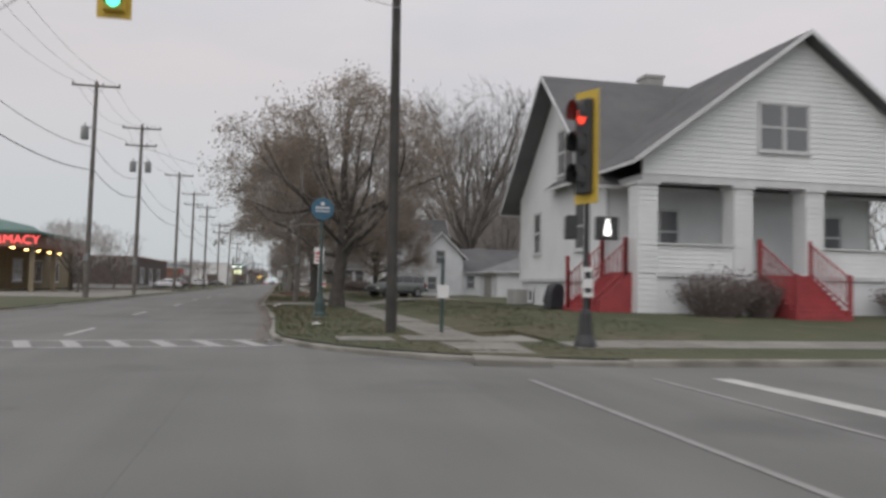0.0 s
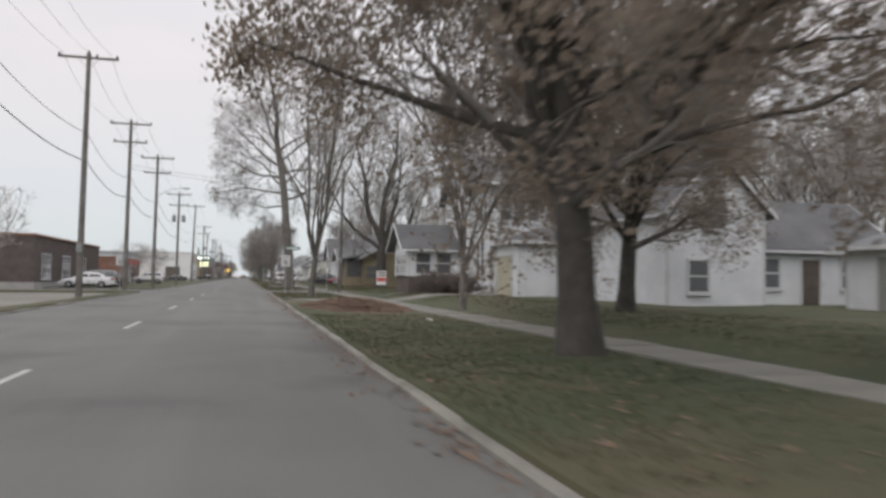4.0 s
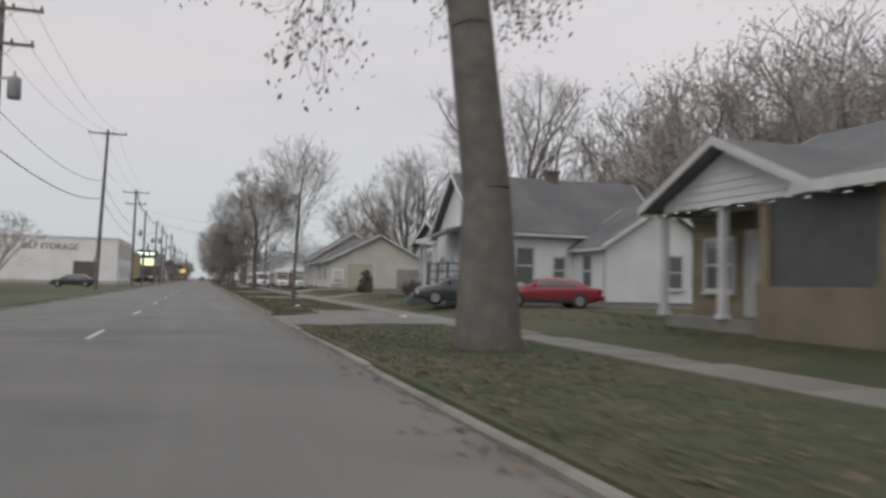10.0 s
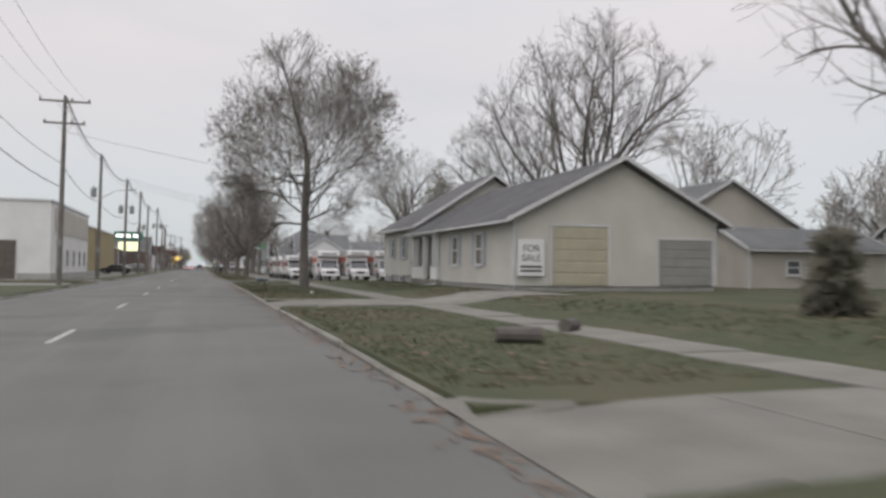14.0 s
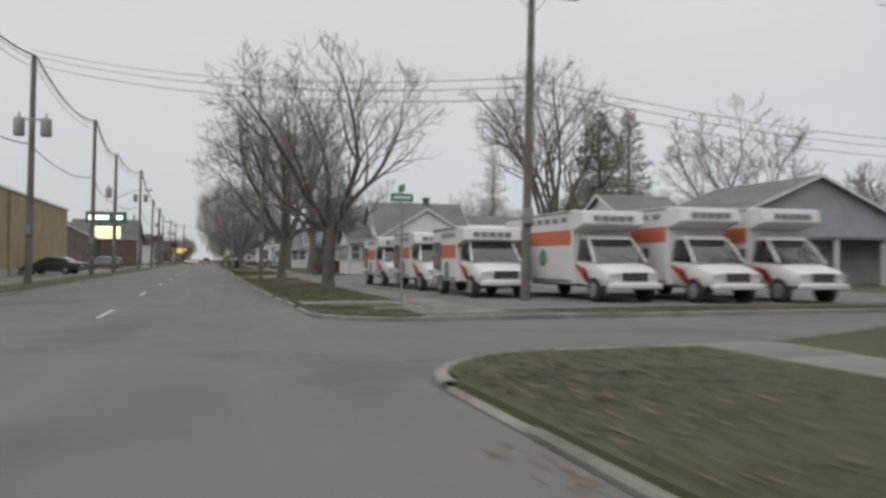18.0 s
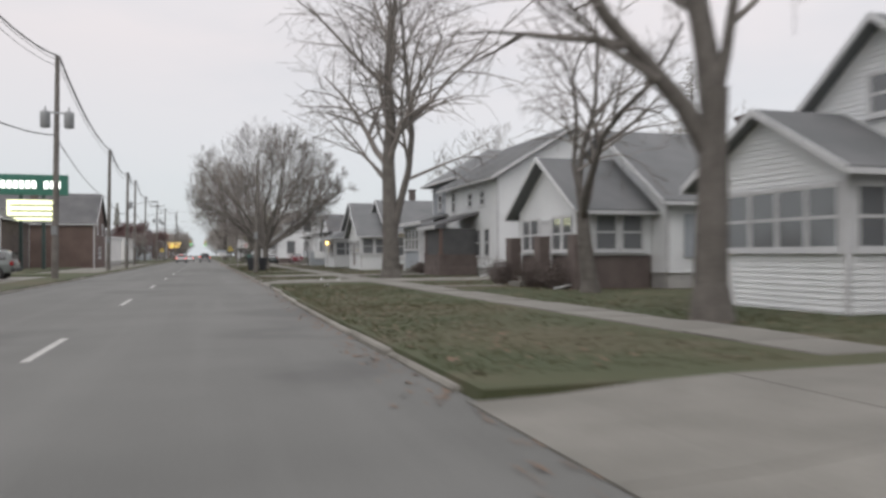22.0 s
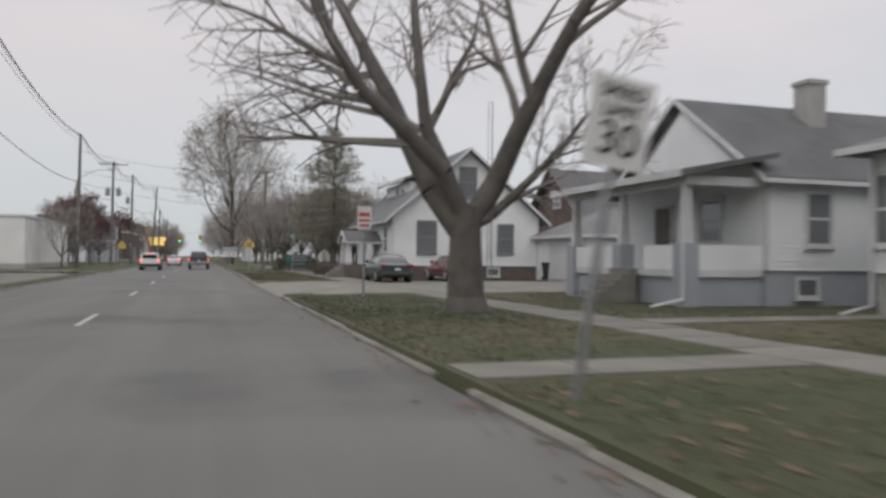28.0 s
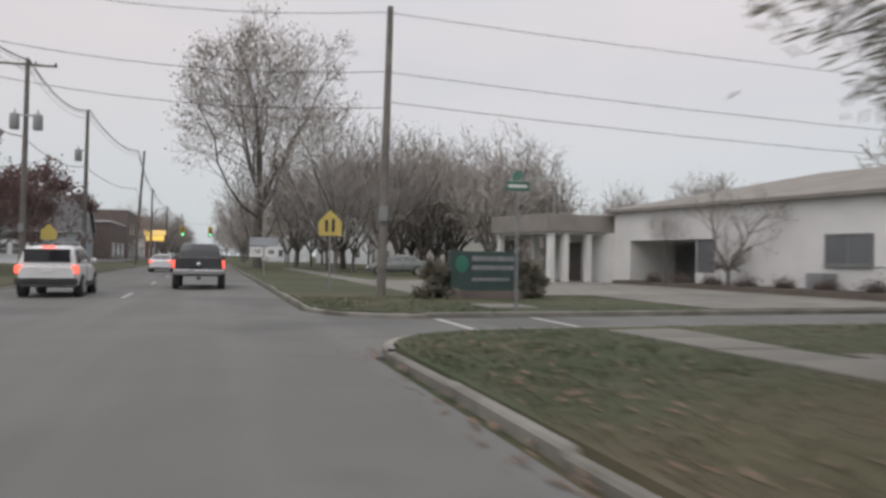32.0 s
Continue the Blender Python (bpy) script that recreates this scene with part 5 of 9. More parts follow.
    for ring, d in boards:
        bm = bmesh.new()
        prism(bm, ring, d)
        part("fascia", bm, trim, house)


def chimney(house, x, y, z0, z1, w=0.6, material=BRICK_DARK):
    part("chimney", boxes((x - w / 2, x + w / 2, y - w / 2, y + w / 2, z0, z1 - 0.15), (x - w / 2 - 0.06, x + w / 2 + 0.06, y - w / 2 - 0.06, y + w / 2 + 0.06, z1 - 0.15, z1)), material, house)


def post(house, x, y, z0, z1, w=0.22, material=TRIM, taper=0.0, name="column"):
    bm = boxes((x - w / 2 - 0.04, x + w / 2 + 0.04, y - w / 2 - 0.04, y + w / 2 + 0.04, z0, z0 + 0.1), (x - w / 2 - 0.04, x + w / 2 + 0.04, y - w / 2 - 0.04, y + w / 2 + 0.04, z1 - 0.1, z1))
    t = taper / 2
    lo = [(x - w / 2 - t, y - w / 2 - t, z0 + 0.1), (x + w / 2 + t, y - w / 2 - t, z0 + 0.1), (x + w / 2 + t, y + w / 2 + t, z0 + 0.1), (x - w / 2 - t, y + w / 2 + t, z0 + 0.1)]
    hi = [(x - w / 2, y - w / 2, z1 - 0.1), (x + w / 2, y - w / 2, z1 - 0.1), (x + w / 2, y + w / 2, z1 - 0.1), (x - w / 2, y + w / 2, z1 - 0.1)]
    a, b = [bm.verts.new(c) for c in lo], [bm.verts.new(c) for c in hi]
    bm.faces.new(a[::-1])
    bm.faces.new(b)
    for k in range(4):
        bm.faces.new((a[k], a[(k + 1) % 4], b[(k + 1) % 4], b[k]))
    return part(name, bm, material, house)


def railing(house, a, b, h, material, pitch=0.14):
    """A rail with balusters between two feet, which may stand at different heights."""
    a, b = Vector(a), Vector(b)
    n = max(2, round((b - a).length / pitch))
    bm = bmesh.new()
    up = Vector((0, 0, h))
    for q in (Vector((0, 0, 0.12)), up):
        prism(bm, [a + q + Vector((0, 0, -0.045)), a + q + Vector((0, 0, 0.0)), b + q, b + q + Vector((0, 0, -0.045))], (Vector((b - a).normalized()).cross(Vector((0, 0, 1)))) * 0.07)
    part("rail", bm, material, house)
    stick = mesh_of("baluster", boxes((-0.018, 0.018, -0.018, 0.018, 0.09, h - 0.02)), material)
    for k in range(1, n):
        part("baluster", stick, None, house).location = a + (b - a) * k / n
    for c in (a, b):
        part("newel", boxes((c.x - 0.06, c.x + 0.06, c.y - 0.06, c.y + 0.06, c.z - 0.3, c.z + h + 0.12)), material, house)


def steps(house, x0, x1, y0, y1, z0, z1, way, material=CONCRETE):
    """A flight: way '-y' climbs towards +y, '-x' climbs towards +x."""
    n = max(2, round((z1 - z0) / 0.18))
    for k in range(n):
        z = z0 + (z1 - z0) * (k + 1) / n
        if way == '-y':
            r = (x0, x1, y0 + (y1 - y0) * k / n, y1, z - (z1 - z0) / n - (0.0 if k else 0.15), z)
        else:
            r = (x0 + (x1 - x0) * k / n, x1, y0, y1, z - (z1 - z0) / n - (0.0 if k else 0.15), z)
        part("step", boxes(r), material, house)


def spout(house, x, y, z1, z0):
    part("downspout", tubes(((x, y, z1), (x, y, z0 + 0.25), 0.045, 0.045, 6), ((x, y, z0 + 0.25), (x - 1.1, y - 0.15, z0 + 0.06), 0.045, 0.045, 6)), TRIM, house)


def house(label, name="house"):
    return thing(name, label, "house")


# corner house with the red stairs
h = house("white clapboard corner house with steep dark roof and red porch stairs")
B = block(h, 16.1, 28.0, 28.1, 39.1, 0.3, 6.1, WHITE, 'gable', 'x', 11.1, 0.9, SHINGLE, base=1.75, base_mat=WHITE_OLD)
for r in ((16.0, 28.0, 28.02, 28.1, 1.70, 1.85), (16.0, 16.1, 28.1, 39.1, 1.70, 1.85)):
    part("water_table", boxes(r), TRIM, h)
for u, z, w, hh in ((30.8, 3.1, 0.95, 1.95), (36.3, 3.1, 0.9, 1.95), (32.6, 6.6, 1.9, 2.0)):
    add_window(h, B, 'W', u, z, w, hh)
add_window(h, B, 'W', 37.2, 0.75, 0.6, 0.5, "fixed")
part("porch_deck", boxes((16.2, 28.2, 25.3, 28.1, 1.90, 2.05)), TRIM, h)
part("porch_skirt", boxes((16.25, 28.15, 25.4, 28.1, 0.3, 1.90)), WHITE_OLD, h)
for x in (16.4, 20.22, 23.22, 27.7):
    part("porch_pier", boxes((x - 0.36, x + 0.36, 25.3, 26.0, 0.3, 5.2)), WHITE, h)
    for k in range(24):
        part("pier_block", boxes((x - 0.39, x + 0.39, 25.27, 26.03, 0.42 + k * 0.2, 0.58 + k * 0.2)), WHITE, h)
    part("pier_cap", boxes((x - 0.46, x + 0.46, 25.2, 26.1, 5.2, 5.32)), TRIM, h)
for xa, xb in ((16.76, 19.86), (23.6, 27.3)):
    bm = bmesh.new()
    lapped(bm, (xa, 25.35), (xb, 25.35), 1.90, 3.05, 0.16)
    part("porch_parapet", bm, WHITE, h)
    part("parapet_cap", boxes((xa, xb, 25.22, 25.6, 3.05, 3.12)), TRIM, h)
for r in ((16.2, 29.1, 25.3, 25.6, 5.32, 5.6), (16.2, 16.5, 25.6, 28.1, 5.32, 5.6)):
    part("porch_beam", boxes(r), TRIM, h)
part("porch_ceiling", boxes((16.3, 28.1, 25.6, 28.05, 5.5, 5.57)), TRIM, h)
bm = bmesh.new()
lapped(bm, (16.2, 25.3), (29.1, 25.3), 5.6, 6.3, 0.2, 11.05)
part("gable_wall", bm, WHITE, h)
roofing(h, 'gable', 'y', 16.2, 29.1, 25.3, 33.4, 6.3, 11.07, 0.6, SHINGLE)
for u in (21.36, 22.42):
    add_window(h, (16.2, 28.4, 25.3, 33), 'S', u, 6.7, 0.95, 1.75)
for u, w in ((18.3, 1.6), (25.8, 1.6)):
    add_window(h, B, 'S', u, 2.9, w, 1.7)
add_door(h, B, 'S', 21.8, 2.05, 1.0, 2.1, DOORD)
chimney(h, 21.0, 34.2, 9.6, 11.8, 0.9, BLOCK)
steps(h, 20.9, 23.0, 23.1, 25.3, 0.5, 2.05, '-y', REDPAINT)
steps(h, 14.2, 16.2, 25.8, 27.75, 0.5, 2.05, '-x', REDPAINT)
for x in (20.9, 23.0):
    railing(h, (x, 23.2, 0.75), (x, 25.3, 2.05), 1.2, REDPAINT, 0.26)
    part("stringer", boxes((x - 0.05, x + 0.05, 23.2, 25.3, 0.4, 0.8)), REDPAINT, h)
for y in (25.74, 27.8):
    railing(h, (14.4, y, 0.85), (15.75, y, 2.05), 1.1, REDPAINT, 0.2)
    part("newel", boxes((14.3, 14.42, y - 0.06, y + 0.06, 0.4, 2.66)), REDPAINT, h)
    part("newel", boxes((15.72, 15.84, y - 0.06, y + 0.06, 1.9, 3.6 if y > 27 else 3.3)), REDPAINT, h)
for y, x0 in ((25.70, 14.75), (27.76, 14.2)):
    bm = bmesh.new()
    prism(bm, [(x0, y, 0.4), (16.1, y, 0.4), (16.1, y, 2.0), (15.85, y, 2.0), (x0, y, 1.0 if y < 26 else 0.72)], (0, 0.08, 0))
    part("stringer", bm, REDPAINT, h)
railing(h, (16.25, 26.1, 2.05), (16.25, 25.4, 2.05), 1.0, REDPAINT)
part("wall_block", boxes((15.4, 16.05, 37.6, 39.2, 0.3, 1.3)), BLOCK, h)
grill = thing("barbecue_grill", "black covered barbecue grill beside the red porch stairs", "grill", (14.15, 28.75, ground_z(14.15, 28.75)), 10)
bm = bmesh.new()
prism(bm, [(-0.34, -0.26, 0.0), (0.36, -0.26, 0.0), (0.38, -0.26, 0.75), (0.30, -0.26, 0.98), (0.12, -0.26, 1.06), (-0.10, -0.26, 0.98), (-0.26, -0.26, 0.72)], (0, 0.52, 0))
part("cover", bm, BINP, grill, "sagging black cover", bevel=0.05)
part("handle", tubes(((-0.3, -0.2, 0.50), (-0.56, -0.2, 0.52), 0.02, 0.02, 6), ((-0.56, -0.2, 0.52), (-0.56, -0.2, 0.28), 0.02, 0.02, 6), ((-0.56, -0.2, 0.28), (-0.3, -0.2, 0.26), 0.02, 0.02, 6)), BLACKM, grill)
shrub(61, 18.6, 24.4, 2.6, 1.7, "clipped bare shrub before the porch")
shrub(62, 20.2, 24.2, 1.6, 1.6, "clipped bare shrub before the porch")
shrub(63, 26.6, 24.2, 2.4, 1.4, "clipped bare shrub before the porch")

# low white house and garages deep in the lots
h = house("white clapboard house with an older two-storey wing")
B = block(h, 17.0, 21.5, 75.0, 82.0, 0.3, 4.4, WHITE_OLD, 'gable', 'y', 6.6, 0.35, SHINGLE)
add_window(h, B, 'S', 19.2, 3.6, 0.9, 1.3)
add_window(h, B, 'S', 18.4, 1.0, 0.9, 1.3)
B = block(h, 21.5, 29.0, 76.0, 82.0, 0.3, 3.0, WHITE_OLD, 'gable', 'x', 5.2, 0.35, SHINGLE)
for u in (22.6, 26.6):
    add_window(h, B, 'S', u, 1.2, 0.8, 1.3)
add_door(h, B, 'S', 24.6, 0.45, 0.9, 2.0, DOORD)
for y0, x0, x1 in ((66.0, 22.5, 28.8), (71.5, 31.0, 36.5)):
    g = thing("garage", "small white garage with a hipped grey roof", "garage")
    B = block(g, x0, x1, y0, y0 + 5.5, 0.3, 2.7, WHITE_OLD, 'hip', None, 4.0, 0.35, SHINGLE_G)
    add_door(g, B, 'W', y0 + 2.7, 0.4, 2.6, 2.0, GDOOR_G, 4, "garage_door")
    add_window(g, B, 'S', (x0 + x1) / 2, 1.2, 0.8, 0.9)

# two-storey white house with a sun porch and flat garage
h = house("two-storey white clapboard house with dark roof and glazed porch")
B = block(h, 14.5, 24.0, 94.6, 100.6, 0.5, 7.0, WHITE_OLD, 'gable', 'x', 9.8, 0.5, SHINGLE, base=0.95)
add_window(h, B, 'W', 95.6, 4.6, 0.8, 1.6, "single")
add_window(h, B, 'W', 97.6, 7.6, 0.5, 0.8, "single")
B2 = block(h, 14.8, 22.5, 91.3, 94.6, 0.5, 7.1, WHITE_OLD, 'hip', None, 8.2, 0.75, SHINGLE, base=0.95)
for u in (92.1, 92.95, 93.8):
    add_window(h, B2, 'W', u, 4.95, 0.58, 1.35, "single")
for u in (92.6, 93.5):
    add_window(h, B2, 'W', u, 1.6, 0.65, 2.2, "single")
for u in (15.75, 16.65, 17.55, 18.9, 19.8):
    add_window(h, B2, 'S', u, 4.95, 0.68, 1.4, "single")
B3 = block(h, 15.2, 23.0, 87.4, 91.3, 0.5, 3.45, WHITE_OLD, 'hip', None, 4.35, 0.4, SHINGLE)
add_door(h, B3, 'W', 89.6, 0.45, 2.6, 2.3, GDOOR, 5, "garage_door")
add_window(h, B3, 'S', 19.2, 1.5, 0.9, 1.35)
part("dormer", boxes((20.2, 22.0, 90.2, 91.25, 3.8, 4.3)), SHINGLE, h)
add_window(h, B2, 'S', 21.6, 4.5, 0.8, 1.4)
chimney(h, 19.0, 97.0, 9.0, 11.2, 0.8, BLOCK)
B4 = block(h, 11.0, 14.5, 97.0, 101.4, 0.4, 3.6, WHITE_OLD, 'gable', 'x', 5.0, 0.6, SHINGLE, base=1.55, base_mat=BRICK_DARK)
for u in (97.6, 98.5, 99.4, 100.3):
    add_window(h, B4, 'W', u + 0.1, 1.75, 0.75, 1.25, "single")
for u in (12.0, 13.4):
    add_window(h, B4, 'S', u, 1.75, 1.0, 1.35, "screen")
spout(h, 14.75, 91.2, 6.9, 0.5)
for k, (x, y) in enumerate(((13.2, 95.4), (12.4, 96.0), (13.6, 93.6), (12.2, 94.6))):
    shrub(70 + k, x, y, 2.0, 1.5, "dense bare foundation shrub")

# farmhouse-shaped white house standing back
h = house("white house with a dark roof standing back under trees")
B = block(h, 30.0, 40.0, 133.6, 141.6, 0.5, 4.6, WHITE, 'gable', 'x', 8.4, 0.4, SHINGLE)
for u in (137.15, 138.05):
    add_window(h, B, 'W', u, 4.6, 0.55, 1.7, "sash", DARKTRIM)
add_window(h, B, 'W', 140.3, 1.3, 0.7, 1.9, "sash", DARKTRIM)
V = block(h, 29.1, 30.0, 135.3, 138.4, 0.3, 3.1, WHITE, 'hip', None, 3.7, 0.25, SHINGLE)
for u in (136.1, 137.6):
    add_window(h, V, 'W', u, 1.2, 0.75, 1.75, "sash", DARKTRIM)
part("porch_roof", boxes((31.5, 40.0, 131.4, 133.58, 2.9, 3.05)), SHINGLE, h)
part("porch_beam", boxes((31.45, 40.0, 131.3, 131.39, 2.8, 3.07)), TRIM, h)
# dark sheets behind the posts: shade under the porch roof put in as colour
for r in ((31.6, 34.3), (34.6, 37.1), (37.4, 39.8)):
    part("porch_screen_shade", boxes((*r, 131.6, 131.63, 0.4, 2.8)), SCREEN_SHADE, h)
for x in (31.6, 34.45, 37.25, 39.9):
    post(h, x, 131.6, 0.3, 2.8, 0.15)
for k in range(3):
    shrub(140 + k, 28.4, 134.4 + k * 1.5, 1.5, 1.1, "bare dark shrub by the bay window")

# tan brick house
h = house("tan brick bungalow with grey roof and a screened corner porch")
B = block(h, 12.9, 22.5, 130.0, 141.0, 0.5, 3.6, BRICK_TAN, 'gable', 'y', 6.0, 0.5, SHINGLE_G, plain=True)
for c in range(16):
    z = 0.35 + c * 0.2
    part("brick_course", boxes((12.9, 22.5, 129.97, 129.998, z, z + 0.18)), BRICK_TAN, h)
    part("brick_course", boxes((12.87, 12.898, 130.0, 141.0, z, z + 0.18)), BRICK_TAN, h)
for u in (13.9, 19.6):
    add_window(h, B, 'S', u, 1.3, 1.3, 1.4, "sash", BRICK_TAN)
add_window(h, B, 'S', 17.7, 4.1, 0.7, 0.9, "sash", BRICK_TAN)
for r in ((11.0, 11.25, 130.65, 136.2, -0.1, 1.5), (11.0, 12.9, 130.4, 130.65, -0.1, 1.5)):
    part("porch_wall", boxes(r), BRICK_TAN, h)
for y in (130.6, 133.0, 136.0):
    post(h, 11.15, y, 1.5, 3.3, 0.25, BRICK_TAN)
for r in ((11.1, 11.13, 130.7, 136.0, 1.5, 3.3), (11.2, 12.9, 130.5, 130.53, 1.5, 3.3)):
    part("screen", boxes(r), SCREEN_SHADE, h)
part("porch_floor", boxes((11.25, 12.9, 130.65, 139.8, -0.1, 0.75)), CONCRETE, h)
roofing(h, 'shed', None, 11.0, 12.95, 130.3, 134.4, 3.3, 3.9, 0.35, SHINGLE_G)
roofing(h, 'gable', 'x', 11.0, 14.6, 134.6, 139.6, 3.45, 4.6, 0.4, SHINGLE_G)
bm = bmesh.new()
lapped(bm, (11.05, 139.6), (11.05, 134.6), 3.3, 3.45, 0.2, 4.58)
part("gable_wall", bm, WHITE_OLD, h)
for y in (137.5, 139.8):
    post(h, 11.2, y, 0.75, 3.3, 0.16)
add_door(h, B, 'W', 138.2, 0.75, 0.95, 2.05, DOORW)
add_window(h, B, 'W', 139.8, 1.4, 1.1, 1.3)
part("chimney", boxes((14.85, 16.5, 129.45, 129.96, -0.1, 4.6), (14.97, 16.38, 129.45, 130.15, 4.6, 6.25), (14.92, 16.43, 129.4, 130.2, 6.05, 6.17)), BRICK_TAN, h)
string = thing("string_lights", "string of small white lights along a porch eave", "lights")
flex = [np.array((10.62, 130.2 + k * 0.23, 3.26 - 0.08 * abs(math.sin(k * 0.8)))) for k in range(44)]
bulb = mesh_of("bulb", lathe(((0.004, 0), (0.013, -0.01), (0.014, -0.028), (0.004, -0.04)), 6), LAMP_TINY)
for p in flex[::2]:
    part("bulb", bulb, None, string).location = p
part("flex", raw("flex", *skin([(p, q, 0.005, 0.005) for p, q in zip(flex, flex[1:])], [3] * 43), WIRE), None, string)

# white house with blue-grey deck
h = house("white clapboard cottage with dark roof and a blue-grey deck")
B = block(h, 12.3, 22.0, 156.6, 163.2, 0.5, 4.1, WHITE, 'gable', 'x', 6.9, 0.4, SHINGLE, base=0.75)
for u, z, w, hh in ((157.7, 1.5, 0.8, 1.6), (162.2, 1.9, 0.7, 0.9)):
    add_window(h, B, 'W', u, z, w, hh)
add_door(h, B, 'W', 159.9, 0.75, 0.95, 2.05, DOORW)
add_window(h, B, 'S', 14.6, 1.5, 0.9, 1.7)
B2 = block(h, 17.2, 23.0, 153.6, 156.6, 0.5, 3.3, WHITE, 'gable', 'y', 5.2, 0.35, SHINGLE, base=0.75)
add_window(h, B2, 'S', 20.8, 1.4, 0.85, 1.5)
add_window(h, B2, 'W', 155.1, 1.4, 0.8, 1.5)
add_window(h, B, 'S', 16.4, 1.5, 0.6, 1.3)
chimney(h, 17.5, 159.9, 6.4, 7.5, 0.6, BRICK_DARK)
part("deck", boxes((10.8, 12.3, 156.9, 161.2, 1.10, 1.25)), BLUEGREY, h)
for k in range(12):
    part("skirt_board", boxes((10.84, 10.88, 157.0 + k * 0.34, 157.31 + k * 0.34, 0.3, 1.10)), BLUEGREY, h)
part("deck_skirt", boxes((10.9, 12.25, 157.0, 161.1, 0.3, 1.10)), BLUEGREY, h)
for a, b in (((10.9, 157.0), (10.9, 160.2)), ((12.2, 157.0), (10.9, 157.0))):
    for z in (1.6, 2.0, 2.35):
        part("deck_rail", tubes(((*a, z), (*b, z), 0.05, 0.05, 4)), BLUEGREY, h)
for x, y in ((10.9, 157.0), (10.9, 158.6), (10.9, 160.2), (12.2, 157.0)):
    part("rail_post", boxes((x - 0.06, x + 0.06, y - 0.06, y + 0.06, 1.25, 2.45)), BLUEGREY, h)
steps(h, 9.8, 10.8, 160.2, 161.2, 0.4, 1.25, '-x', BLUEGREY)
for y in (159.3, 161.1):
    post(h, 10.95, y, 1.25, 3.4, 0.14, WHITE_OLD)
roofing(h, 'shed', None, 10.8, 12.35, 159.1, 161.3, 3.5, 4.2, 0.2, SHINGLE)

# house with a dark screened porch
h = house("white house with a dark screened front porch")
B = block(h, 17.8, 27.5, 166.4, 175.4, 0.5, 4.6, WHITE, 'gable', 'x', 8.2, 0.5, SHINGLE, base=0.9)
add_window(h, B, 'S', 22.0, 1.8, 0.9, 1.6)
add_window(h, B, 'W', 170.4, 5.3, 1.0, 1.2)
add_door(h, B, 'W', 173.2, 0.95, 0.95, 2.1, DOORW)
add_window(h, B, 'W', 171.6, 1.7, 0.9, 1.6)
for r in ((14.6, 14.8, 168.9, 172.2, 0.3, 1.45), (14.8, 17.8, 168.9, 169.1, 0.3, 1.45)):
    part("porch_parapet", boxes(r), WHITE, h)
part("brick_base", boxes((14.6, 14.8, 172.2, 175.2, 0.3, 1.3)), BRICK_DARK, h)
part("porch_floor", boxes((14.7, 17.8, 169.0, 175.1, 0.3, 0.95)), CONCRETE, h)
for r in ((14.68, 14.71, 169.1, 171.9, 1.45, 3.9), (14.8, 17.8, 168.98, 169.01, 1.45, 3.9)):
    part("screen", boxes(r), SCREEN_SHADE, h)
part("porch_rail", boxes((14.66, 14.74, 172.3, 175.1, 1.9, 1.98)), BLACKM, h)
for x, y in ((14.7, 169.0), (14.7, 172.1), (14.7, 175.1)):
    post(h, x, y, 1.3, 3.95, 0.17)
for r in ((14.6, 14.8, 168.9, 175.2, 3.95, 4.15), (14.8, 17.8, 168.9, 169.1, 3.95, 4.15)):
    part("porch_beam", boxes(r), TRIM, h)
roofing(h, 'gable', 'x', 14.6, 17.8, 168.9, 175.2, 4.15, 5.45, 0.5, SHINGLE)
bm = bmesh.new()
lapped(bm, (14.6, 175.2), (14.6, 168.9), 4.0, 4.15, 0.2, 5.42)
part("gable_wall", bm, WHITE, h)
shrub(76, 13.9, 173.4, 1.5, 1.1, "dark reddish shrub before the porch")
shrub(77, 13.9, 174.6, 1.4, 1.0, "dark reddish shrub before the porch")

# long cream house whose end holds two garage doors, for sale
h = house("long cream-sided house with two garage doors, up for sale")
B = block(h, 13.2, 23.6, 205.6, 216.2, 0.5, 3.75, CREAM, None, None, None, 0.45, SHINGLE, base=0.72)
roofing(h, 'gable', 'y', 13.2, 23.6, 205.6, 221.4, 3.75, 6.45, 0.55, SHINGLE)
bm = bmesh.new()
lapped(bm, (13.2, 205.6), (23.6, 205.6), 3.6, 3.75, 0.13, 6.4)
part("gable_wall", bm, CREAM, h)
add_door(h, B, 'S', 16.4, 0.72, 2.8, 2.65, GDOOR, 5, "garage_door")
add_door(h, B, 'S', 21.9, 0.72, 2.9, 2.15, GDOOR_G, 5, "garage_door")
for u in (209.9, 213.6):
    add_window(h, B, 'W', u, 1.65, 0.85, 1.5)
    for v in (u - 0.72, u + 0.72):
        part("shutter", boxes((13.12, 13.17, v - 0.2, v + 0.2, 1.6, 3.2)), GREYBLUE, h)
# porch cut into the corner under the same roof
B = block(h, 15.4, 23.6, 216.2, 222.3, 0.5, 3.75, CREAM, None, None, None, 0.5, SHINGLE, base=0.72)
add_door(h, B, 'W', 218.0, 0.8, 1.0, 2.05, DOORD)
add_window(h, B, 'W', 220.2, 1.5, 1.3, 1.6)
part("porch_floor", boxes((12.9, 15.4, 216.2, 221.6, 0.15, 0.8)), CONCRETE, h)
for r in ((12.9, 13.15, 216.3, 217.4, 0.8, 1.5), (12.9, 13.15, 218.9, 221.5, 0.8, 1.5)):
    part("porch_wall", boxes(r), STUCCO, h)
for y, z in ((216.8, 1.5), (218.8, 1.5), (221.2, 1.5)):
    post(h, 13.0, y, z, 3.35, 0.26)
part("porch_beam", boxes((12.86, 13.14, 216.25, 221.5, 3.35, 3.62)), TRIM, h)
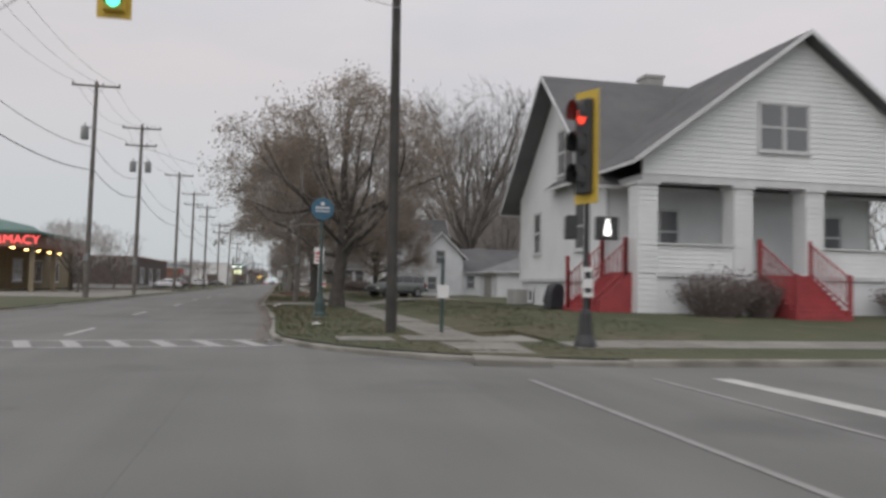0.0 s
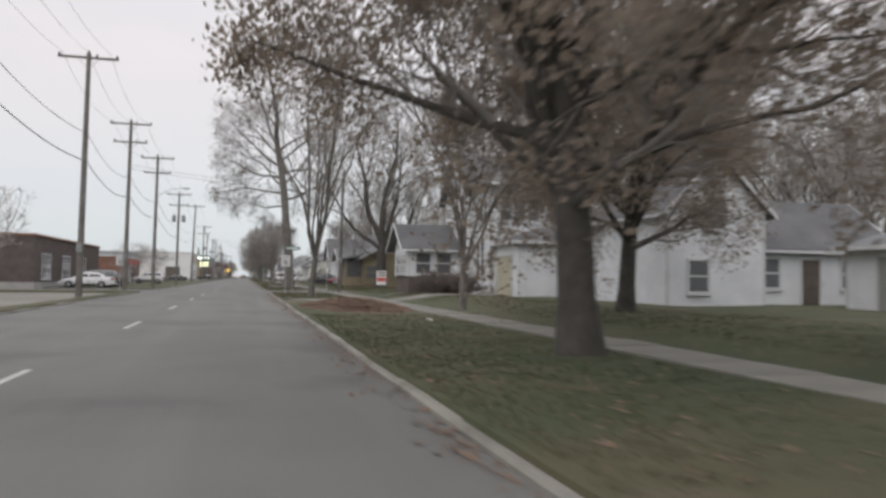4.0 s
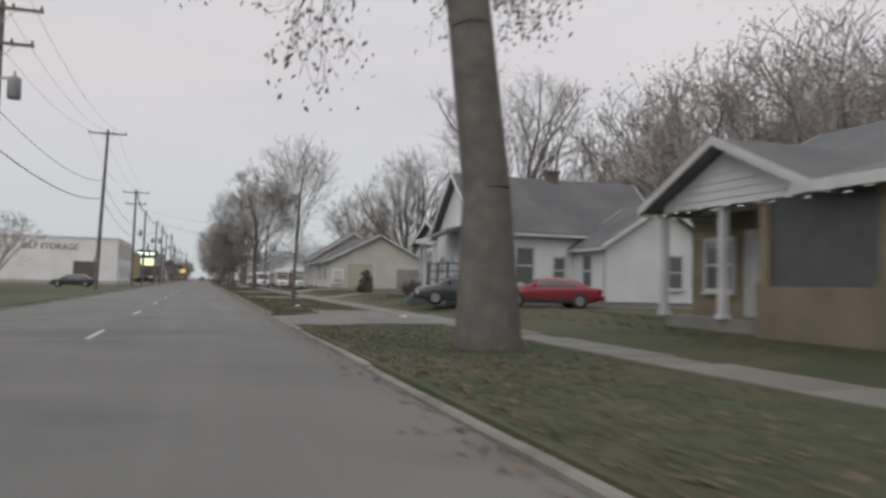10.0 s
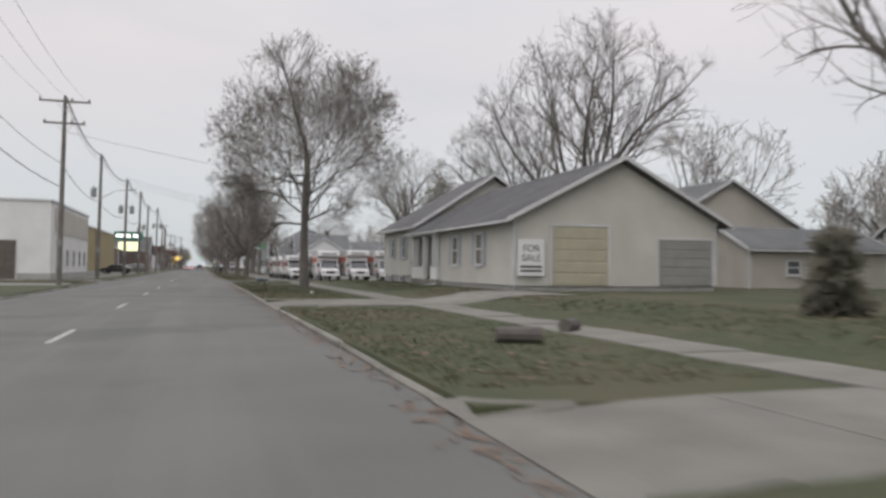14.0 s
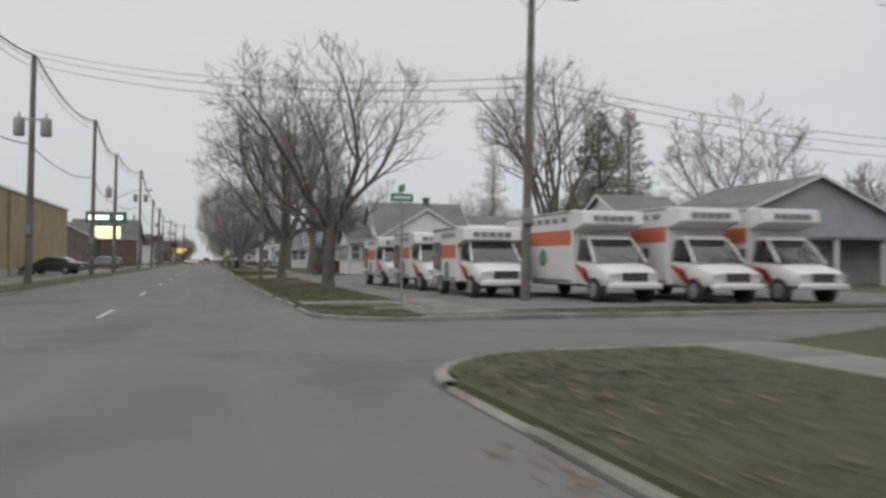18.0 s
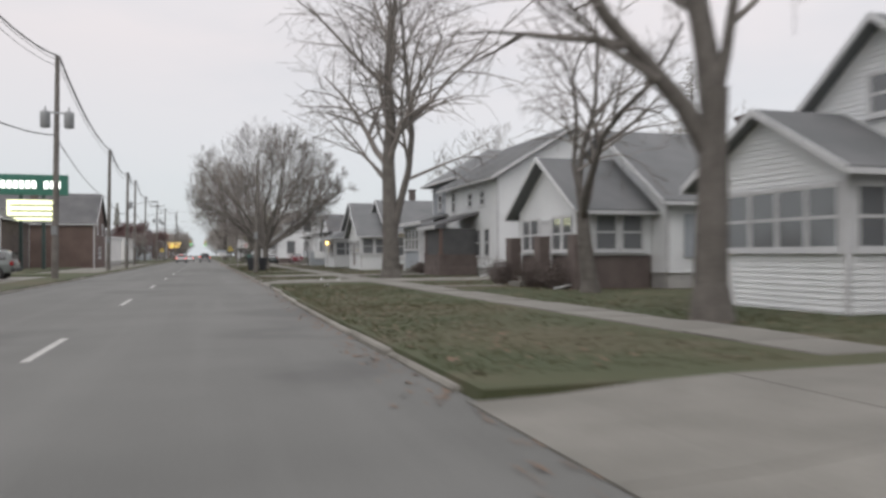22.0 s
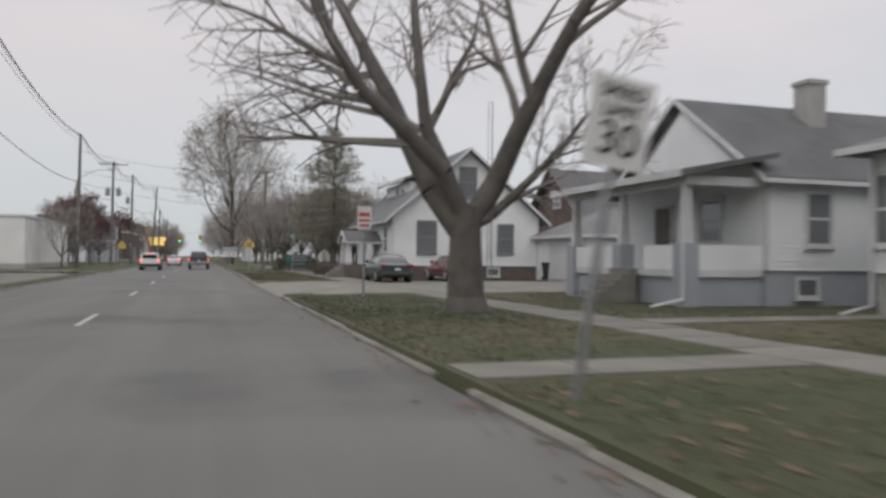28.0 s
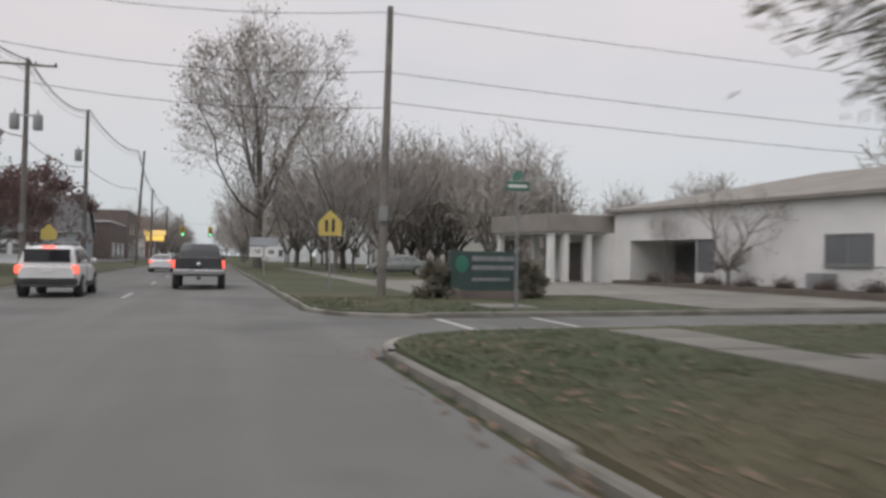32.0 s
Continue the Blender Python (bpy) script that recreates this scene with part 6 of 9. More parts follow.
part("porch_ceiling", boxes((13.14, 15.4, 216.25, 221.5, 3.5, 3.58)), TRIM, h)
# taller wing: gabled towards the porch, hipped at its far end
B = block(h, 13.6, 23.6, 222.3, 231.9, 0.5, 4.35, CREAM, None, None, None, 0.5, SHINGLE, base=0.95)
bm = bmesh.new()
x0, x1, xm, ya, yb, ye, ze, zp = 13.05, 24.15, 18.6, 221.75, 228.2, 232.45, 4.15, 7.75
top = [bm.verts.new(c) for c in ((x0, ya, ze), (xm, ya, zp), (x1, ya, ze), (x1, ye, ze), (x0, ye, ze), (xm, yb, zp))]
low = [bm.verts.new(c) for c in ((x0, ya, ze - 0.16), (xm, ya, zp - 0.18), (x1, ya, ze - 0.16), (x1, ye, ze - 0.16), (x0, ye, ze - 0.16))]
for f in ((0, 1, 5, 4), (1, 2, 3, 5), (4, 5, 3)):
    bm.faces.new([top[k] for k in f])
for p, q in ((0, 1), (1, 2), (2, 3), (3, 4), (4, 0)):
    bm.faces.new((top[p], top[q], low[q], low[p]))
part("roof", bm, SHINGLE, h)
for xa, xb in ((x0, xm), (x1, xm)):
    bm = bmesh.new()
    prism(bm, [(xa, ya, ze - 0.2), (xb, ya, zp - 0.2), (xb, ya, zp + 0.02), (xa, ya, ze + 0.02)], (0, -0.05, 0))
    part("fascia", bm, TRIM, h)
part("fascia", boxes((x0 - 0.07, x0, ya, ye, ze - 0.18, ze - 0.03)), TRIM, h)
part("fascia", boxes((x0, x1, ye, ye + 0.07, ze - 0.18, ze - 0.03)), TRIM, h)
bm = bmesh.new()
lapped(bm, (13.6, 222.3), (23.6, 222.3), 4.2, 4.35, 0.13, 7.5)
part("gable_wall", bm, CREAM, h)
for u in (226.0, 229.2):
    add_window(h, B, 'W', u, 2.15, 0.8, 1.4)
    for v in (u - 0.66, u + 0.66):
        part("shutter", boxes((13.5, 13.56, v - 0.19, v + 0.19, 2.1, 3.6)), GREYBLUE, h)
for u in (226.6, 230.0):
    add_window(h, B, 'W', u, 0.45, 0.7, 0.4, "fixed")
part("meter_box", boxes((13.44, 13.58, 223.3, 223.6, 1.3, 1.9)), GREYCAN, h)
spout(h, 13.05, 216.3, 3.4, 0.35)
spout(h, 13.2, 231.9, 4.0, 0.35)

# sheds and houses in the next street
h = house("grey-roofed beige house and lean-to behind the lots")
B = block(h, 27.0, 38.0, 216.0, 223.0, 0.5, 4.2, TAN, 'gable', 'y', 7.2, 0.4, SHINGLE_G)
add_window(h, B, 'S', 30.5, 1.5, 0.8, 1.2)
add_window(h, B, 'S', 34.5, 1.5, 0.8, 1.2)
B = block(h, 30.0, 40.0, 211.0, 216.0, 0.5, 2.8, TAN, 'gable', 'x', 4.0, 0.35, SHINGLE_G)
add_window(h, B, 'S', 33.0, 1.3, 0.9, 0.8)
add_door(h, B, 'S', 36.0, 0.45, 1.0, 2.0, DOORD)
h = house("white house with a dark roof on the back street")
B = block(h, 42.0, 51.0, 205.0, 213.0, 0.5, 4.0, WHITE_OLD, 'gable', 'x', 7.0, 0.4, SHINGLE)
for u in (44.0, 48.5):
    add_window(h, B, 'S', u, 1.3, 0.9, 1.5)
chimney(h, 45.0, 209, 6.5, 8.2, 0.6)

# pale grey house beyond the rental lot
h = house("pale grey house with arched vent and small porch")
B = block(h, 27.5, 41.0, 267.0, 276.0, 0.1, 3.6, GREYBLUE, 'gable', 'y', 6.4, 0.4, SHINGLE_G)
for u in (29.0, 31.4):
    add_window(h, B, 'S', u, 1.1, 0.7, 1.4)
add_window(h, B, 'W', 270.0, 1.1, 0.8, 1.4)
part("porch_roof", boxes((33.5, 41, 264.8, 267.0, 2.7, 2.85)), SHINGLE_G, h)
for x in (33.7, 37.0, 40.8):
    post(h, x, 265.0, 0.1, 2.7, 0.2)
B = block(h, 24.5, 29.0, 271.0, 279.0, 0.1, 3.4, WHITE_OLD, 'gable', 'x', 5.6, 0.4, SHINGLE_G)
add_window(h, B, 'W', 274.6, 1.1, 0.8, 1.4)

# white house by the alley
h = house("white house with grey roof and a glazed front porch")
B = block(h, 14.7, 23.0, 297.0, 305.0, 0.1, 3.5, WHITE, 'gable', 'x', 6.7, 0.4, SHINGLE_G, base=0.6)
B2 = block(h, 14.7, 22.9, 296.6, 297.1, 0.1, 3.5, WHITE, 'gable', 'y', 5.9, 0.35, SHINGLE_G, base=0.6)
roofing(h, 'gable', 'y', 14.7, 22.9, 297.0, 300.6, 3.5, 5.9, 0.35, SHINGLE_G)
add_window(h, B, 'W', 298.2, 1.25, 0.75, 1.7)
add_window(h, B, 'W', 301.0, 4.6, 0.7, 0.9)
add_window(h, B2, 'S', 22.0, 1.9, 0.75, 1.1)
add_window(h, B2, 'S', 17.8, 0.2, 0.7, 0.35, "fixed")
B3 = block(h, 12.4, 14.7, 299.8, 304.6, 0.1, 3.2, WHITE, 'gable', 'x', 4.6, 0.35, SHINGLE_G)
for u in (300.4, 301.3, 302.2, 303.1, 304.0):
    add_window(h, B3, 'W', u, 1.5, 0.85, 1.3, "single")
for u in (13.0, 14.0):
    add_window(h, B3, 'S', u, 1.5, 0.8, 1.3, "single")
B4 = block(h, 22.9, 29.5, 297.4, 303.0, 0.1, 3.1, WHITE, 'gable', 'x', 5.6, 0.35, SHINGLE_G)
add_window(h, B4, 'S', 24.6, 1.3, 0.9, 0.9)
chimney(h, 20.0, 301, 5.8, 7.4, 0.5, BRICK_DARK)
spout(h, 14.6, 296.5, 3.4, 0.1)
for k in range(3):
    shrub(80 + k, 23.6 + k * 1.6, 295.8, 1.5, 0.8, "low clipped hedge shrub")

# bungalow with dark brick porch
h = house("white bungalow with a dark brick porch and shutters")
B = block(h, 16.0, 26.0, 311.6, 320.2, 0.1, 3.5, WHITE, 'gable', 'x', 6.4, 0.5, SHINGLE_G, base=0.7)
for u in (17.6, 20.6):
    add_window(h, B, 'S', u, 1.3, 0.9, 1.5)
    for v in (u - 0.72, u + 0.72):
        part("shutter", boxes((v - 0.2, v + 0.2, 311.5, 311.56, 1.25, 2.85)), GREYBLUE, h)
B2 = block(h, 13.0, 16.0, 312.6, 318.2, 0.1, 3.2, WHITE, 'gable', 'x', 5.1, 0.5, SHINGLE_G, base=1.35, base_mat=BRICK_DARK)
for u in (313.6, 314.5, 316.6, 317.4):
    add_window(h, B2, 'W', u, 1.55, 0.75, 1.25, "single")
for u in (14.0, 15.1):
    add_window(h, B2, 'S', u, 1.55, 0.85, 1.3, "single")
for y in (312.4, 315.4, 318.4):
    part("brick_pier", boxes((12.5, 13.0, y - 0.3, y + 0.3, 0.05, 2.1)), BRICK_DARK, h)
add_door(h, B2, 'W', 315.5, 0.6, 0.9, 2.05, DOORW)
steps(h, 11.6, 12.9, 315.0, 316.2, 0.12, 0.7, '-x')
spout(h, 12.9, 312.5, 3.0, 0.1)
chimney(h, 22.5, 315.4, 6.0, 7.4, 0.6)
for k in range(3):
    shrub(90 + k, 12.2, 312.9 + k * 1.9 + (1.6 if k == 2 else 0), 1.3, 1.1, "small bare shrub by the porch")

# two-storey house
h = house("tall two-storey white house with grey roof and dark porch")
B = block(h, 15.9, 25.5, 328.4, 338.2, 0.1, 6.0, WHITE, 'gable', 'y', 8.9, 0.55, SHINGLE_G, base=0.6)
for u, z in ((18.6, 4.2), (18.6, 1.4), (23.0, 4.2), (23.0, 1.4)):
    add_window(h, B, 'S', u, z, 0.95, 1.6)
for u, z, hh in ((330.0, 1.3, 1.6), (331.6, 1.3, 1.6), (330.8, 4.4, 0.8), (333.0, 4.4, 0.8), (336.4, 4.2, 1.4)):
    add_window(h, B, 'W', u, z, 0.75, hh)
part("porch_floor", boxes((13.4, 15.9, 331.8, 335.0, 0.1, 0.7)), BRICK_DARK, h)
for r in ((13.4, 13.65, 331.8, 335.0, 0.7, 1.4), (13.65, 15.9, 331.8, 332.05, 0.7, 1.4)):
    part("porch_wall", boxes(r), BRICK_DARK, h)
# the porch is open: these dark sheets paint the shade of its interior
for r in ((13.5, 13.54, 332.0, 334.9, 1.4, 3.0), (13.7, 15.9, 331.9, 331.94, 1.4, 3.0)):
    part("screen", boxes(r), SCREEN_SHADE, h)
roofing(h, 'shed', None, 13.4, 15.95, 331.8, 335.0, 3.0, 3.9, 0.35, SHINGLE)
for y in (331.9, 334.9):
    post(h, 13.55, y, 1.4, 3.0, 0.2, BROWN)
spout(h, 15.85, 328.3, 5.8, 0.1)

# house with blue-grey glazed porch
h = house("two-storey house with a long glazed front porch")
B = block(h, 17.2, 27.0, 338.9, 345.7, 0.1, 6.7, GREYBLUE, 'hip', None, 9.3, 0.8, SHINGLE_G, base=0.6)
for u, ww in ((340.6, 0.95), (343.7, 0.95)):
    add_window(h, B, 'W', u, 4.8, ww, 1.15)
B2 = block(h, 14.8, 17.2, 338.5, 345.4, 0.1, 3.55, GREYBLUE, 'shed', None, 4.4, 0.9, SHINGLE_G)
for k in range(4):
    add_window(h, B2, 'W', 341.75 + k * 1.0, 1.78, 0.86, 1.5, "single")
part("window_rail", boxes((14.70, 14.79, 341.15, 345.35, 2.48, 2.56)), TRIM, h, "white rail across the porch windows")
for k in range(2):
    add_window(h, B2, 'N', 15.5 + k * 1.0, 1.78, 0.85, 1.5, "single")
part("door_surround", boxes((14.66, 14.78, 338.75, 341.0, 0.75, 3.3)), TRIM, h, "white painted door surround")
add_door(h, (14.66, 17.2, 338.5, 345.4), 'W', 339.85, 0.8, 0.85, 2.1, DOORW)
for y in (338.6, 345.3):
    part("corner_post", boxes((14.66, 14.8, y - 0.13, y + 0.13, 0.15, 3.5)), TRIM, h)
steps(h, 13.2, 14.65, 339.2, 340.6, 0.1, 0.8, '-x')
shrub(100, 14.0, 338.2, 0.9, 0.7, "low shrub beside the steps")

# white bungalow with gabled porch
h = house("white bungalow with a gabled glazed porch and lit wall lamps")
B = block(h, 15.0, 25.0, 351.4, 359.4, 0.1, 3.5, WHITE, 'gable', 'x', 6.2, 0.45, SHINGLE_G, base=0.6, base_mat=BRICK_DARK)
add_window(h, B, 'S', 16.1, 1.3, 0.8, 1.6)
add_window(h, B, 'W', 355.4, 4.3, 0.6, 0.7)
B2 = block(h, 12.6, 15.0, 352.0, 357.4, 0.1, 3.2, WHITE, 'gable', 'x', 5.0, 0.45, SHINGLE_G)
for u in (352.8, 353.6, 356.0, 356.8):
    add_window(h, B2, 'W', u, 1.6, 0.7, 1.0, "single")
add_door(h, B2, 'W', 354.8, 0.5, 0.85, 2.0, DOORD)
for u in (13.2, 14.3):
    add_window(h, B2, 'S', u, 1.5, 0.9, 1.3)
for x in (17.4, 18.2):
    lamp = thing("wall_lamp", "lit warm wall lamp on white siding", "lamp", (x - 0.5, 351.3, 2.98), group="wall lamps")
    part("bracket", boxes((-0.05, 0.05, -0.12, 0.03, -0.05, 0.05)), BLACKM, lamp)
    part("bulb", lathe(((0.02, -0.09), (0.11, -0.05), (0.13, 0.0), (0.08, 0.07), (0.02, 0.11)), 10, (0, -0.2)), LAMP_W, lamp)

# next three small houses
h = house("white gabled house with porch light and wide front window")
B = block(h, 14.7, 24.0, 362.6, 372.0, 0.1, 3.9, WHITE, 'gable', 'x', 6.7, 0.45, SHINGLE_G, base=0.6, base_mat=BRICK_DARK)
add_window(h, B, 'S', 17.0, 1.3, 0.9, 1.5)
add_window(h, B, 'W', 367.3, 4.5, 0.7, 0.9)
chimney(h, 21.2, 367.3, 6.2, 8.4, 0.6, BRICK_DARK)
B2 = block(h, 12.6, 14.7, 366.0, 372.4, 0.1, 3.0, WHITE, 'hip', None, 3.8, 0.4, SHINGLE_G)
for u in (367.2, 368.7):
    add_window(h, B2, 'W', u, 1.4, 1.3, 1.2, "fixed")
for u in (13.2, 14.2):
    add_window(h, B2, 'S', u, 1.4, 0.9, 1.3)
add_door(h, B2, 'W', 370.6, 0.4, 0.9, 2.0, DOORW)
lamp = thing("wall_lamp", "lit porch lamp under the eave", "lamp", (12.4, 369.8, 2.7), group="wall lamps")
part("bracket", boxes((-0.02, 0.2, -0.05, 0.05, -0.05, 0.05)), BLACKM, lamp)
part("bulb", lathe(((0.02, -0.10), (0.09, -0.05), (0.09, 0.02), (0.04, 0.08)), 10), LAMP_W, lamp)
h = house("low white house with steps and a row of porch windows")
B = block(h, 15.7, 25.5, 374.2, 381.4, 0.1, 4.1, WHITE, 'hip', None, 5.6, 0.6, SHINGLE_G, base=1.15)
for u in (375.2, 376.2, 379.2, 380.1, 380.9):
    add_window(h, B, 'W', u, 1.85, 0.85, 1.7, "single")
add_door(h, B, 'W', 378.0, 1.15, 0.9, 2.1, DOORD)
steps(h, 13.6, 15.5, 377.2, 379.0, 0.1, 1.15, '-x')
for u in (17.5, 21.0):
    add_window(h, B, 'S', u, 1.85, 0.9, 1.6)
spout(h, 15.4, 374.6, 3.9, 0.1)
spout(h, 15.5, 381.3, 3.9, 0.1)
for k in (0, 1):
    lamp = thing("wall_lamp", "lit porch lamp under the eave", "lamp", (15.45, 376.9 + k * 0.45, 4.0), group="wall lamps")
    part("bracket", boxes((-0.02, 0.15, -0.05, 0.05, -0.05, 0.05)), BLACKM, lamp)
    part("bulb", lathe(((0.02, -0.10), (0.08, -0.05), (0.08, 0.02), (0.04, 0.08)), 10), LAMP_W, lamp)
h = house("white cottage with a columned porch and chimney")
B = block(h, 15.2, 26.0, 384.6, 392.4, 0.1, 3.9, WHITE, 'gable', 'x', 6.6, 0.4, SHINGLE, base=1.15, base_mat=GREYBLUE)
for u in (17.0, 21.5):
    add_window(h, B, 'S', u, 1.9, 0.85, 1.5)
for u in (16.6, 19.6):
    add_window(h, B, 'S', u, 0.4, 0.7, 0.5, "fixed")
chimney(h, 19.5, 387.6, 5.4, 7.5, 0.7, BLOCK)
part("porch_floor", boxes((12.6, 15.2, 384.7, 391.6, 0.95, 1.15)), TRIM, h)
part("porch_base", boxes((12.7, 15.2, 384.8, 391.5, 0.05, 0.95)), GREYBLUE, h)
for xa, ya, xb, yb in ((12.6, 384.7, 12.75, 386.8), (12.6, 388.4, 12.75, 391.6), (12.75, 384.7, 15.2, 384.85)):
    part("porch_parapet", boxes((xa, xb, ya, yb, 1.15, 1.85)), WHITE, h)
for y in (384.9, 388.2, 391.4):
    part("brick_pier", boxes((12.5, 13.0, y - 0.25, y + 0.25, 0.05, 1.9)), GREYBLUE, h)
    post(h, 12.75, y, 1.9, 3.55, 0.2, TRIM, 0.1)
add_window(h, B, 'W', 387.0, 2.0, 1.0, 1.3)
add_door(h, B, 'W', 389.6, 1.15, 0.9, 2.05, DOORD)
for r in ((12.5, 12.9, 384.6, 391.7, 3.5, 3.75), (12.9, 15.2, 384.6, 384.9, 3.5, 3.75)):
    part("porch_beam", boxes(r), TRIM, h)
roofing(h, 'shed', None, 12.5, 15.3, 384.6, 391.7, 3.7, 4.3, 0.4, SHINGLE)
bm = bmesh.new()
prism(bm, [(14.9, 385.4, 4.2), (14.9, 391.0, 4.2), (14.9, 388.2, 6.3)], (0.15, 0, 0))
part("gable_wall", bm, WHITE, h)
spout(h, 12.45, 384.6, 3.5, 0.1)
steps(h, 11.0, 12.5, 387.0, 388.2, 0.1, 1.15, '-x')

# garage and brown house behind the lot
g = thing("garage", "white double garage with a low grey hip roof", "garage")
B = block(g, 20.2, 31.0, 404.8, 411.0, 0.1, 2.7, WHITE, 'hip', None, 4.4, 0.45, SHINGLE_G)
add_door(g, B, 'W', 407.6, 0.15, 3.0, 2.15, DOORW, 4, "garage_door")
for u in (23.4, 25.1):
    add_window(g, B, 'S', u, 1.0, 1.0, 1.1, "screen")
h = house("dark brown gabled house behind the garage")
B = block(h, 26.0, 38.0, 416.0, 425.0, 0.1, 4.6, BROWN, 'gable', 'x', 8.2, 0.6, SHINGLE, trim=BROWN)
add_window(h, B, 'W', 420.0, 5.4, 1.2, 0.9)
add_window(h, B, 'S', 30.0, 1.4, 1.0, 1.4)
chimney(h, 31.5, 420.5, 7.6, 9.6, 0.8, BRICK_DARK)

# white gabled house by the lot
h = house("white gabled house with dormer, chimney and small columned entry")
B = block(h, 10.8, 20.2, 411.0, 421.5, 0.1, 4.0, WHITE, 'gable', 'y', 8.0, 0.6, SHINGLE_G, base=0.95, base_mat=BRICK_DARK, course=0.24)
for u, z, w, hh in ((12.9, 1.75, 1.1, 1.85), (15.4, 1.9, 0.9, 1.55), (18.0, 1.75, 0.95, 1.75), (15.5, 5.2, 1.0, 1.75)):
    add_window(h, B, 'S', u, z, w, hh, "sash", DARKTRIM)
for u in (13.4, 17.2):
    add_window(h, B, 'S', u, 0.35, 0.75, 0.45, "fixed")
add_window(h, B, 'W', 412.6, 1.8, 0.8, 1.5)
add_window(h, B, 'W', 418.8, 1.8, 1.0, 1.5)
D = block(h, 12.5, 15.0, 413.6, 419.6, 4.6, 6.3, WHITE, 'shed', None, 7.2, 0.5, SHINGLE_G)
for u in (415.0, 416.4):
    add_window(h, D, 'W', u, 5.2, 0.8, 0.85, "single")
chimney(h, 14.3, 414.6, 6.4, 8.5, 0.46, BRICK_DARK)
part("stoop", boxes((8.5, 10.8, 413.6, 416.4, 0.05, 0.95)), BRICK_DARK, h)
for y in (414.1, 415.95):
    post(h, 8.75, y, 0.95, 2.4, 0.22, TRIM, 0.2)
add_door(h, B, 'W', 415.1, 0.95, 1.0, 2.0, DOORW)
bm = bmesh.new()
roofing(h, 'gable', 'x', 8.7, 10.8, 413.9, 416.1, 2.4, 2.95, 0.22, SHINGLE)
prism(bm, [(8.6, 413.8, 2.4), (8.6, 416.2, 2.4), (8.6, 415.0, 2.92)], (0.1, 0, 0))
part("gable_wall", bm, TRIM, h)
steps(h, 7.4, 8.6, 414.4, 415.9, 0.1, 0.95, '-x')
mast = thing("antenna_mast", "slim lattice aerial mast beside the white house", "mast", (16.75, 411.2, 0.1))
for dx, dy in ((0, -0.35), (0.3, -0.35), (0.15, -0.6)):
    part("leg", tubes(((dx, dy, 0), (dx, dy, 11.0), 0.02, 0.02, 5)), GALV, mast)
for k in range(26):
    part("rung", tubes(((0, -0.35, 0.4 + k * 0.42), (0.3, -0.35, 0.4 + k * 0.42), 0.012, 0.012, 4)), GALV, mast)
for k in range(5):
    shrub(110 + k, 8.4 + (k % 2) * 0.8, 418.0 + k * 1.4, 1.3, 0.9, "low bare shrub beside the house")

# modern white building by the last corner
h = thing("office_building", "low white modern building with a dark recessed entrance", "building")
h.matrix_world = pose(23.4, 449.0, 0, 0, 0, 8.5)
# local frame: the long front faces the street along x = 0
for r in ((0, 0.3, 6.3, 7.7, 0.05, 4.15), (0, 0.3, -14.0, 0.0, 0.05, 4.15), (0, 0.3, 0.0, 6.3, 2.5, 4.15), (0.3, 15.0, -14.0, -13.7, 0.05, 4.15), (0.3, 15.0, 7.4, 7.7, 0.05, 4.15), (14.7, 15.0, -13.7, 7.4, 0.05, 4.15)):
    part("wall", boxes(r), STUCCO, h)
part("recess_back", boxes((3.2, 3.4, 0.0, 6.3, 0.05, 2.5)), SCREEN_SHADE, h, "dark back of the recessed entrance")
part("recess_side", boxes((0.3, 3.2, -0.15, 0.0, 0.05, 2.5)), STUCCO, h)
part("recess_side", boxes((0.3, 3.2, 6.3, 6.45, 0.05, 2.5)), STUCCO, h)
part("recess_ceiling", boxes((0.3, 3.2, 0.0, 6.3, 2.5, 2.6)), STUCCO, h)
bm = bmesh.new()
prism(bm, [(0.05, 1.35, 0.05), (0.25, 1.35, 0.05), (2.6, 3.4, 0.05), (2.4, 3.4, 0.05)], (0, 0, 2.45))
part("screen_wall", bm, STUCCO, h, "white angled wall inside the entrance")
part("sill_wall", boxes((0.02, 0.28, 0.0, 1.35, 0.05, 0.85)), STUCCO, h)
part("window_pane", boxes((0.12, 0.16, 0.05, 1.3, 0.85, 2.45)), PANE, h)
for y in (-9.05, -12.4):
    add_window(h, (0, 0, 0, 0), 'W', y + 1.95, 1.36, 1.95, 1.15, "fixed", DARKTRIM)
part("window_reveal", boxes((-0.05, 0.0, -8.9, -8.2, 1.3, 2.55)), STUCCO, h)
roofing(h, 'hip', None, 0, 15.0, -14.0, 7.7, 4.13, 6.0, 0.35, TAUPE, trim=TAUPE)
part("portico_roof", boxes((-4.3, 0.4, 8.0, 14.5, 2.95, 3.95)), TAUPE, h, "taupe fascia of the portico", bevel=0.03)
part("portico_ceiling", boxes((-4.15, 0.3, 8.15, 14.3, 2.86, 2.95)), TRIM, h)
for x, y in ((-3.85, 8.4), (-2.9, 8.4), (-1.35, 8.4), (-3.85, 14.0), (-1.35, 14.0)):
    post(h, x, y, 0.1, 2.86, 0.32, STUCCO)
part("portico_wall", boxes((-0.35, 0.3, 7.7, 14.3, 0.05, 2.95)), STUCCO, h)
add_door(h, (-0.35, 0, 0, 0), 'W', 11.0, 0.15, 1.4, 2.3, DOORD)
part("vent_box", boxes((-0.9, -0.1, -6.65, -5.8, 0.1, 1.0)), GREYCAN, h, "grey metal unit beside the wall", bevel=0.03)
bed = thing("planting_bed", "dark mulched bed along the white wall", "planting bed", kind="structure")
bm = bmesh.new()
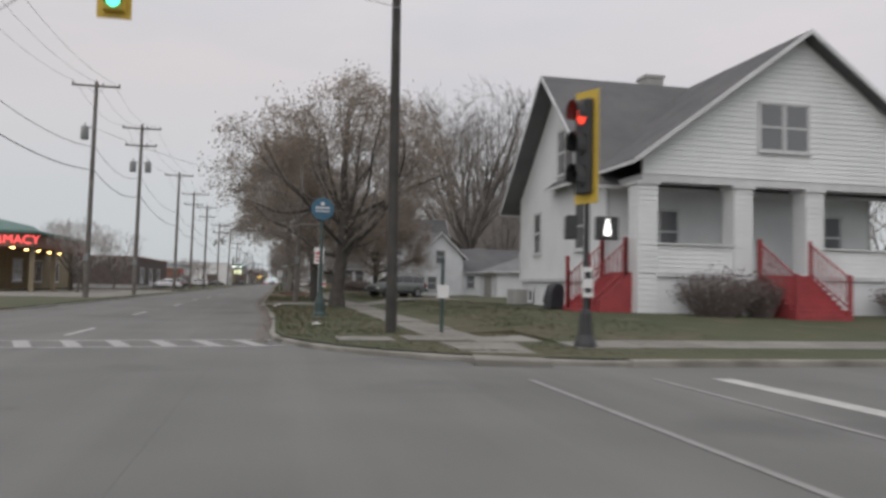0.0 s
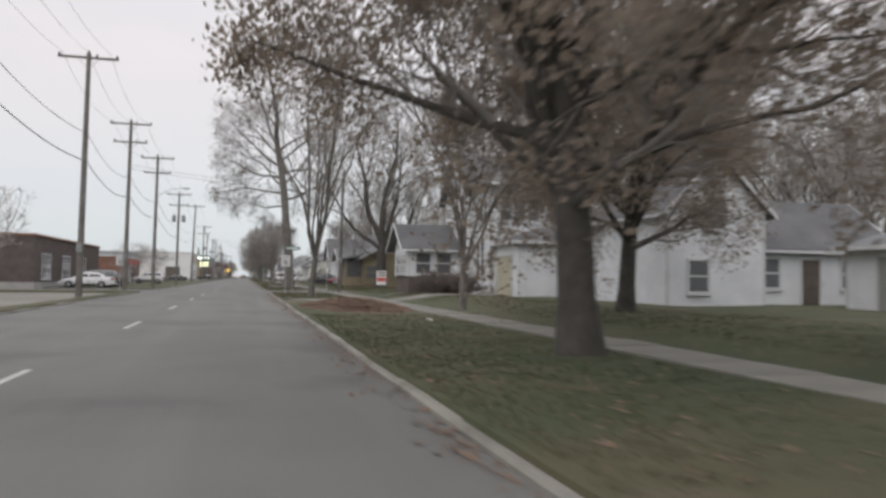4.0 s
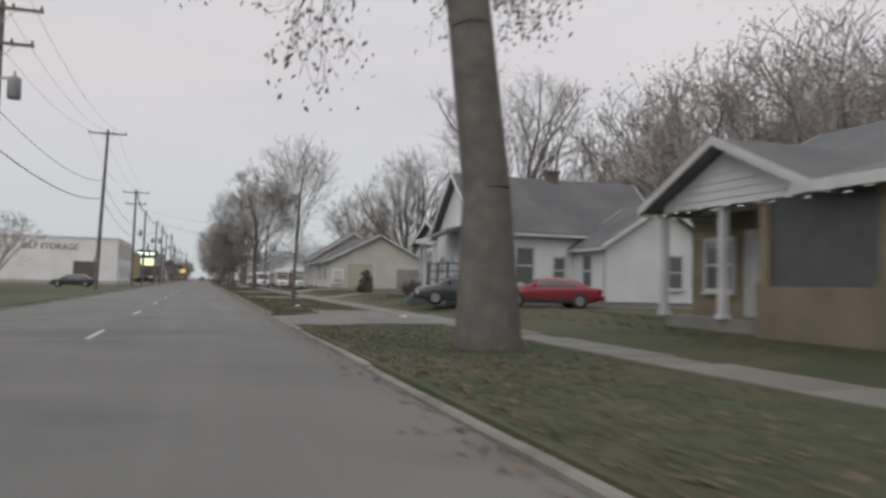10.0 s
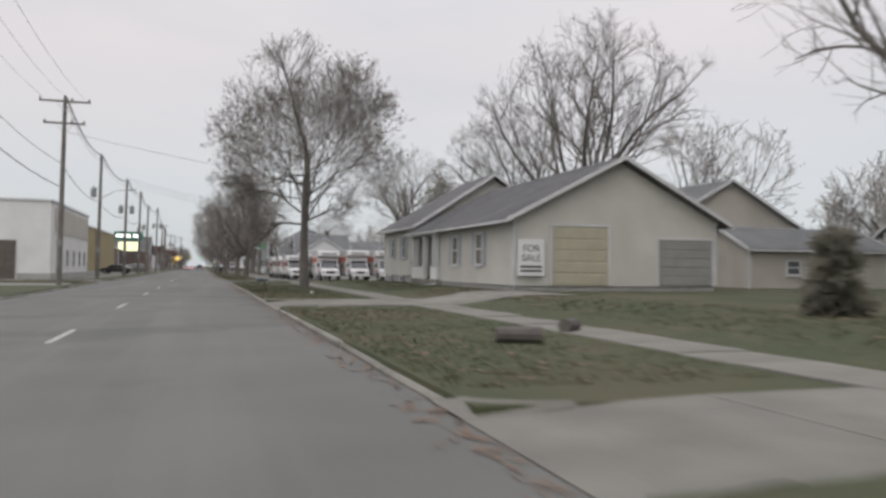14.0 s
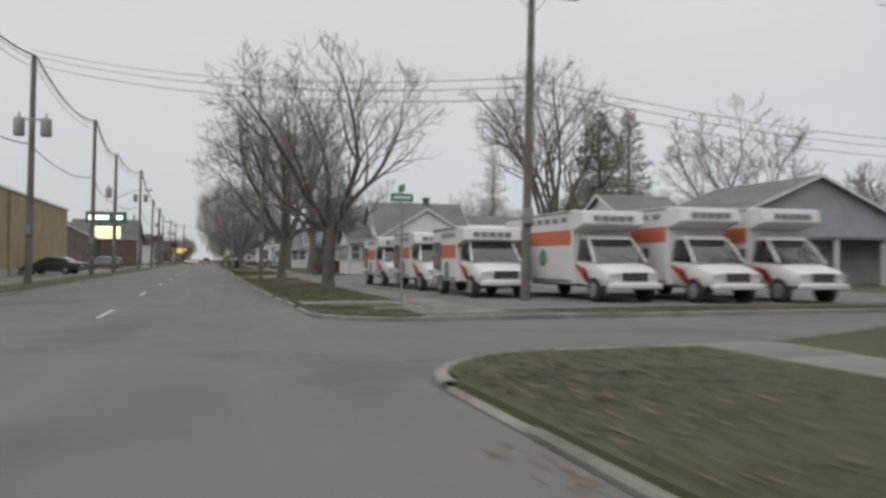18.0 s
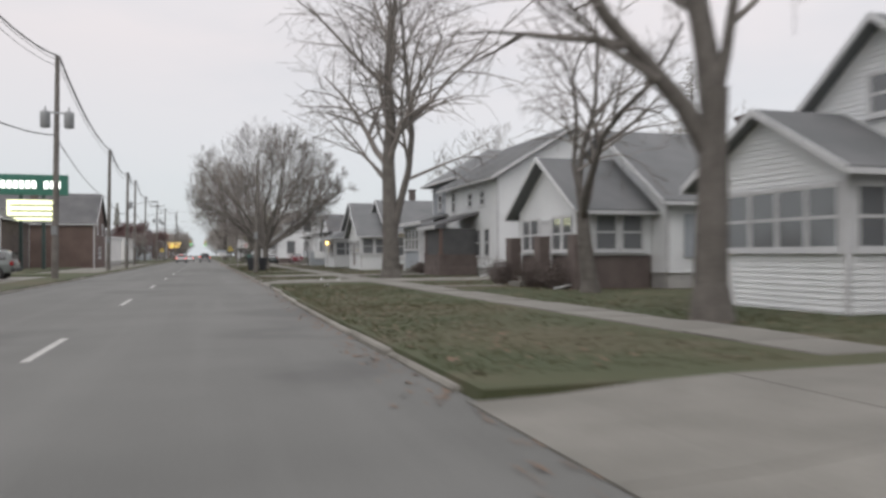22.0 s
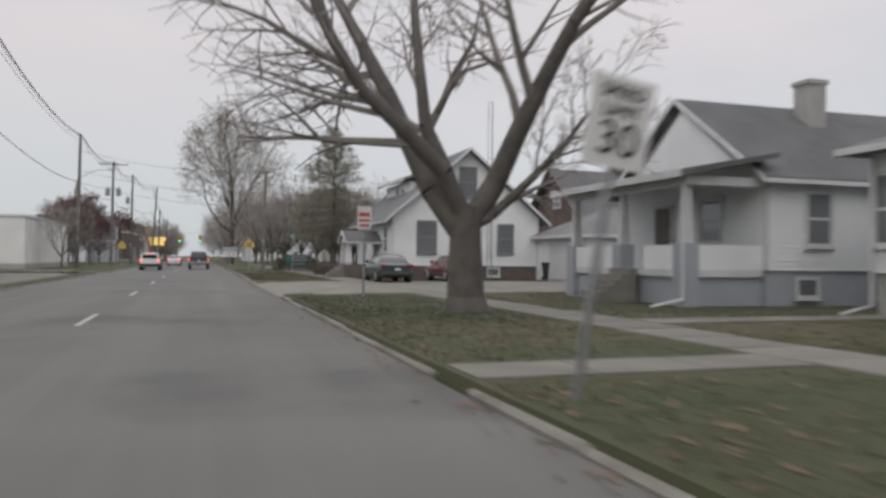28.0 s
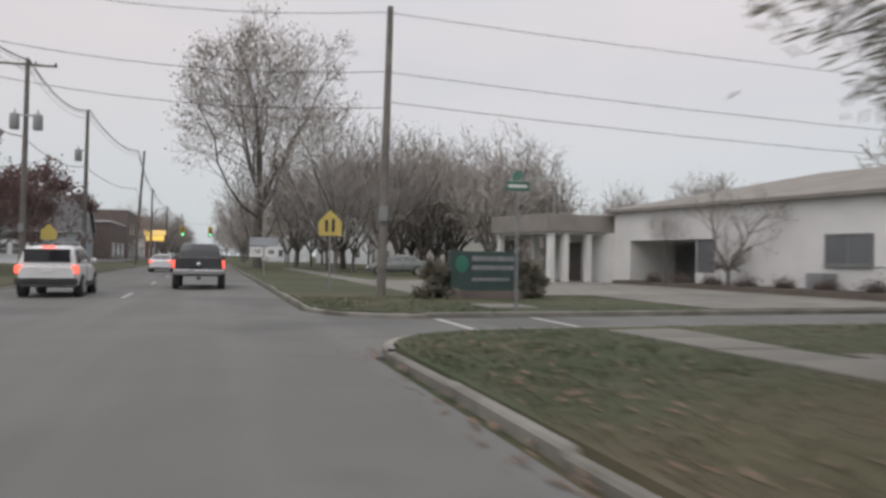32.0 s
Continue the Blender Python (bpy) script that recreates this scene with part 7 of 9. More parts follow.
ring = [(23.4 - 8.5 * -0.148 - 2.3, 436.0), (21.0, 455.0), (22.4, 455.3), (25.0, 436.2)]
lowv, topv = [bm.verts.new((x, y, 0.02)) for x, y in ring], [bm.verts.new((x + (0.35 if k in (0, 1) else 0), y, 0.34)) for k, (x, y) in enumerate(ring)]
bm.faces.new(topv)
for k in range(4):
    bm.faces.new((lowv[k], lowv[(k + 1) % 4], topv[(k + 1) % 4], topv[k]))
part("mound", bm, MULCH, bed)
for k in range(8):
    y = 438.0 + k * 2.0
    shrub(120 + k, 23.55 - (y - 441) * 0.15, y, 0.8, 0.62, "small clipped shrub along the white wall")
plant(ORNAMENT, "small bare ornamental tree with spreading stems before the white wall", 22.6, 447.0, 0, 1.0)
plant(YOUNG, "small bare ornamental tree before the white building", 21.9, 450.8, 140, 0.5)

# far gabled sheds and houses down the street
for x0, y0, w, d, e, p, lab in ((20, 560, 9, 10, 4.4, 7.4, "far white gabled house with dark roof"), (31, 566, 8, 9, 4.2, 7.2, "far cream gabled house with dark roof"), (44, 556, 10, 9, 3.4, 6.0, "far pale cream house with dark roof"), (12, 590, 9, 10, 3.6, 6.2, "far small white house with dark roof"), (56, 572, 10, 10, 4, 7, "far white gabled house with dark roof"), (30, 520, 12, 8, 3.0, 4.6, "far low cream building with dark roof"), (14, 640, 9, 9, 4, 7, "far small white house with dark roof")):
    h = house(lab)
    B = block(h, x0, x0 + w, y0, y0 + d, 0.1, e, WHITE_OLD if "white" in lab else CREAM, 'gable', 'y', p, 0.4, SHINGLE)
    add_window(h, B, 'S', x0 + w * 0.3, 1.3, 0.9, 1.4)
    add_window(h, B, 'S', x0 + w * 0.7, 1.3, 0.9, 1.4)
    add_window(h, B, 'S', x0 + w * 0.5, e + 0.6, 0.8, 1.1)

# ---- the shops across the street ----
def shop(label, x0, x1, y0, y1, z1, wall, name="shop", top=TRIM):
    t = thing(name, label, "building")
    part("wall", boxes((x0, x1, y0, y1, -0.1, z1)), wall, t)
    part("coping", boxes((x0 - 0.12, x1 + 0.12, y0 - 0.12, y1 + 0.12, z1, z1 + 0.22)), top, t, bevel=0.02)
    part("plinth", boxes((x0 - 0.05, x1 + 0.05, y0 - 0.05, y1 + 0.05, -0.1, 0.6)), BLOCK, t)
    return t


def shop_window(t, x, u, z, w, h, kind="fixed"):
    ob = add_window(t, (0, x, 0, 0), 'E', u, z, w, h, kind)
    return ob


s = thing("pharmacy", "brick pharmacy with a green metal canopy and red neon sign", "building")
part("wall", boxes((-46, -24, 82, 112, -0.1, 5.4)), BRICK_TAN, s)
bm = bmesh.new()
prism(bm, [(-24.0, 78, 5.0), (-24.0, 112, 5.0), (-29, 112, 8.2), (-29, 78, 8.2)], (-0.2, 0, -0.3))
part("canopy_roof", bm, GREENPAINT, s, "faded green metal roof")
part("canopy_band", boxes((-24.0, -19.0, 78, 100, 4.2, 5.5)), BRICK_RED, s)
part("canopy_top", boxes((-24.3, -18.7, 77.7, 100.3, 5.5, 5.75)), GREENPAINT, s)
for y in (79, 86, 93, 99):
    part("canopy_post", boxes((-19.6, -19.2, y, y + 0.4, 0, 4.2)), BRICK_TAN, s)
for y in (80, 84, 88, 92, 96):
    part("downlight", boxes((-21.6, -21.3, y, y + 0.3, 4.12, 4.2)), LAMP_W, s, "lit canopy downlight")
letters("PHARMACY", 1.15, NEON, s, (-21.5, 77.93, 4.85))
for u in (90, 97, 104):
    shop_window(s, -24, u, 0.9, 3.0, 2.4)

s = shop("dark brick car wash with a flat roof", -34, -17, 120, 150, 4.6, BRICK_DARK, top=BRICK_RED)
for u in (124, 132, 140):
    shop_window(s, -17, u, 0.9, 3.2, 2.2)
s = shop("low brick shop with a red lit fascia", -30, -16, 158, 180, 3.8, BRICK_RED)
part("fascia", boxes((-16.0, -15.8, 160, 178, 2.9, 3.6)), SIGNR, s, "red fascia board")
for u in (163, 169, 175):
    shop_window(s, -16, u, 0.8, 3.0, 1.9)
s = shop("grey shop with a brown upper storey", -34, -19, 186, 204, 5.2, GREYBLUE)
for u in (190, 198):
    shop_window(s, -19, u, 0.9, 3.0, 2.0)
s = shop("white block storage building with dark lettering", -34, -12.6, 250, 273.5, 7.0, STUCCO, "storage_building")
letters("SELF STORAGE", 1.2, SIGNB, s, (-22, 249.94, 5.6))
letters("STORAGE", 0.9, SIGNB, s, (-12.55, 262, 5.8), (90, 0, 90))
add_door(s, (-34, -12.6, 250, 273.5), 'S', -17, 0.1, 3.4, 3.4, DOORD, 5, "loading_door")
for u in (255, 259, 263, 267, 270.5):
    shop_window(s, -12.6, u, 1.3, 0.9, 1.5, "sash")
part("band", boxes((-12.6, -12.52, 252, 273, 4.3, 6.6)), TAN, s, "tan upper band")
s = shop("ochre windowless store building", -36, -14.5, 276, 322, 6.6, YELLOW_W, "store_building")
part("pilaster", boxes((-14.5, -14.3, 296, 296.6, 0, 6.5)), YELLOW_W, s)
lamp = thing("wall_lamp", "lit amber security lamp on the ochre wall", "lamp", (-14.4, 282, 3.6), group="wall lamps")
part("bracket", boxes((-0.1, 0.25, -0.08, 0.08, 0.0, 0.12)), BLACKM, lamp)
part("bulb", boxes((0.1, 0.36, -0.16, 0.16, -0.14, 0.0)), LAMP_W, lamp)
s = thing("store_sign", "tall green roadside store sign with a lit message panel", "sign", (-16.3, 371, 0))
for x in (-1.0, 1.0):
    part("post", boxes((x - 0.15, x + 0.15, -0.15, 0.15, -0.1, 9.0)), GREENM, s)
part("name_panel", boxes((-3.2, 3.2, -0.25, 0.25, 7.4, 9.4)), SIGNG, s, "green name panel", bevel=0.03)
for k in range(10):
    if k != 6:
        part("name_stroke", boxes((-2.7 + k * 0.54, -2.34 + k * 0.54, -0.29, -0.25, 8.05, 8.75)), LAMP_WALK, s, "lit plain bar")
part("message_panel", boxes((-2.2, 2.2, -0.22, 0.22, 4.9, 6.9)), LEDPANEL, s, "lit pale yellow message panel")
for k in range(3):
    part("message_line", boxes((-1.9, 1.9, -0.25, -0.22, 5.2 + k * 0.55, 5.36 + k * 0.55)), SIGNB, s, "plain dark bar")

h = house("brown brick gabled house across the street")
B = block(h, -24, -12.4, 384, 394, 0.1, 5.2, BROWN, 'gable', 'x', 8.8, 0.3, SHINGLE)
for u in (386.5, 391.0):
    add_window(h, B, 'E', u, 4.0, 0.9, 1.3)
add_window(h, B, 'E', 388.5, 1.2, 1.8, 1.2)
chimney(h, -19, 386, 8.0, 10.2, 0.7)
h = house("dark gabled house across the street")
B = block(h, -30, -18, 366, 378, 0.1, 5.0, BRICK_DARK, 'gable', 'y', 8.2, 0.3, SHINGLE)
add_window(h, B, 'S', -24, 1.4, 1.2, 1.3)
s = shop("long white painted block wall of a workshop", -26, -13.4, 396, 424, 3.9, STUCCO, "workshop")
s = shop("white painted workshop with blank walls", -30, -14.4, 440, 462, 4.6, STUCCO, "workshop")
h = house("dark-roofed grey house with a white porch across the street")
B = block(h, -29, -15.5, 522, 532, 0.1, 4.4, GREYBLUE, 'gable', 'x', 8.8, 0.4, SHINGLE)
B2 = block(h, -26, -20, 519.4, 522, 0.1, 3.0, WHITE_OLD, 'shed', None, 3.8, 0.3, SHINGLE)
for u in (-24.8, -23.4, -22.0):
    add_window(h, B2, 'S', u, 1.2, 0.9, 1.3)
add_window(h, B, 'S', -18.0, 1.3, 1.0, 1.4)
add_window(h, B, 'E', 527.0, 4.8, 0.9, 1.3)
chimney(h, -19.5, 527, 8.0, 10.2, 0.7)
h = house("white gabled house across the street")
B = block(h, -42, -32, 508, 518, 0.1, 4.6, WHITE_OLD, 'gable', 'x', 8.0, 0.4, SHINGLE)
for u in (510.5, 515.5):
    add_window(h, B, 'E', u, 1.3, 0.9, 1.5)
for k, (y, hh, m) in enumerate(((538, 6, BRICK_DARK), (562, 9, BRICK_DARK), (580, 6, STUCCO), (606, 10, BRICK_RED), (640, 8, BRICK_DARK), (676, 11, BRICK_RED))):
    s = shop("far brick commercial building", -36, -14, y, y + 20, hh, m)
    for u in (y + 4, y + 10, y + 16):
        shop_window(s, -14, u, 1.0, 3.0, 2.0)
        if hh > 6:
            shop_window(s, -14, u, 5.0, 1.2, 1.8, "sash")
sgn = thing("shop_sign", "far lit yellow shop sign on a pole", "sign", (-11.0, 585, 0))
part("post", boxes((-0.15, 0.15, -0.15, 0.15, -0.1, 4.2)), GALV, sgn)
part("panel", boxes((-2.2, 2.2, -0.2, 0.2, 5.3, 6.3)), glow("amber_sign_strip", (1.0, 0.7, 0.25), 0.5), sgn)
part("panel", boxes((-1.7, 1.7, -0.2, 0.2, 4.2, 5.2)), glow("amber_sign_panel", (1.0, 0.66, 0.16), 0.7), sgn)

# ---- poles, wires, signals, signs ----
def utility_pole(x, y, top, arms=1, cans=0, lamp=False, lean=(0.0, 0.0), label="weathered wooden utility pole", girth=0.19, wood=POLE):
    t = thing("utility_pole", label, "utility pole", (x, y, 0.0), group="utility poles")
    tx, ty = lean
    bm = bmesh.new()
    tube(bm, (0, 0, -0.3), (tx, ty, top), girth, girth * 0.63, 10)
    part("shaft", bm, wood, t, smooth=False)
    for k in range(arms):
        z = top - 0.35 - k * 1.5
        w = 1.6 if k == 0 else 1.3
        part("crossarm", boxes((tx - w, tx + w, ty - 0.18, ty - 0.06, z, z + 0.12)), POLE, t)
        part("brace", tubes(((tx - 0.55, ty - 0.1, z), (tx, ty - 0.12, z - 0.6), 0.02, 0.02, 4), ((tx + 0.55, ty - 0.1, z), (tx, ty - 0.12, z - 0.6), 0.02, 0.02, 4)), GALV, t)
        for u in (-w + 0.08, w - 0.08, 0.45):
            ob = part("insulator", INSULATOR, None, t)
            ob.location = (tx + u, ty - 0.12, z + 0.12)
    if arms:
        ob = part("insulator", INSULATOR, None, t)
        ob.location = (tx, ty, top)
    for k in range(cans):
        u = (-0.62, 0.62)[k % 2]
        ob = part("transformer", CAN, None, t, "grey transformer can")
        ob.location = (tx + u, ty - 0.1, top - 3.6)
        part("mount", boxes((min(0, u) + tx, max(0, u) + tx, ty - 0.14, ty - 0.06, top - 3.3, top - 3.2)), GALV, t)
    if lamp:
        part("lamp_arm", tubes(((tx, ty, top - 4.2), (1.3 + tx, ty, top - 3.4), 0.035, 0.03, 6), ((1.3 + tx, ty, top - 3.4), (2.6 + tx, ty, top - 3.25), 0.03, 0.03, 6)), GALV, t)
        part("lamp_head", boxes((2.5 + tx, 3.2 + tx, ty - 0.13, ty + 0.13, top - 3.34, top - 3.18)), GALV, t, bevel=0.03)
    if wood is POLE:
        part("ground_box", boxes((-0.14, 0.14, -0.32, -0.18, 2.6, 3.1)), GREYCAN, t)
    return t


INSULATOR = mesh_of("insulator", lathe(((0.03, 0), (0.06, 0.03), (0.05, 0.08), (0.065, 0.1), (0.045, 0.15), (0.02, 0.18)), 8), INSUL, True)
CAN = mesh_of("transformer", lathe(((0.24, -0.5), (0.27, -0.45), (0.27, 0.35), (0.22, 0.42), (0.10, 0.45), (0.05, 0.5), (0.05, 0.68), (0.02, 0.70)), 14), GREYCAN, True)
POLES = (  # x, y, height, arms, cans, lamp
    (-9.3, 30.0, 14.5, 1, 0, False), (-9.6, 57.4, 15.2, 1, 1, False), (-8.7, 70.4, 14.8, 2, 2, False), (-8.5, 94.5, 14.0, 1, 0, False), (-8.9, 114.3, 14.0, 2, 0, False),
    (-8.5, 130.4, 13.6, 2, 0, True), (-8.6, 158.7, 12.8, 2, 2, False), (-9.2, 198.0, 14.6, 1, 0, False), (-9.0, 232.0, 12.8, 2, 0, False), (-9.3, 254.9, 12.0, 0, 1, True),
    (-8.6, 273.7, 11.7, 0, 2, False), (-8.7, 296.7, 12.4, 0, 0, False), (-8.3, 307.9, 11.2, 0, 1, True), (-8.3, 335.5, 12.8, 0, 2, False), (-8.6, 363.3, 11.1, 0, 0, False),
    (-8.6, 380.4, 10.8, 0, 0, True), (-10.0, 407.4, 12.4, 0, 1, False), (-11.4, 447.8, 13.0, 0, 0, True), (-10.4, 467.6, 12.7, 1, 2, False), (-9.5, 484.0, 12.8, 0, 1, False),
    (-8.6, 516.0, 13.8, 0, 0, False), (-8.3, 536.0, 10.8, 0, 0, False), (-8.6, 580.0, 11.0, 0, 0, False), (-8.6, 620.0, 11.0, 0, 0, False), (-8.6, 670.0, 11.0, 0, 0, False))
for x, y, top, arms, cans, lamp in POLES:
    utility_pole(x, y, top, arms, cans, lamp, (0.5, 0.2) if y == 198.0 else (0.9, 0.0) if y == 516.0 else (0.15, 0.0))
WOOD = ((6.55, 20.6, 13.0), (4.6, 49.9, 9.5), (8.4, 113.15, 10.5), (9.8, 253.2, 10.3), (3.35, 281.2, 9.5), (3.4, 345.2, 8.4), (5.7, 442.6, 9.8))
for x, y, top in WOOD:
    utility_pole(x, y, top, 1 if x == 9.8 else 0, 0, False, (-0.12, -0.2) if y < 30 else (0.2, 0.0), "slim dark tarred wooden pole on the verge" if y < 30 else "slim weathered wooden pole on the verge", 0.165, POLE_TAR if y < 30 else POLE)

wires = thing("overhead_cables", "black overhead cables sagging between poles", "cable")


def cable(p, q, sag, r=0.0105):
    p, q = Vector(p), Vector(q)
    n = 10
    pts = [p + (q - p) * k / n - Vector((0, 0, sag * 4 * (k / n) * (1 - k / n))) for k in range(n + 1)]
    d = (q - p).normalized()
    u = d.cross(Vector((0, 0, 1))).normalized() * r
    w = d.cross(u)
    verts = [tuple(c + o) for c in pts for o in (u, w, -u, -w)]
    faces = [(4 * k + j, 4 * k + (j + 1) % 4, 4 * k + 4 + (j + 1) % 4, 4 * k + 4 + j) for k in range(n) for j in range(4)]
    part("cable", raw("cable", verts, faces, WIRE), None, wires)


for (xa, ya, ta, aa, *_), (xb, yb, tb, ab, *_) in zip(POLES, POLES[1:]):
    if yb < 240:
        for u in (-1.25, 0.15, 1.3):
            cable((xa + u, ya, ta), (xb + u, yb, tb), 0.9)
        cable((xa + 0.2, ya, ta - 4.6), (xb + 0.2, yb, tb - 4.6), 0.8, 0.02)
        cable((xa + 0.2, ya, ta - 6.2), (xb + 0.2, yb, tb - 6.2), 0.7, 0.03)
    else:
        cable((xa + 0.25, ya, ta), (xb + 0.25, yb, tb), 0.9, 0.045)
        for dz in (-0.25, -0.6):
            cable((xa + 0.25, ya, ta + dz), (xb + 0.25, yb, tb + dz), 0.8, 0.016)
        cable((xa, ya, ta - 4.5), (xb, yb, tb - 4.5), 0.6, 0.03)
cable((-9.3, 2, 13.9), (-9.3, 30, 14.5), 0.6)
cable((-7.0, 10, 13.9), (-8.1, 30, 14.5), 0.6)
for a, b in (((-9.6, 57.4, 12.0), (7.0, 64, 9.0)), ((-8.9, 114.3, 10.4), (20, 118, 9.5)), ((-8.9, 114.3, 10.1), (20, 118, 9.2)), ((-9.0, 232, 10.5), (24, 232, 6.5)), ((-8.6, 273.7, 12.0), (9.8, 253.2, 7.3)), ((-8.6, 273.7, 11.7), (9.8, 253.2, 7.0)),
             ((-8.6, 273.7, 11.3), (9.8, 253.2, 6.6)), ((9.8, 253.2, 7.3), (45, 262, 8.2)), ((9.8, 253.2, 7.0), (45, 262, 7.8)), ((9.8, 253.2, 6.6), (45, 262, 7.3)), ((-11.4, 447.8, 11.5), (5.7, 442.6, 9.6)),
             ((-11.4, 447.8, 9.6), (5.7, 442.6, 7.6)), ((-11.4, 447.8, 8.4), (5.7, 442.6, 6.4)), ((5.7, 442.6, 9.6), (60, 436, 8.0)), ((5.7, 442.6, 7.6), (60, 436, 6.0)), ((5.7, 442.6, 6.6), (60, 436, 5.2))):
    cable(a, b, 0.7, 0.012)


def signal_head(parent, at, rz, lit, lens_mat, housing=SIGYEL):
    hd = part("signal_head", boxes((-0.17, 0.17, -0.12, 0.12, 0, 1.05)), housing, parent, "", bevel=0.02)
    hd.matrix_local = pose(*at, 0, 0, rz)
    part("back_plate", boxes((-0.27, 0.27, 0.0, 0.02, -0.10, 1.15)), SIGYEL, hd)
    for k in range(3):
        z = 0.87 - k * 0.35
        part("lens", lathe(((0.105, 0), (0.085, 0.03), (0.02, 0.045)), 14), lens_mat if k == lit else BLACKM, hd).matrix_local = pose(0, -0.12, z, 90, 0, 0)
        bm = bmesh.new()
        for j in range(9):
            a0, a1 = radians(-20 + j * 24.4), radians(-20 + (j + 1) * 24.4)
            bm.faces.new([bm.verts.new(c) for c in ((0.15 * math.cos(a0), -0.12, z + 0.15 * math.sin(a0)), (0.15 * math.cos(a1), -0.12, z + 0.15 * math.sin(a1)), (0.15 * math.cos(a1), -0.36, z + 0.15 * math.sin(a1)), (0.15 * math.cos(a0), -0.36, z + 0.15 * math.sin(a0)))])
        part("visor", bm, BLACKM, hd)
    return hd


sp = thing("traffic_signal", "black pedestal signal, yellow head showing red, walk symbol lit", "traffic signal", (10.05, 15.6, 0.12))
part("pole", tubes(((0, 0, 0), (0, 0, 5.2), 0.07, 0.06, 10)), BLACKM, sp)
part("base", lathe(((0.26, 0), (0.24, 0.12), (0.16, 0.3), (0.12, 0.75), (0.09, 0.85)), 12), BLACKM, sp)
signal_head(sp, (-0.12, -0.22, 3.3), -64, 0, LAMP_R, BLACKM).scale = (1.18, 1.3, 1.95)
ped = part("walk_signal", boxes((-0.24, 0.24, -0.12, 0.12, 0, 0.5)), BLACKM, sp, "black walk signal box", bevel=0.02)
ped.matrix_local = pose(0.42, -0.1, 2.35, 0, 0, -15)
part("symbol", boxes((-0.07, 0.02, -0.125, -0.12, 0.10, 0.22), (0.0, 0.07, -0.125, -0.12, 0.08, 0.2), (-0.05, 0.05, -0.125, -0.12, 0.2, 0.36), (-0.03, 0.03, -0.125, -0.12, 0.38, 0.44)), LAMP_WALK, ped, "lit white symbol")
ped2 = part("walk_signal", boxes((-0.24, 0.24, -0.12, 0.12, 0, 0.5)), BLACKM, sp, "black walk signal box", bevel=0.02)
ped2.matrix_local = pose(-0.36, 0.0, 2.35, 0, 0, 75)
part("button_sign", boxes((-0.12, 0.12, -0.12, -0.09, 1.1, 1.75)), SIGNW, sp)
part("button_print", boxes((-0.08, 0.08, -0.125, -0.12, 1.5, 1.65), (-0.08, 0.08, -0.125, -0.12, 1.2, 1.3)), SIGNB, sp)

span = thing("traffic_signal", "yellow signal head showing green hung on a span wire", "traffic signal", (0.2, 16.0, 0))
signal_head(span, (0, 0, 6.67), 0, 2, LAMP_G).scale = (1.2, 1.2, 1.2)
part("hanger", tubes(((0, 0, 8.05), (0, 0, 8.2), 0.02, 0.02, 5), ((-9.4, 14, 8.9), (0, 0, 8.2), 0.012, 0.012, 4), ((0, 0, 8.2), (6.3, 4, 8.8), 0.012, 0.012, 4)), GALV, span)
for (x, y, z, lit, lm) in ((-4.7, 558.0, 4.7, 2, LAMP_G), (-0.1, 558.0, 4.7, 2, LAMP_G)):
    f = thing("traffic_signal", "far signal head hung over the street, lit", "traffic signal", (x, y, 0), group="far signals")
    signal_head(f, (0, 0, z), 0, lit, lm).scale = (1.4, 1.4, 1.4)
    part("hanger", tubes(((0, 0, z + 1.5), (0, 0, z + 1.9), 0.02, 0.02, 5), ((-6, 0, z + 2.2), (0, 0, z + 1.9), 0.012, 0.012, 4), ((0, 0, z + 1.9), (9, 0, z + 2.3), 0.012, 0.012, 4)), GALV, f)

b = thing("push_button_post", "dark green push button post beside the ramp", "post", (7.9, 20.4, 0.12))
part("post", tubes(((0, 0, -0.05), (0, 0, 1.25), 0.055, 0.05, 10), ((0, 0, 1.25), (0, 0, 2.05), 0.05, 0.05, 10)), GREENM, b)
part("button_sign", boxes((-0.16, 0.16, -0.10, -0.07, 0.95, 1.3)), SIGNW, b)

lp = thing("street_lamp", "dark green ornamental lamp post with a fluted base and blue banner", "street lamp", (5.1, 29.7, 0.12))
part("base", lathe(((0.34, 0), (0.34, 0.03)), 16), CONCRETE, lp, "round concrete footing")
part("post", lathe(((0.25, 0.03), (0.25, 0.12), (0.20, 0.2), (0.19, 0.55), (0.13, 0.75), (0.10, 0.95), (0.075, 1.2), (0.06, 3.65), (0.08, 3.75), (0.05, 3.95)), 16), GREENM, lp)
part("sign_disc", lathe(((0.42, 0), (0.44, 0.02), (0.42, 0.04)), 24), SIGNBL, lp, "round blue sign with pale bars").matrix_local = pose(0, -0.06, 4.12, 90, 0, 0)
part("sign_print", boxes((-0.28, 0.28, -0.115, -0.105, 4.14, 4.19), (-0.26, 0.26, -0.115, -0.105, 4.02, 4.06), (-0.06, 0.06, -0.115, -0.105, 4.26, 4.38)), SIGNW, lp)


def road_sign(label, x, y, foot, rows, post_mat=GALV, rz=0.0, name="road_sign"):
    """rows: (material, half width, z0, z1, push forward)"""
    t = thing(name, label, "road sign", (x, y, ground_z(x, y)), rz)
    part("post", boxes((-0.03, 0.03, -0.03, 0.03, -0.15, foot)), post_mat, t)
    for nm, m, w, z0, z1, f in rows:
        part(nm, boxes((-w, w, -0.05 - f, -0.035 - f, z0, z1)), m, t, bevel=0.004)
    return t


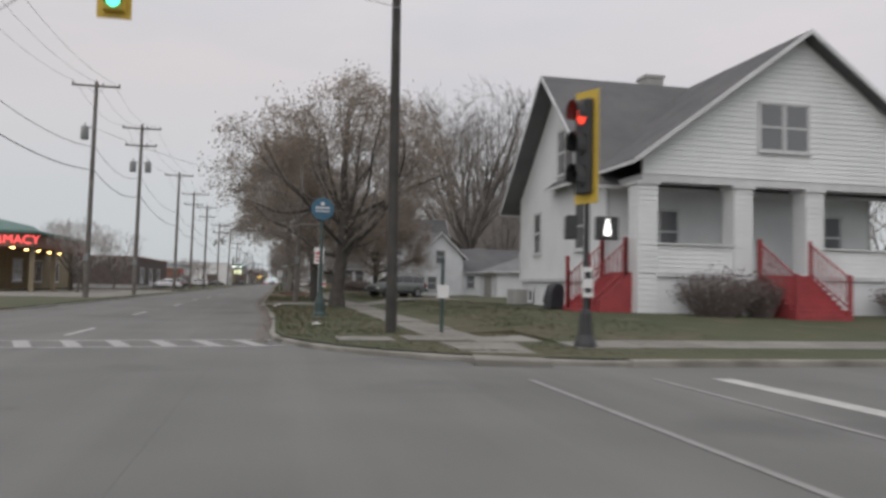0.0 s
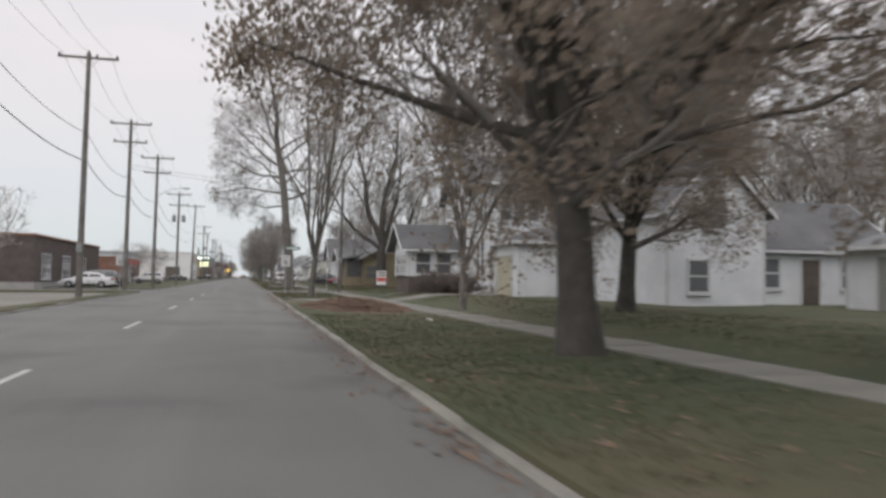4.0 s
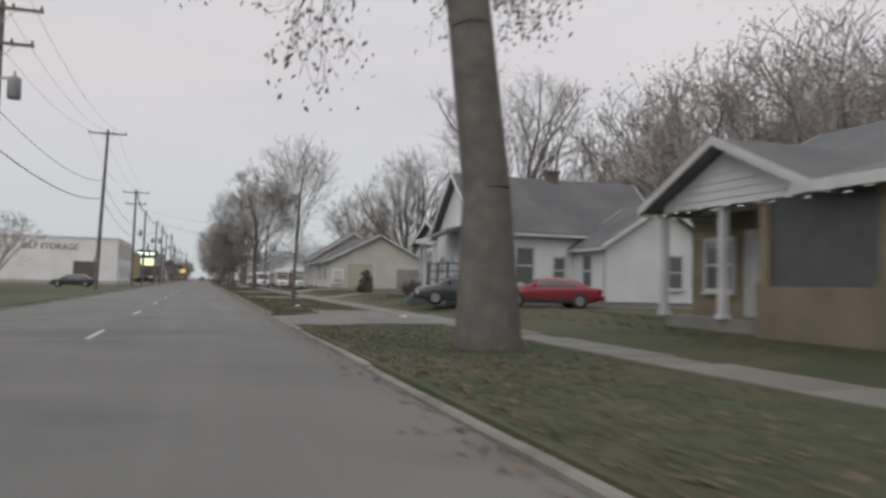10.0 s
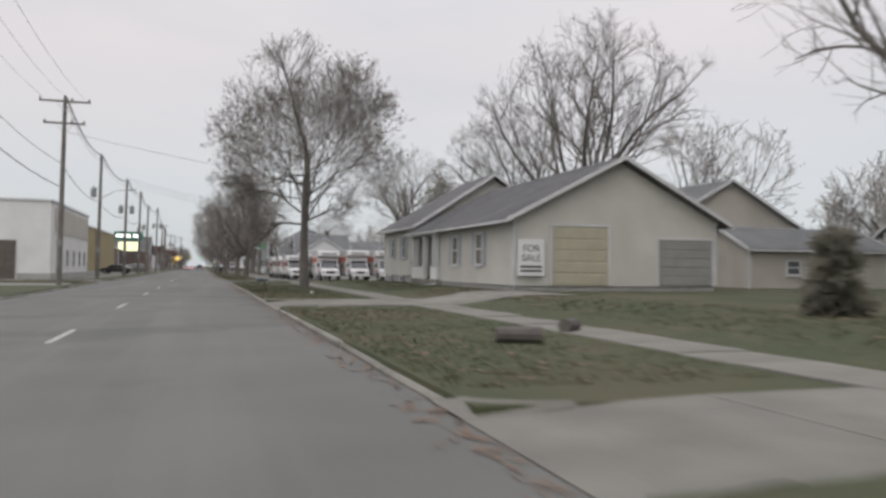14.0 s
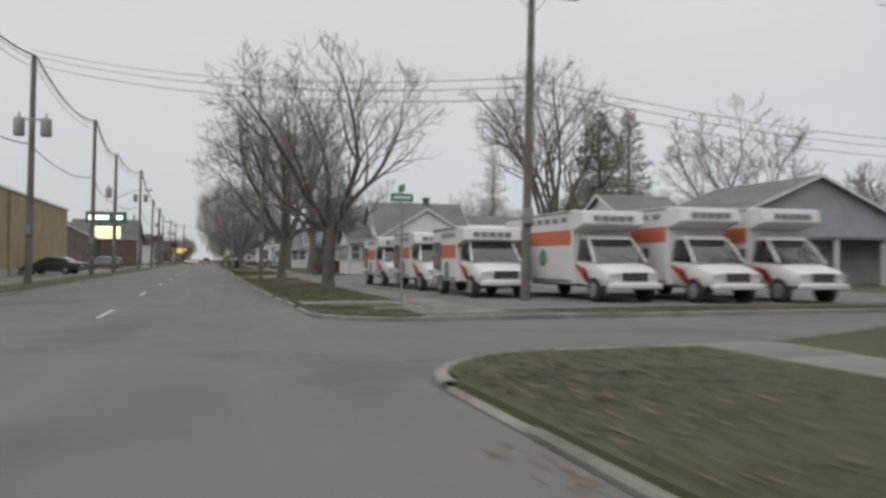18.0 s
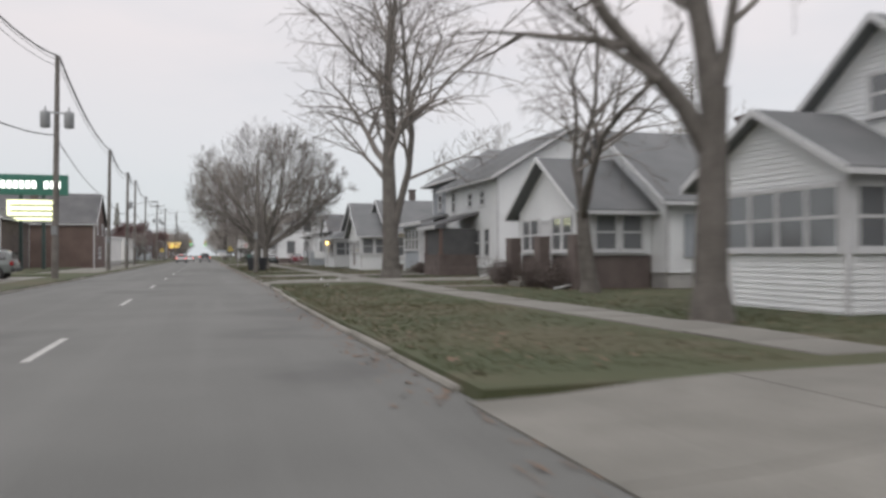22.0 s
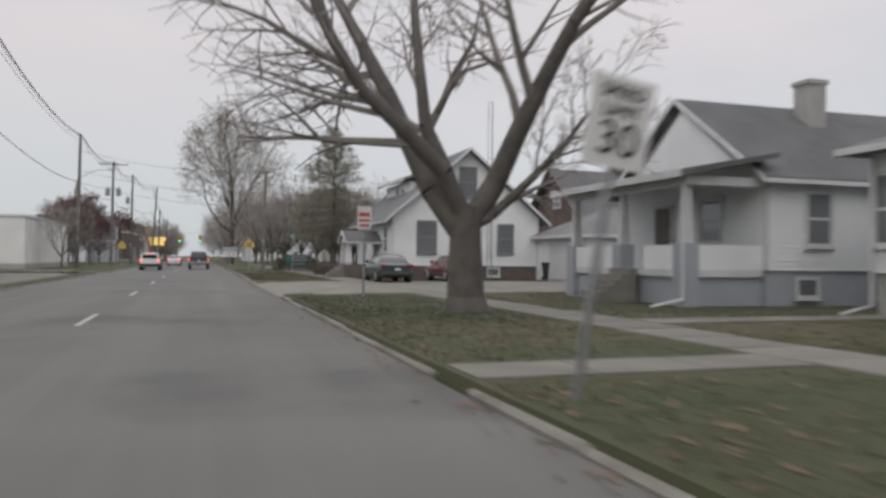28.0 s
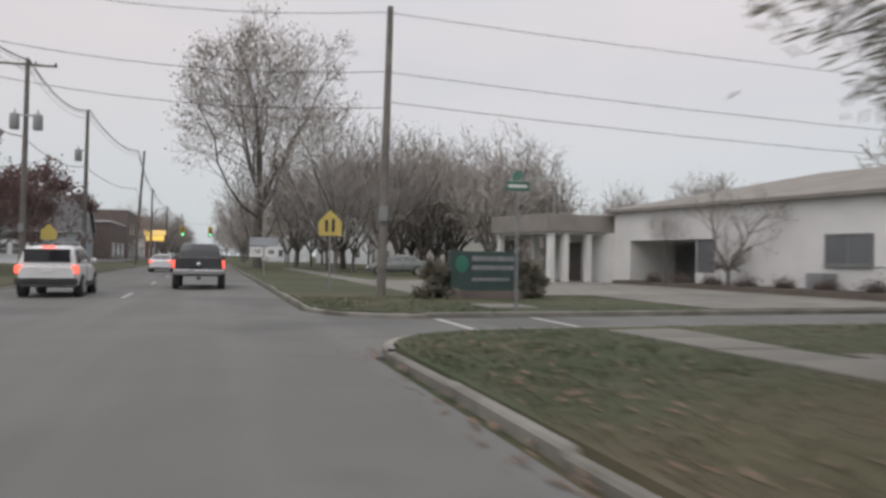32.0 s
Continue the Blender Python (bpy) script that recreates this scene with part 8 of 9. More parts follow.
def parking_sign(x, y, foot=2.95):
    t = road_sign("white no-parking sign with red bars on a thin post", x, y, foot, (("face", SIGNW, 0.23, foot - 0.75, foot, 0), ("print", SIGNR, 0.18, foot - 0.33, foot - 0.2, 0.006), ("print", SIGNR, 0.18, foot - 0.5, foot - 0.42, 0.006), ("print", SIGNR, 0.15, foot - 0.66, foot - 0.58, 0.006)))
    return t


for x, y in ((5.35, 36.5), (5.0, 391.3)):
    parking_sign(x, y)


def speed_sign(x, y, z=2.9, label="white speed limit sign on a thin post", lean=0.0):
    t = road_sign(label, x, y, z, (("face", SIGNW, 0.33, z - 0.85, z, 0),))
    t.rotation_euler.y = radians(lean)
    letters("SPEED", 0.17, SIGNB, t, (0, -0.06, z - 0.15))
    letters("LIMIT", 0.17, SIGNB, t, (0, -0.06, z - 0.33))
    letters("30", 0.44, SIGNB, t, (0, -0.06, z - 0.60))
    return t


for x, y in ((3.57, 107.25), (-9.8, 118.0)):
    speed_sign(x, y)
speed_sign(3.15, 372.9, 3.0, "white speed limit sign on a leaning post", 9.0)
for x, y, w in ((5.5, 252.3, 0.34), (7.7, 435.6, 0.32)):
    t = road_sign("green street name blades on a thin post", x, y, 3.0, (("blade", SIGNG, w, 3.02, 3.24, -0.03),), name="street_name_sign")
    part("print", boxes((-w * 0.8, w * 0.8, -0.022, -0.019, 3.09, 3.17)), SIGNW, t, "plain pale bar")
    part("blade", boxes((-0.02, 0.0, -w, w, 3.28, 3.5)), SIGNG, t)
t = road_sign("long green street name blade high on a thin post", 4.28, 110.55, 3.5, (("blade", SIGNG, 0.58, 3.44, 3.72, -0.03),), name="street_name_sign")
part("print", boxes((-0.48, 0.48, -0.022, -0.019, 3.52, 3.64)), SIGNW, t, "plain pale bar")
part("blade", boxes((-0.02, 0.0, -0.4, 0.4, 2.5, 2.72)), SIGNG, t)
road_sign("small pale sign on a thin post at the lawn corner", 8.4, 123.7, 2.2, (("face", SIGNW, 0.1, 1.75, 2.15, 0),))
t = road_sign("yellow school crossing sign on a thin post", 4.7, 447.5, 2.4, (), name="school_sign")
bm = bmesh.new()
prism(bm, [(-0.45, -0.05, 2.1), (0.45, -0.05, 2.1), (0.45, -0.05, 2.65), (0, -0.05, 3.1), (-0.45, -0.05, 2.65)], (0, 0.015, 0))
part("face", bm, SIGNY, t)
part("print", boxes((-0.2, -0.08, -0.06, -0.052, 2.25, 2.7), (0.06, 0.18, -0.06, -0.052, 2.25, 2.75)), SIGNB, t, "two plain dark bars")
t = road_sign("grey-green and white route marker on a thin post", 3.6, 470.0, 2.5, (("face", GREYBLUE, 0.95, 1.95, 2.5, 0),))
for x, w in ((-0.5, 0.42), (0.48, 0.4)):
    part("face", boxes((x - w, x + w, -0.05, -0.035, 1.2, 1.88)), SIGNW, t, "white route shield")
letters("150", 0.44, SIGNB, t, (-0.5, -0.056, 1.54))
part("print", boxes((0.3, 0.66, -0.056, -0.05, 1.4, 1.68)), PRINT_G, t, "plain grey bar")
t = road_sign("yellow school crossing sign on a thin post", -9.4, 470.0, 2.4, (), name="school_sign")
bm = bmesh.new()
prism(bm, [(-0.45, -0.05, 2.1), (0.45, -0.05, 2.1), (0.45, -0.05, 2.65), (0, -0.05, 3.1), (-0.45, -0.05, 2.65)], (0, 0.015, 0))
part("face", bm, SIGNY, t)

t = thing("for_sale_sign", "large white sale board fixed to the house end", "sign", (13.9, 205.35, 1.15))
part("board", boxes((-0.62, 0.62, -0.05, 0, 0, 1.6)), SIGNW, t)
letters("FOR", 0.42, SIGNB, t, (0, -0.056, 1.18))
letters("SALE", 0.42, SIGNB, t, (0, -0.056, 0.76))
part("print", boxes((-0.5, 0.5, -0.056, -0.05, 0.16, 0.26), (-0.5, 0.5, -0.056, -0.05, 0.34, 0.44)), SIGNB, t, "plain dark bars")
t = thing("monument_sign", "low dark green brick-framed sign board with pale bars", "sign", (8.75, 441.0, 0.02))
t.scale = (0.76, 0.9, 1.0)
part("plinth", boxes((-1.7, 1.7, -0.35, 0.35, -0.05, 0.35)), BRICK_DARK, t)
part("board", boxes((-1.55, 1.55, -0.2, 0.2, 0.3, 1.62)), GREENM, t, bevel=0.02)
part("print", boxes((-0.6, 1.3, -0.21, -0.2, 1.30, 1.46), (-0.6, 1.3, -0.21, -0.2, 1.02, 1.16), (-0.6, 1.1, -0.21, -0.2, 0.66, 0.76)), PRINT_G, t, "plain grey bars")
part("emblem", lathe(((0.28, 0), (0.22, 0.01)), 16), SIGNG, t).matrix_local = pose(-1.05, -0.2, 1.2, 90, 0, 0)
t = thing("yard_sign", "small red and white yard sign on the lawn", "sign", (8.8, 94.6, ground_z(8.8, 94.6)))
part("board", boxes((-0.3, 0.3, -0.02, 0.02, 0.85, 1.72)), SIGNW, t)
part("print", boxes((-0.27, 0.27, -0.026, -0.02, 1.05, 1.3)), SIGNR, t, "red plain bar")
part("print", boxes((-0.24, 0.24, -0.026, -0.02, 1.38, 1.46), (-0.24, 0.24, -0.026, -0.02, 1.54, 1.64)), SIGNB, t, "dark plain bars")
for sx in (-0.26, 0.26):
    part("stake", boxes((sx - 0.012, sx + 0.012, -0.01, 0.03, -0.1, 0.85)), BLACKM, t)
t = thing("street_lamp", "slim lamp post with a tapered lantern and green banner", "street lamp", (4.72, 231.4, 0.12))
part("post", tubes(((0, 0, -0.1), (0, 0, 3.3), 0.05, 0.04, 8)), GALV, t)
bm = bmesh.new()
loft_lo, loft_hi = [(-0.08, -0.08, 3.2), (0.08, -0.08, 3.2), (0.08, 0.08, 3.2), (-0.08, 0.08, 3.2)], [(-0.19, -0.19, 3.63), (0.19, -0.19, 3.63), (0.19, 0.19, 3.63), (-0.19, 0.19, 3.63)]
va, vb = [bm.verts.new(c) for c in loft_lo], [bm.verts.new(c) for c in loft_hi]
bm.faces.new(va[::-1])
bm.faces.new(vb)
for k in range(4):
    bm.faces.new((va[k], va[(k + 1) % 4], vb[(k + 1) % 4], vb[k]))
part("lantern", bm, GREYCAN, t)
part("cap", boxes((-0.22, 0.22, -0.22, 0.22, 3.63, 3.69)), BLUEGREY, t, bevel=0.02)
part("banner", boxes((-0.42, -0.07, -0.01, 0.01, 2.58, 3.0)), BANNER, t, "pale green banner")
part("banner_arm", tubes(((-0.44, 0, 3.02), (0, 0, 3.02), 0.015, 0.015, 6), ((-0.44, 0, 2.56), (0, 0, 2.56), 0.015, 0.015, 6)), GALV, t)
t = thing("planter", "shallow blue metal planter bowl on a stem", "planter", (4.35, 230.55, 0.12))
part("stem", tubes(((0, 0, -0.05), (0, 0, 0.28), 0.05, 0.05, 8)), GALV, t)
part("bowl", lathe(((0.12, 0.25), (0.45, 0.32), (0.55, 0.42), (0.5, 0.42), (0.1, 0.34)), 16), SIGNBL, t)

for x, y, lab in ((3.5, 351.8, "black wheeled bin standing at the kerb"), (4.4, 352.4, "black wheeled bin standing at the kerb"), (18.2, 86.9, "black wheeled bin beside the garage wall"), (24.6, 404.0, "dark wheeled bin by the garage"), (27.4, 404.0, "dark wheeled bin by the garage"), (20.3, 409.5, "dark wheeled bin by the house")):
    t = thing("wheeled_bin", lab, "bin", (x, y, ground_z(x, y)), random.uniform(-12, 12))
    bm = bmesh.new()
    lo, hi = [(-0.24, -0.26, 0.06), (0.24, -0.26, 0.06), (0.24, 0.24, 0.06), (-0.24, 0.24, 0.06)], [(-0.32, -0.38, 1.02), (0.32, -0.38, 1.02), (0.32, 0.36, 1.02), (-0.32, 0.36, 1.02)]
    a, c = [bm.verts.new(v) for v in lo], [bm.verts.new(v) for v in hi]
    bm.faces.new(a[::-1])
    bm.faces.new(c)
    for k in range(4):
        bm.faces.new((a[k], a[(k + 1) % 4], c[(k + 1) % 4], c[k]))
    part("body", bm, BINP, t, bevel=0.02)
    part("lid", boxes((-0.35, 0.35, -0.42, 0.40, 1.02, 1.10)), BINP, t, bevel=0.03)
    for sx in (-0.3, 0.27):
        part("wheel", lathe(((0.12, 0), (0.12, 0.04)), 12), RUBBER, t).matrix_local = pose(sx, 0.26, 0.12, 0, 90, 0)
    part("handle", tubes(((-0.28, 0.44, 1.0), (0.28, 0.44, 1.0), 0.02, 0.02, 6)), BINP, t)

# ---- vehicles (each points along +y of its own, wheels on z = 0) ----
def loft(bm, rings):
    vs = [[bm.verts.new(c) for c in r] for r in rings]
    n = len(vs[0])
    for a, b in zip(vs, vs[1:]):
        for k in range(n):
            bm.faces.new((a[k], a[(k + 1) % n], b[(k + 1) % n], b[k]))
    bm.faces.new(vs[0][::-1])
    bm.faces.new(vs[-1])


def hull_ring(y, w, zb, zt, soft=0.10):
    h = zt - zb
    half = [(w * 0.84, zb), (w * 0.95, zb + 0.06), (w * 0.99, zb + 0.3 * h), (w, zb + 0.58 * h), (w * 0.975, zt - soft), (w * 0.93, zt - 0.35 * soft), (w * 0.84, zt - 0.008), (w * 0.45, zt + 0.012)]
    return [(-x, y, z) for x, z in half] + [(x, y, z) for x, z in half[::-1]]


def eased(st, n=26):
    """More stations between those given, their kinks smoothed away."""
    a = np.array(st)
    ys = np.linspace(a[0, 0], a[-1, 0], n)
    cols = [np.interp(ys, a[:, 0], a[:, k]) for k in (1, 2, 3)]
    for c in cols:
        for _ in range(2):
            c[1:-1] = 0.25 * c[:-2] + 0.5 * c[1:-1] + 0.25 * c[2:]
    return [(y, w, b, t) for y, w, b, t in zip(ys, *cols)]


def soft_mesh(name, bm, material, angle=32):
    me = mesh_of(name, bm, material, True)
    me.set_sharp_from_angle(angle=radians(angle))
    return me


WHEELS = {}


def wheel_meshes(r):
    if r not in WHEELS:
        WHEELS[r] = (mesh_of("tyre", lathe(((r * 0.62, -0.10), (r * 0.9, -0.11), (r, -0.07), (r, 0.07), (r * 0.9, 0.11), (r * 0.62, 0.10)), 20), RUBBER, True),
                     mesh_of("rim", lathe(((r * 0.64, -0.09), (r * 0.62, 0.118), (r * 0.56, 0.122), (r * 0.48, 0.106), (r * 0.2, 0.112), (r * 0.14, 0.126), (0.02, 0.128)), 14), RIM, True))
    return WHEELS[r]


def put_wheels(t, ys, w, r):
    ty, rm = wheel_meshes(r)
    for y in ys:
        for s in (-1, 1):
            arch = part("wheel_arch", lathe(((r * 1.07, -0.12), (r * 1.07, 0.108)), 20), UNDER, t)
            arch.matrix_local = pose(s * (w - 0.105), y, r, 0, 90 * s, 0)
            ob = part("wheel", ty, None, t)
            ob.matrix_local = pose(s * (w - 0.075), y, r, 0, 90 * s, 0)
            part("rim", rm, None, ob)


def car(label, at, rz, paint, kind="sedan", lit=False, name="car", group=""):
    """Lofted body, glazed cabin, roof, lamps, bumpers and wheels for a sedan, coupe, suv or pickup."""
    t = thing(name, label, "pickup truck" if kind == "pickup" else "car", at, rz, group)
    # stations: y, half width, bottom, top; then cabin: y at belt and roof, heights
    D = {"sedan": ([(-2.35, 0.70, 0.38, 0.86), (-2.2, 0.84, 0.28, 0.98), (-1.4, 0.89, 0.22, 1.0), (0.0, 0.90, 0.20, 0.96), (1.0, 0.90, 0.21, 0.95), (1.9, 0.84, 0.24, 0.80), (2.25, 0.66, 0.34, 0.66)], (-1.75, -0.95, 0.25, 1.15), 0.95, 1.43, 0.76, 0.62, (-1.38, 1.38), 0.32),
         "coupe": ([(-2.3, 0.70, 0.38, 0.80), (-2.1, 0.84, 0.28, 0.90), (-1.3, 0.88, 0.22, 0.93), (0.0, 0.88, 0.20, 0.90), (1.0, 0.88, 0.21, 0.86), (1.9, 0.82, 0.24, 0.70), (2.3, 0.62, 0.34, 0.56)], (-1.9, -0.8, 0.05, 1.0), 0.89, 1.30, 0.74, 0.58, (-1.3, 1.38), 0.32),
         "suv": ([(-2.2, 0.78, 0.45, 0.95), (-2.1, 0.88, 0.36, 1.08), (-1.2, 0.91, 0.28, 1.08), (0.0, 0.91, 0.27, 1.06), (0.9, 0.91, 0.28, 1.05), (1.8, 0.86, 0.32, 0.94), (2.2, 0.70, 0.42, 0.78)], (-2.08, -1.80, 0.35, 1.15), 1.06, 1.66, 0.80, 0.68, (-1.32, 1.36), 0.36),
         "pickup": ([(-2.8, 0.92, 0.62, 1.22), (-2.7, 0.98, 0.55, 1.24), (-1.0, 0.99, 0.50, 1.24), (0.2, 0.99, 0.48, 1.22), (1.4, 0.99, 0.48, 1.20), (2.4, 0.95, 0.50, 1.10), (2.8, 0.80, 0.58, 0.95)], (-0.75, -0.55, 0.75, 1.45), 1.22, 1.90, 0.86, 0.74, (-1.75, 1.85), 0.41)}[kind]
    st, (cb0, cr0, cr1, cb1), belt, top, wb, wr, wheels, r = D
    bm = bmesh.new()
    loft(bm, [hull_ring(*q) for q in eased(st)])
    part("body", soft_mesh("body", bm, paint), None, t)
    W = st[3][1]
    # cabin: one shell, with the panes a little proud of it
    ky = (cb0, cb0 + (cr0 - cb0) * 0.55, cr0, (cr0 + cr1) / 2, cr1, cr1 + (cb1 - cr1) * 0.5, cb1)
    rise = top - belt
    kz = (belt - 0.02, belt + rise * 0.66, top - 0.045, top, top - 0.035, belt + rise * 0.58, belt - 0.04)

    def section(y):
        zt = float(np.interp(y, ky, kz))
        k = max(0.0, (zt - belt) / rise)
        wt = wb + (wr - wb) * k
        half = [(wb + 0.02, belt - 0.05), (wb + (wt - wb) * 0.5 + 0.02, belt + (zt - belt) * 0.5), (wt + 0.01, zt - 0.09 * k), (wt - 0.05, zt - 0.025 * k), (wt * 0.55, zt + 0.004)]
        return half

    bm = bmesh.new()
    loft(bm, [[(-x, y, z) for x, z in section(y)] + [(x, y, z) for x, z in section(y)[::-1]] for y in np.linspace(cb0, cb1, 18)])
    part("cabin", soft_mesh("cabin", bm, paint, 40), None, t)

    def side_pane(s, ya, yb):
        bm = bmesh.new()
        rows = []
        for y in np.linspace(ya, yb, 5):
            p = section(y)
            lo, hi = (p[1][0] + (p[0][0] - p[1][0]) * 0.75, belt + 0.03), p[2]
            mid = p[1]
            hi = (hi[0] + (mid[0] - hi[0]) * 0.12, hi[1] - 0.02)
            rows.append([bm.verts.new((s * (x + 0.006), y, max(z, belt + 0.03))) for x, z in (lo, (mid[0] + 0.004, max(mid[1], belt + 0.035)), (hi[0], max(hi[1], belt + 0.04)))])
        for p, q in zip(rows, rows[1:]):
            for k in range(2):
                bm.faces.new((p[k], q[k], q[k + 1], p[k + 1]))
        part("side_window", mesh_of("side_window", bm, CARGLASS, True), None, t, "dark tinted side glass")

    def top_pane(name, ya, yb):
        bm = bmesh.new()
        rows = []
        for y in np.linspace(ya, yb, 5):
            p = section(y)
            rows.append([bm.verts.new((x, y, z + 0.008)) for x, z in ((-p[3][0], p[3][1]), (-p[4][0], p[4][1]), (p[4][0], p[4][1]), (p[3][0], p[3][1]))])
        for p, q in zip(rows, rows[1:]):
            for k in range(3):
                bm.faces.new((p[k], q[k], q[k + 1], p[k + 1]))
        part(name, mesh_of(name, bm, CARGLASS, True), None, t, "dark tinted glass")

    if kind != "suv":
        top_pane("rear_window", cb0 + (cr0 - cb0) * 0.12, cr0 - (cr0 - cb0) * 0.04)
    top_pane("windscreen", cr1 + (cb1 - cr1) * 0.06, cb1 - (cb1 - cr1) * 0.12)
    cuts = {"sedan": 2, "coupe": 1, "suv": 3, "pickup": 2}[kind]
    ya, yb = cb0 + (cr0 - cb0) * (0.5 if kind != "suv" else 0.9), cb1 - (cb1 - cr1) * 0.42
    for s in (-1, 1):
        for k in range(cuts):
            side_pane(s, ya + (yb - ya) * k / cuts + 0.035, ya + (yb - ya) * (k + 1) / cuts - 0.035)
        part("mirror", boxes((s * (W + 0.02) - 0.09, s * (W + 0.02) + 0.09, cb1 - 0.45, cb1 - 0.32, belt + 0.02, belt + 0.18)), paint, t, bevel=0.03)
        part("door_seam", boxes((s * (W + 0.002) - 0.004, s * (W + 0.002) + 0.004, (cb0 + cb1) / 2 - 0.012, (cb0 + cb1) / 2 + 0.012, 0.42, belt - 0.08)), UNDER, t)
        part("sill", boxes((s * W - 0.02, s * W + 0.02, wheels[0] + r + 0.1, wheels[1] - r - 0.1, st[3][2] + 0.05, st[3][2] + 0.2)), UNDER, t)
    y0, y1 = st[0][0], st[-1][0]
    zt = st[1][3]
    tall = kind in ("suv", "pickup")
    for s in (-1, 1):
        wl = st[1][1]
        in_w, lo = {"sedan": (0.36, 0.20), "coupe": (0.36, 0.20), "suv": (0.17, 0.27), "pickup": (0.10, 0.34)}[kind]
        part("tail_lamp", boxes((wl - in_w if s > 0 else -wl - 0.01, wl + 0.01 if s > 0 else -wl + in_w, y0 + 0.015, y0 + 0.20, zt - lo - 0.04, zt - 0.07)), TAIL if lit else TAILOFF, t, "glowing red tail lamp" if lit else "red tail lamp", bevel=0.02)
        wf = st[-1][1]
        part("headlamp", boxes((s * wf - 0.2 if s > 0 else -wf - 0.12, wf + 0.12 if s > 0 else -wf + 0.2, y1 - 0.16, y1 - 0.02, st[-1][3] - 0.22, st[-1][3] - 0.06)), HEADL, t, bevel=0.02)
    part("rear_bumper", boxes((-st[1][1], st[1][1], y0 - 0.09, y0 + 0.15, st[1][2] + 0.06, st[1][2] + 0.26)), CHROME if kind == "pickup" else (UNDER if kind == "suv" else paint), t, bevel=0.03)
    part("front_bumper", boxes((-st[-2][1], st[-2][1], y1 - 0.12, y1 + 0.06, st[-1][2] - 0.04, st[-1][2] + 0.16)), UNDER if tall else paint, t, bevel=0.03)
    part("grille", boxes((-0.45, 0.45, y1 - 0.02, y1 + 0.02, st[-1][3] - 0.22, st[-1][3] - 0.06)), UNDER, t)
    part("plate", boxes((-0.16, 0.16, y0 - 0.03, y0 - 0.005, 0.62 if not tall else 0.80, 0.72 if not tall else 0.93)), SIGNW, t, "plain pale bar")
    if kind == "suv":
        part("rear_glass", boxes((-0.66, 0.66, cb0 - 0.03, cb0 + 0.02, 1.12, 1.52)), CARGLASS, t)
        for s in (-1, 1):
            part("roof_rail", tubes(((s * 0.62, cr0 + 0.2, top + 0.04), (s * 0.62, cr1 - 0.2, top + 0.04), 0.02, 0.02, 5)), BLACKM, t)
        part("high_brake_lamp", boxes((-0.18, 0.18, cr0 - 0.10, cr0 - 0.04, top - 0.09, top - 0.04)), TAIL if lit else TAILOFF, t)
    if kind == "pickup":
        part("bed", boxes((-0.82, 0.82, -2.66, -0.85, 1.238, 1.246)), UNDER, t)
        for s in (-1, 1):
            part("bed_rail", boxes((s * 0.9 - 0.09, s * 0.9 + 0.09, -2.75, -0.8, 1.22, 1.30)), paint, t, bevel=0.02)
        part("tailgate", boxes((-0.84, 0.84, -2.83, -2.76, 0.72, 1.30)), paint, t, bevel=0.03)
        part("badge", lathe(((0.09, 0), (0.05, 0.02)), 8), CHROME, t).matrix_local = pose(0, -2.83, 1.02, 90, 0, 0)
        part("hitch", boxes((-0.08, 0.08, -2.95, -2.7, 0.42, 0.52)), UNDER, t)
    put_wheels(t, wheels, W, r)
    return t


# traffic at its last place on the street
car("dark grey pickup truck with lit tail lamps on the street", (-0.2, 452.5, 0), 0, C_DARK, "pickup", True, "pickup_truck")
car("white compact suv with lit tail lamps on the street", (-4.6, 446.0, 0), 0, C_WHITE, "suv", True)
car("white sedan far ahead on the street", (-3.6, 484.0, 0), 0, C_WHITE, "sedan", True)
car("dark sedan far ahead on the street", (-4.4, 530.0, 0), 0, C_DARK, "sedan", True)
car("silver sedan far ahead on the street", (-0.4, 556.0, 0), 0, C_SILVER, "sedan", True)
# parked
car("grey-green compact suv parked on the drive", (11.9, 55.6, ground_z(12, 55.6)), 118, C_SILVER, "suv")
car("dark sedan parked on the lawn by the cottage", (11.2, 155.3, ground_z(11.2, 155.3)), 76, C_DARK, "sedan")
car("red coupe parked on the lawn by the cottage", (13.8, 152.6, ground_z(13.8, 152.6)), 79, C_RED, "coupe")
car("dark green sedan parked in the lot", (9.45, 406.7, 0.155), 0, C_GREEN, "sedan")
car("maroon sedan parked in the lot", (13.3, 407.3, 0.155), 3, C_MAROON, "sedan")
car("dark sedan parked before the ochre store", (-12.0, 300, 0.15), 75, C_DARK, "sedan", group="parked cars")
for k, (x, y, p) in enumerate(((-13.5, 124, C_WHITE), (-13.5, 128, C_SILVER), (-13.5, 133, C_DARK), (-13.2, 168, C_WHITE), (-13.4, 214, C_DARK), (-12.5, 336, C_SILVER))):
    car(("white", "grey", "dark", "white", "dark", "grey")[k] + " car parked outside the shops", (x, y, 0.12), 90, p, "suv" if k % 2 else "sedan", group="parked cars")
car("brown old sedan parked beside the white house", (28.3, 123.4, ground_z(28, 123)), 92, C_MAROON, "sedan")
car("grey car parked beyond the sign", (13.0, 471.0, 0.16), 80, C_SILVER)
car("dark small pickup parked on the drive", (20.5, 325.2, 0.15), 80, C_DARK, "pickup", name="pickup_truck")


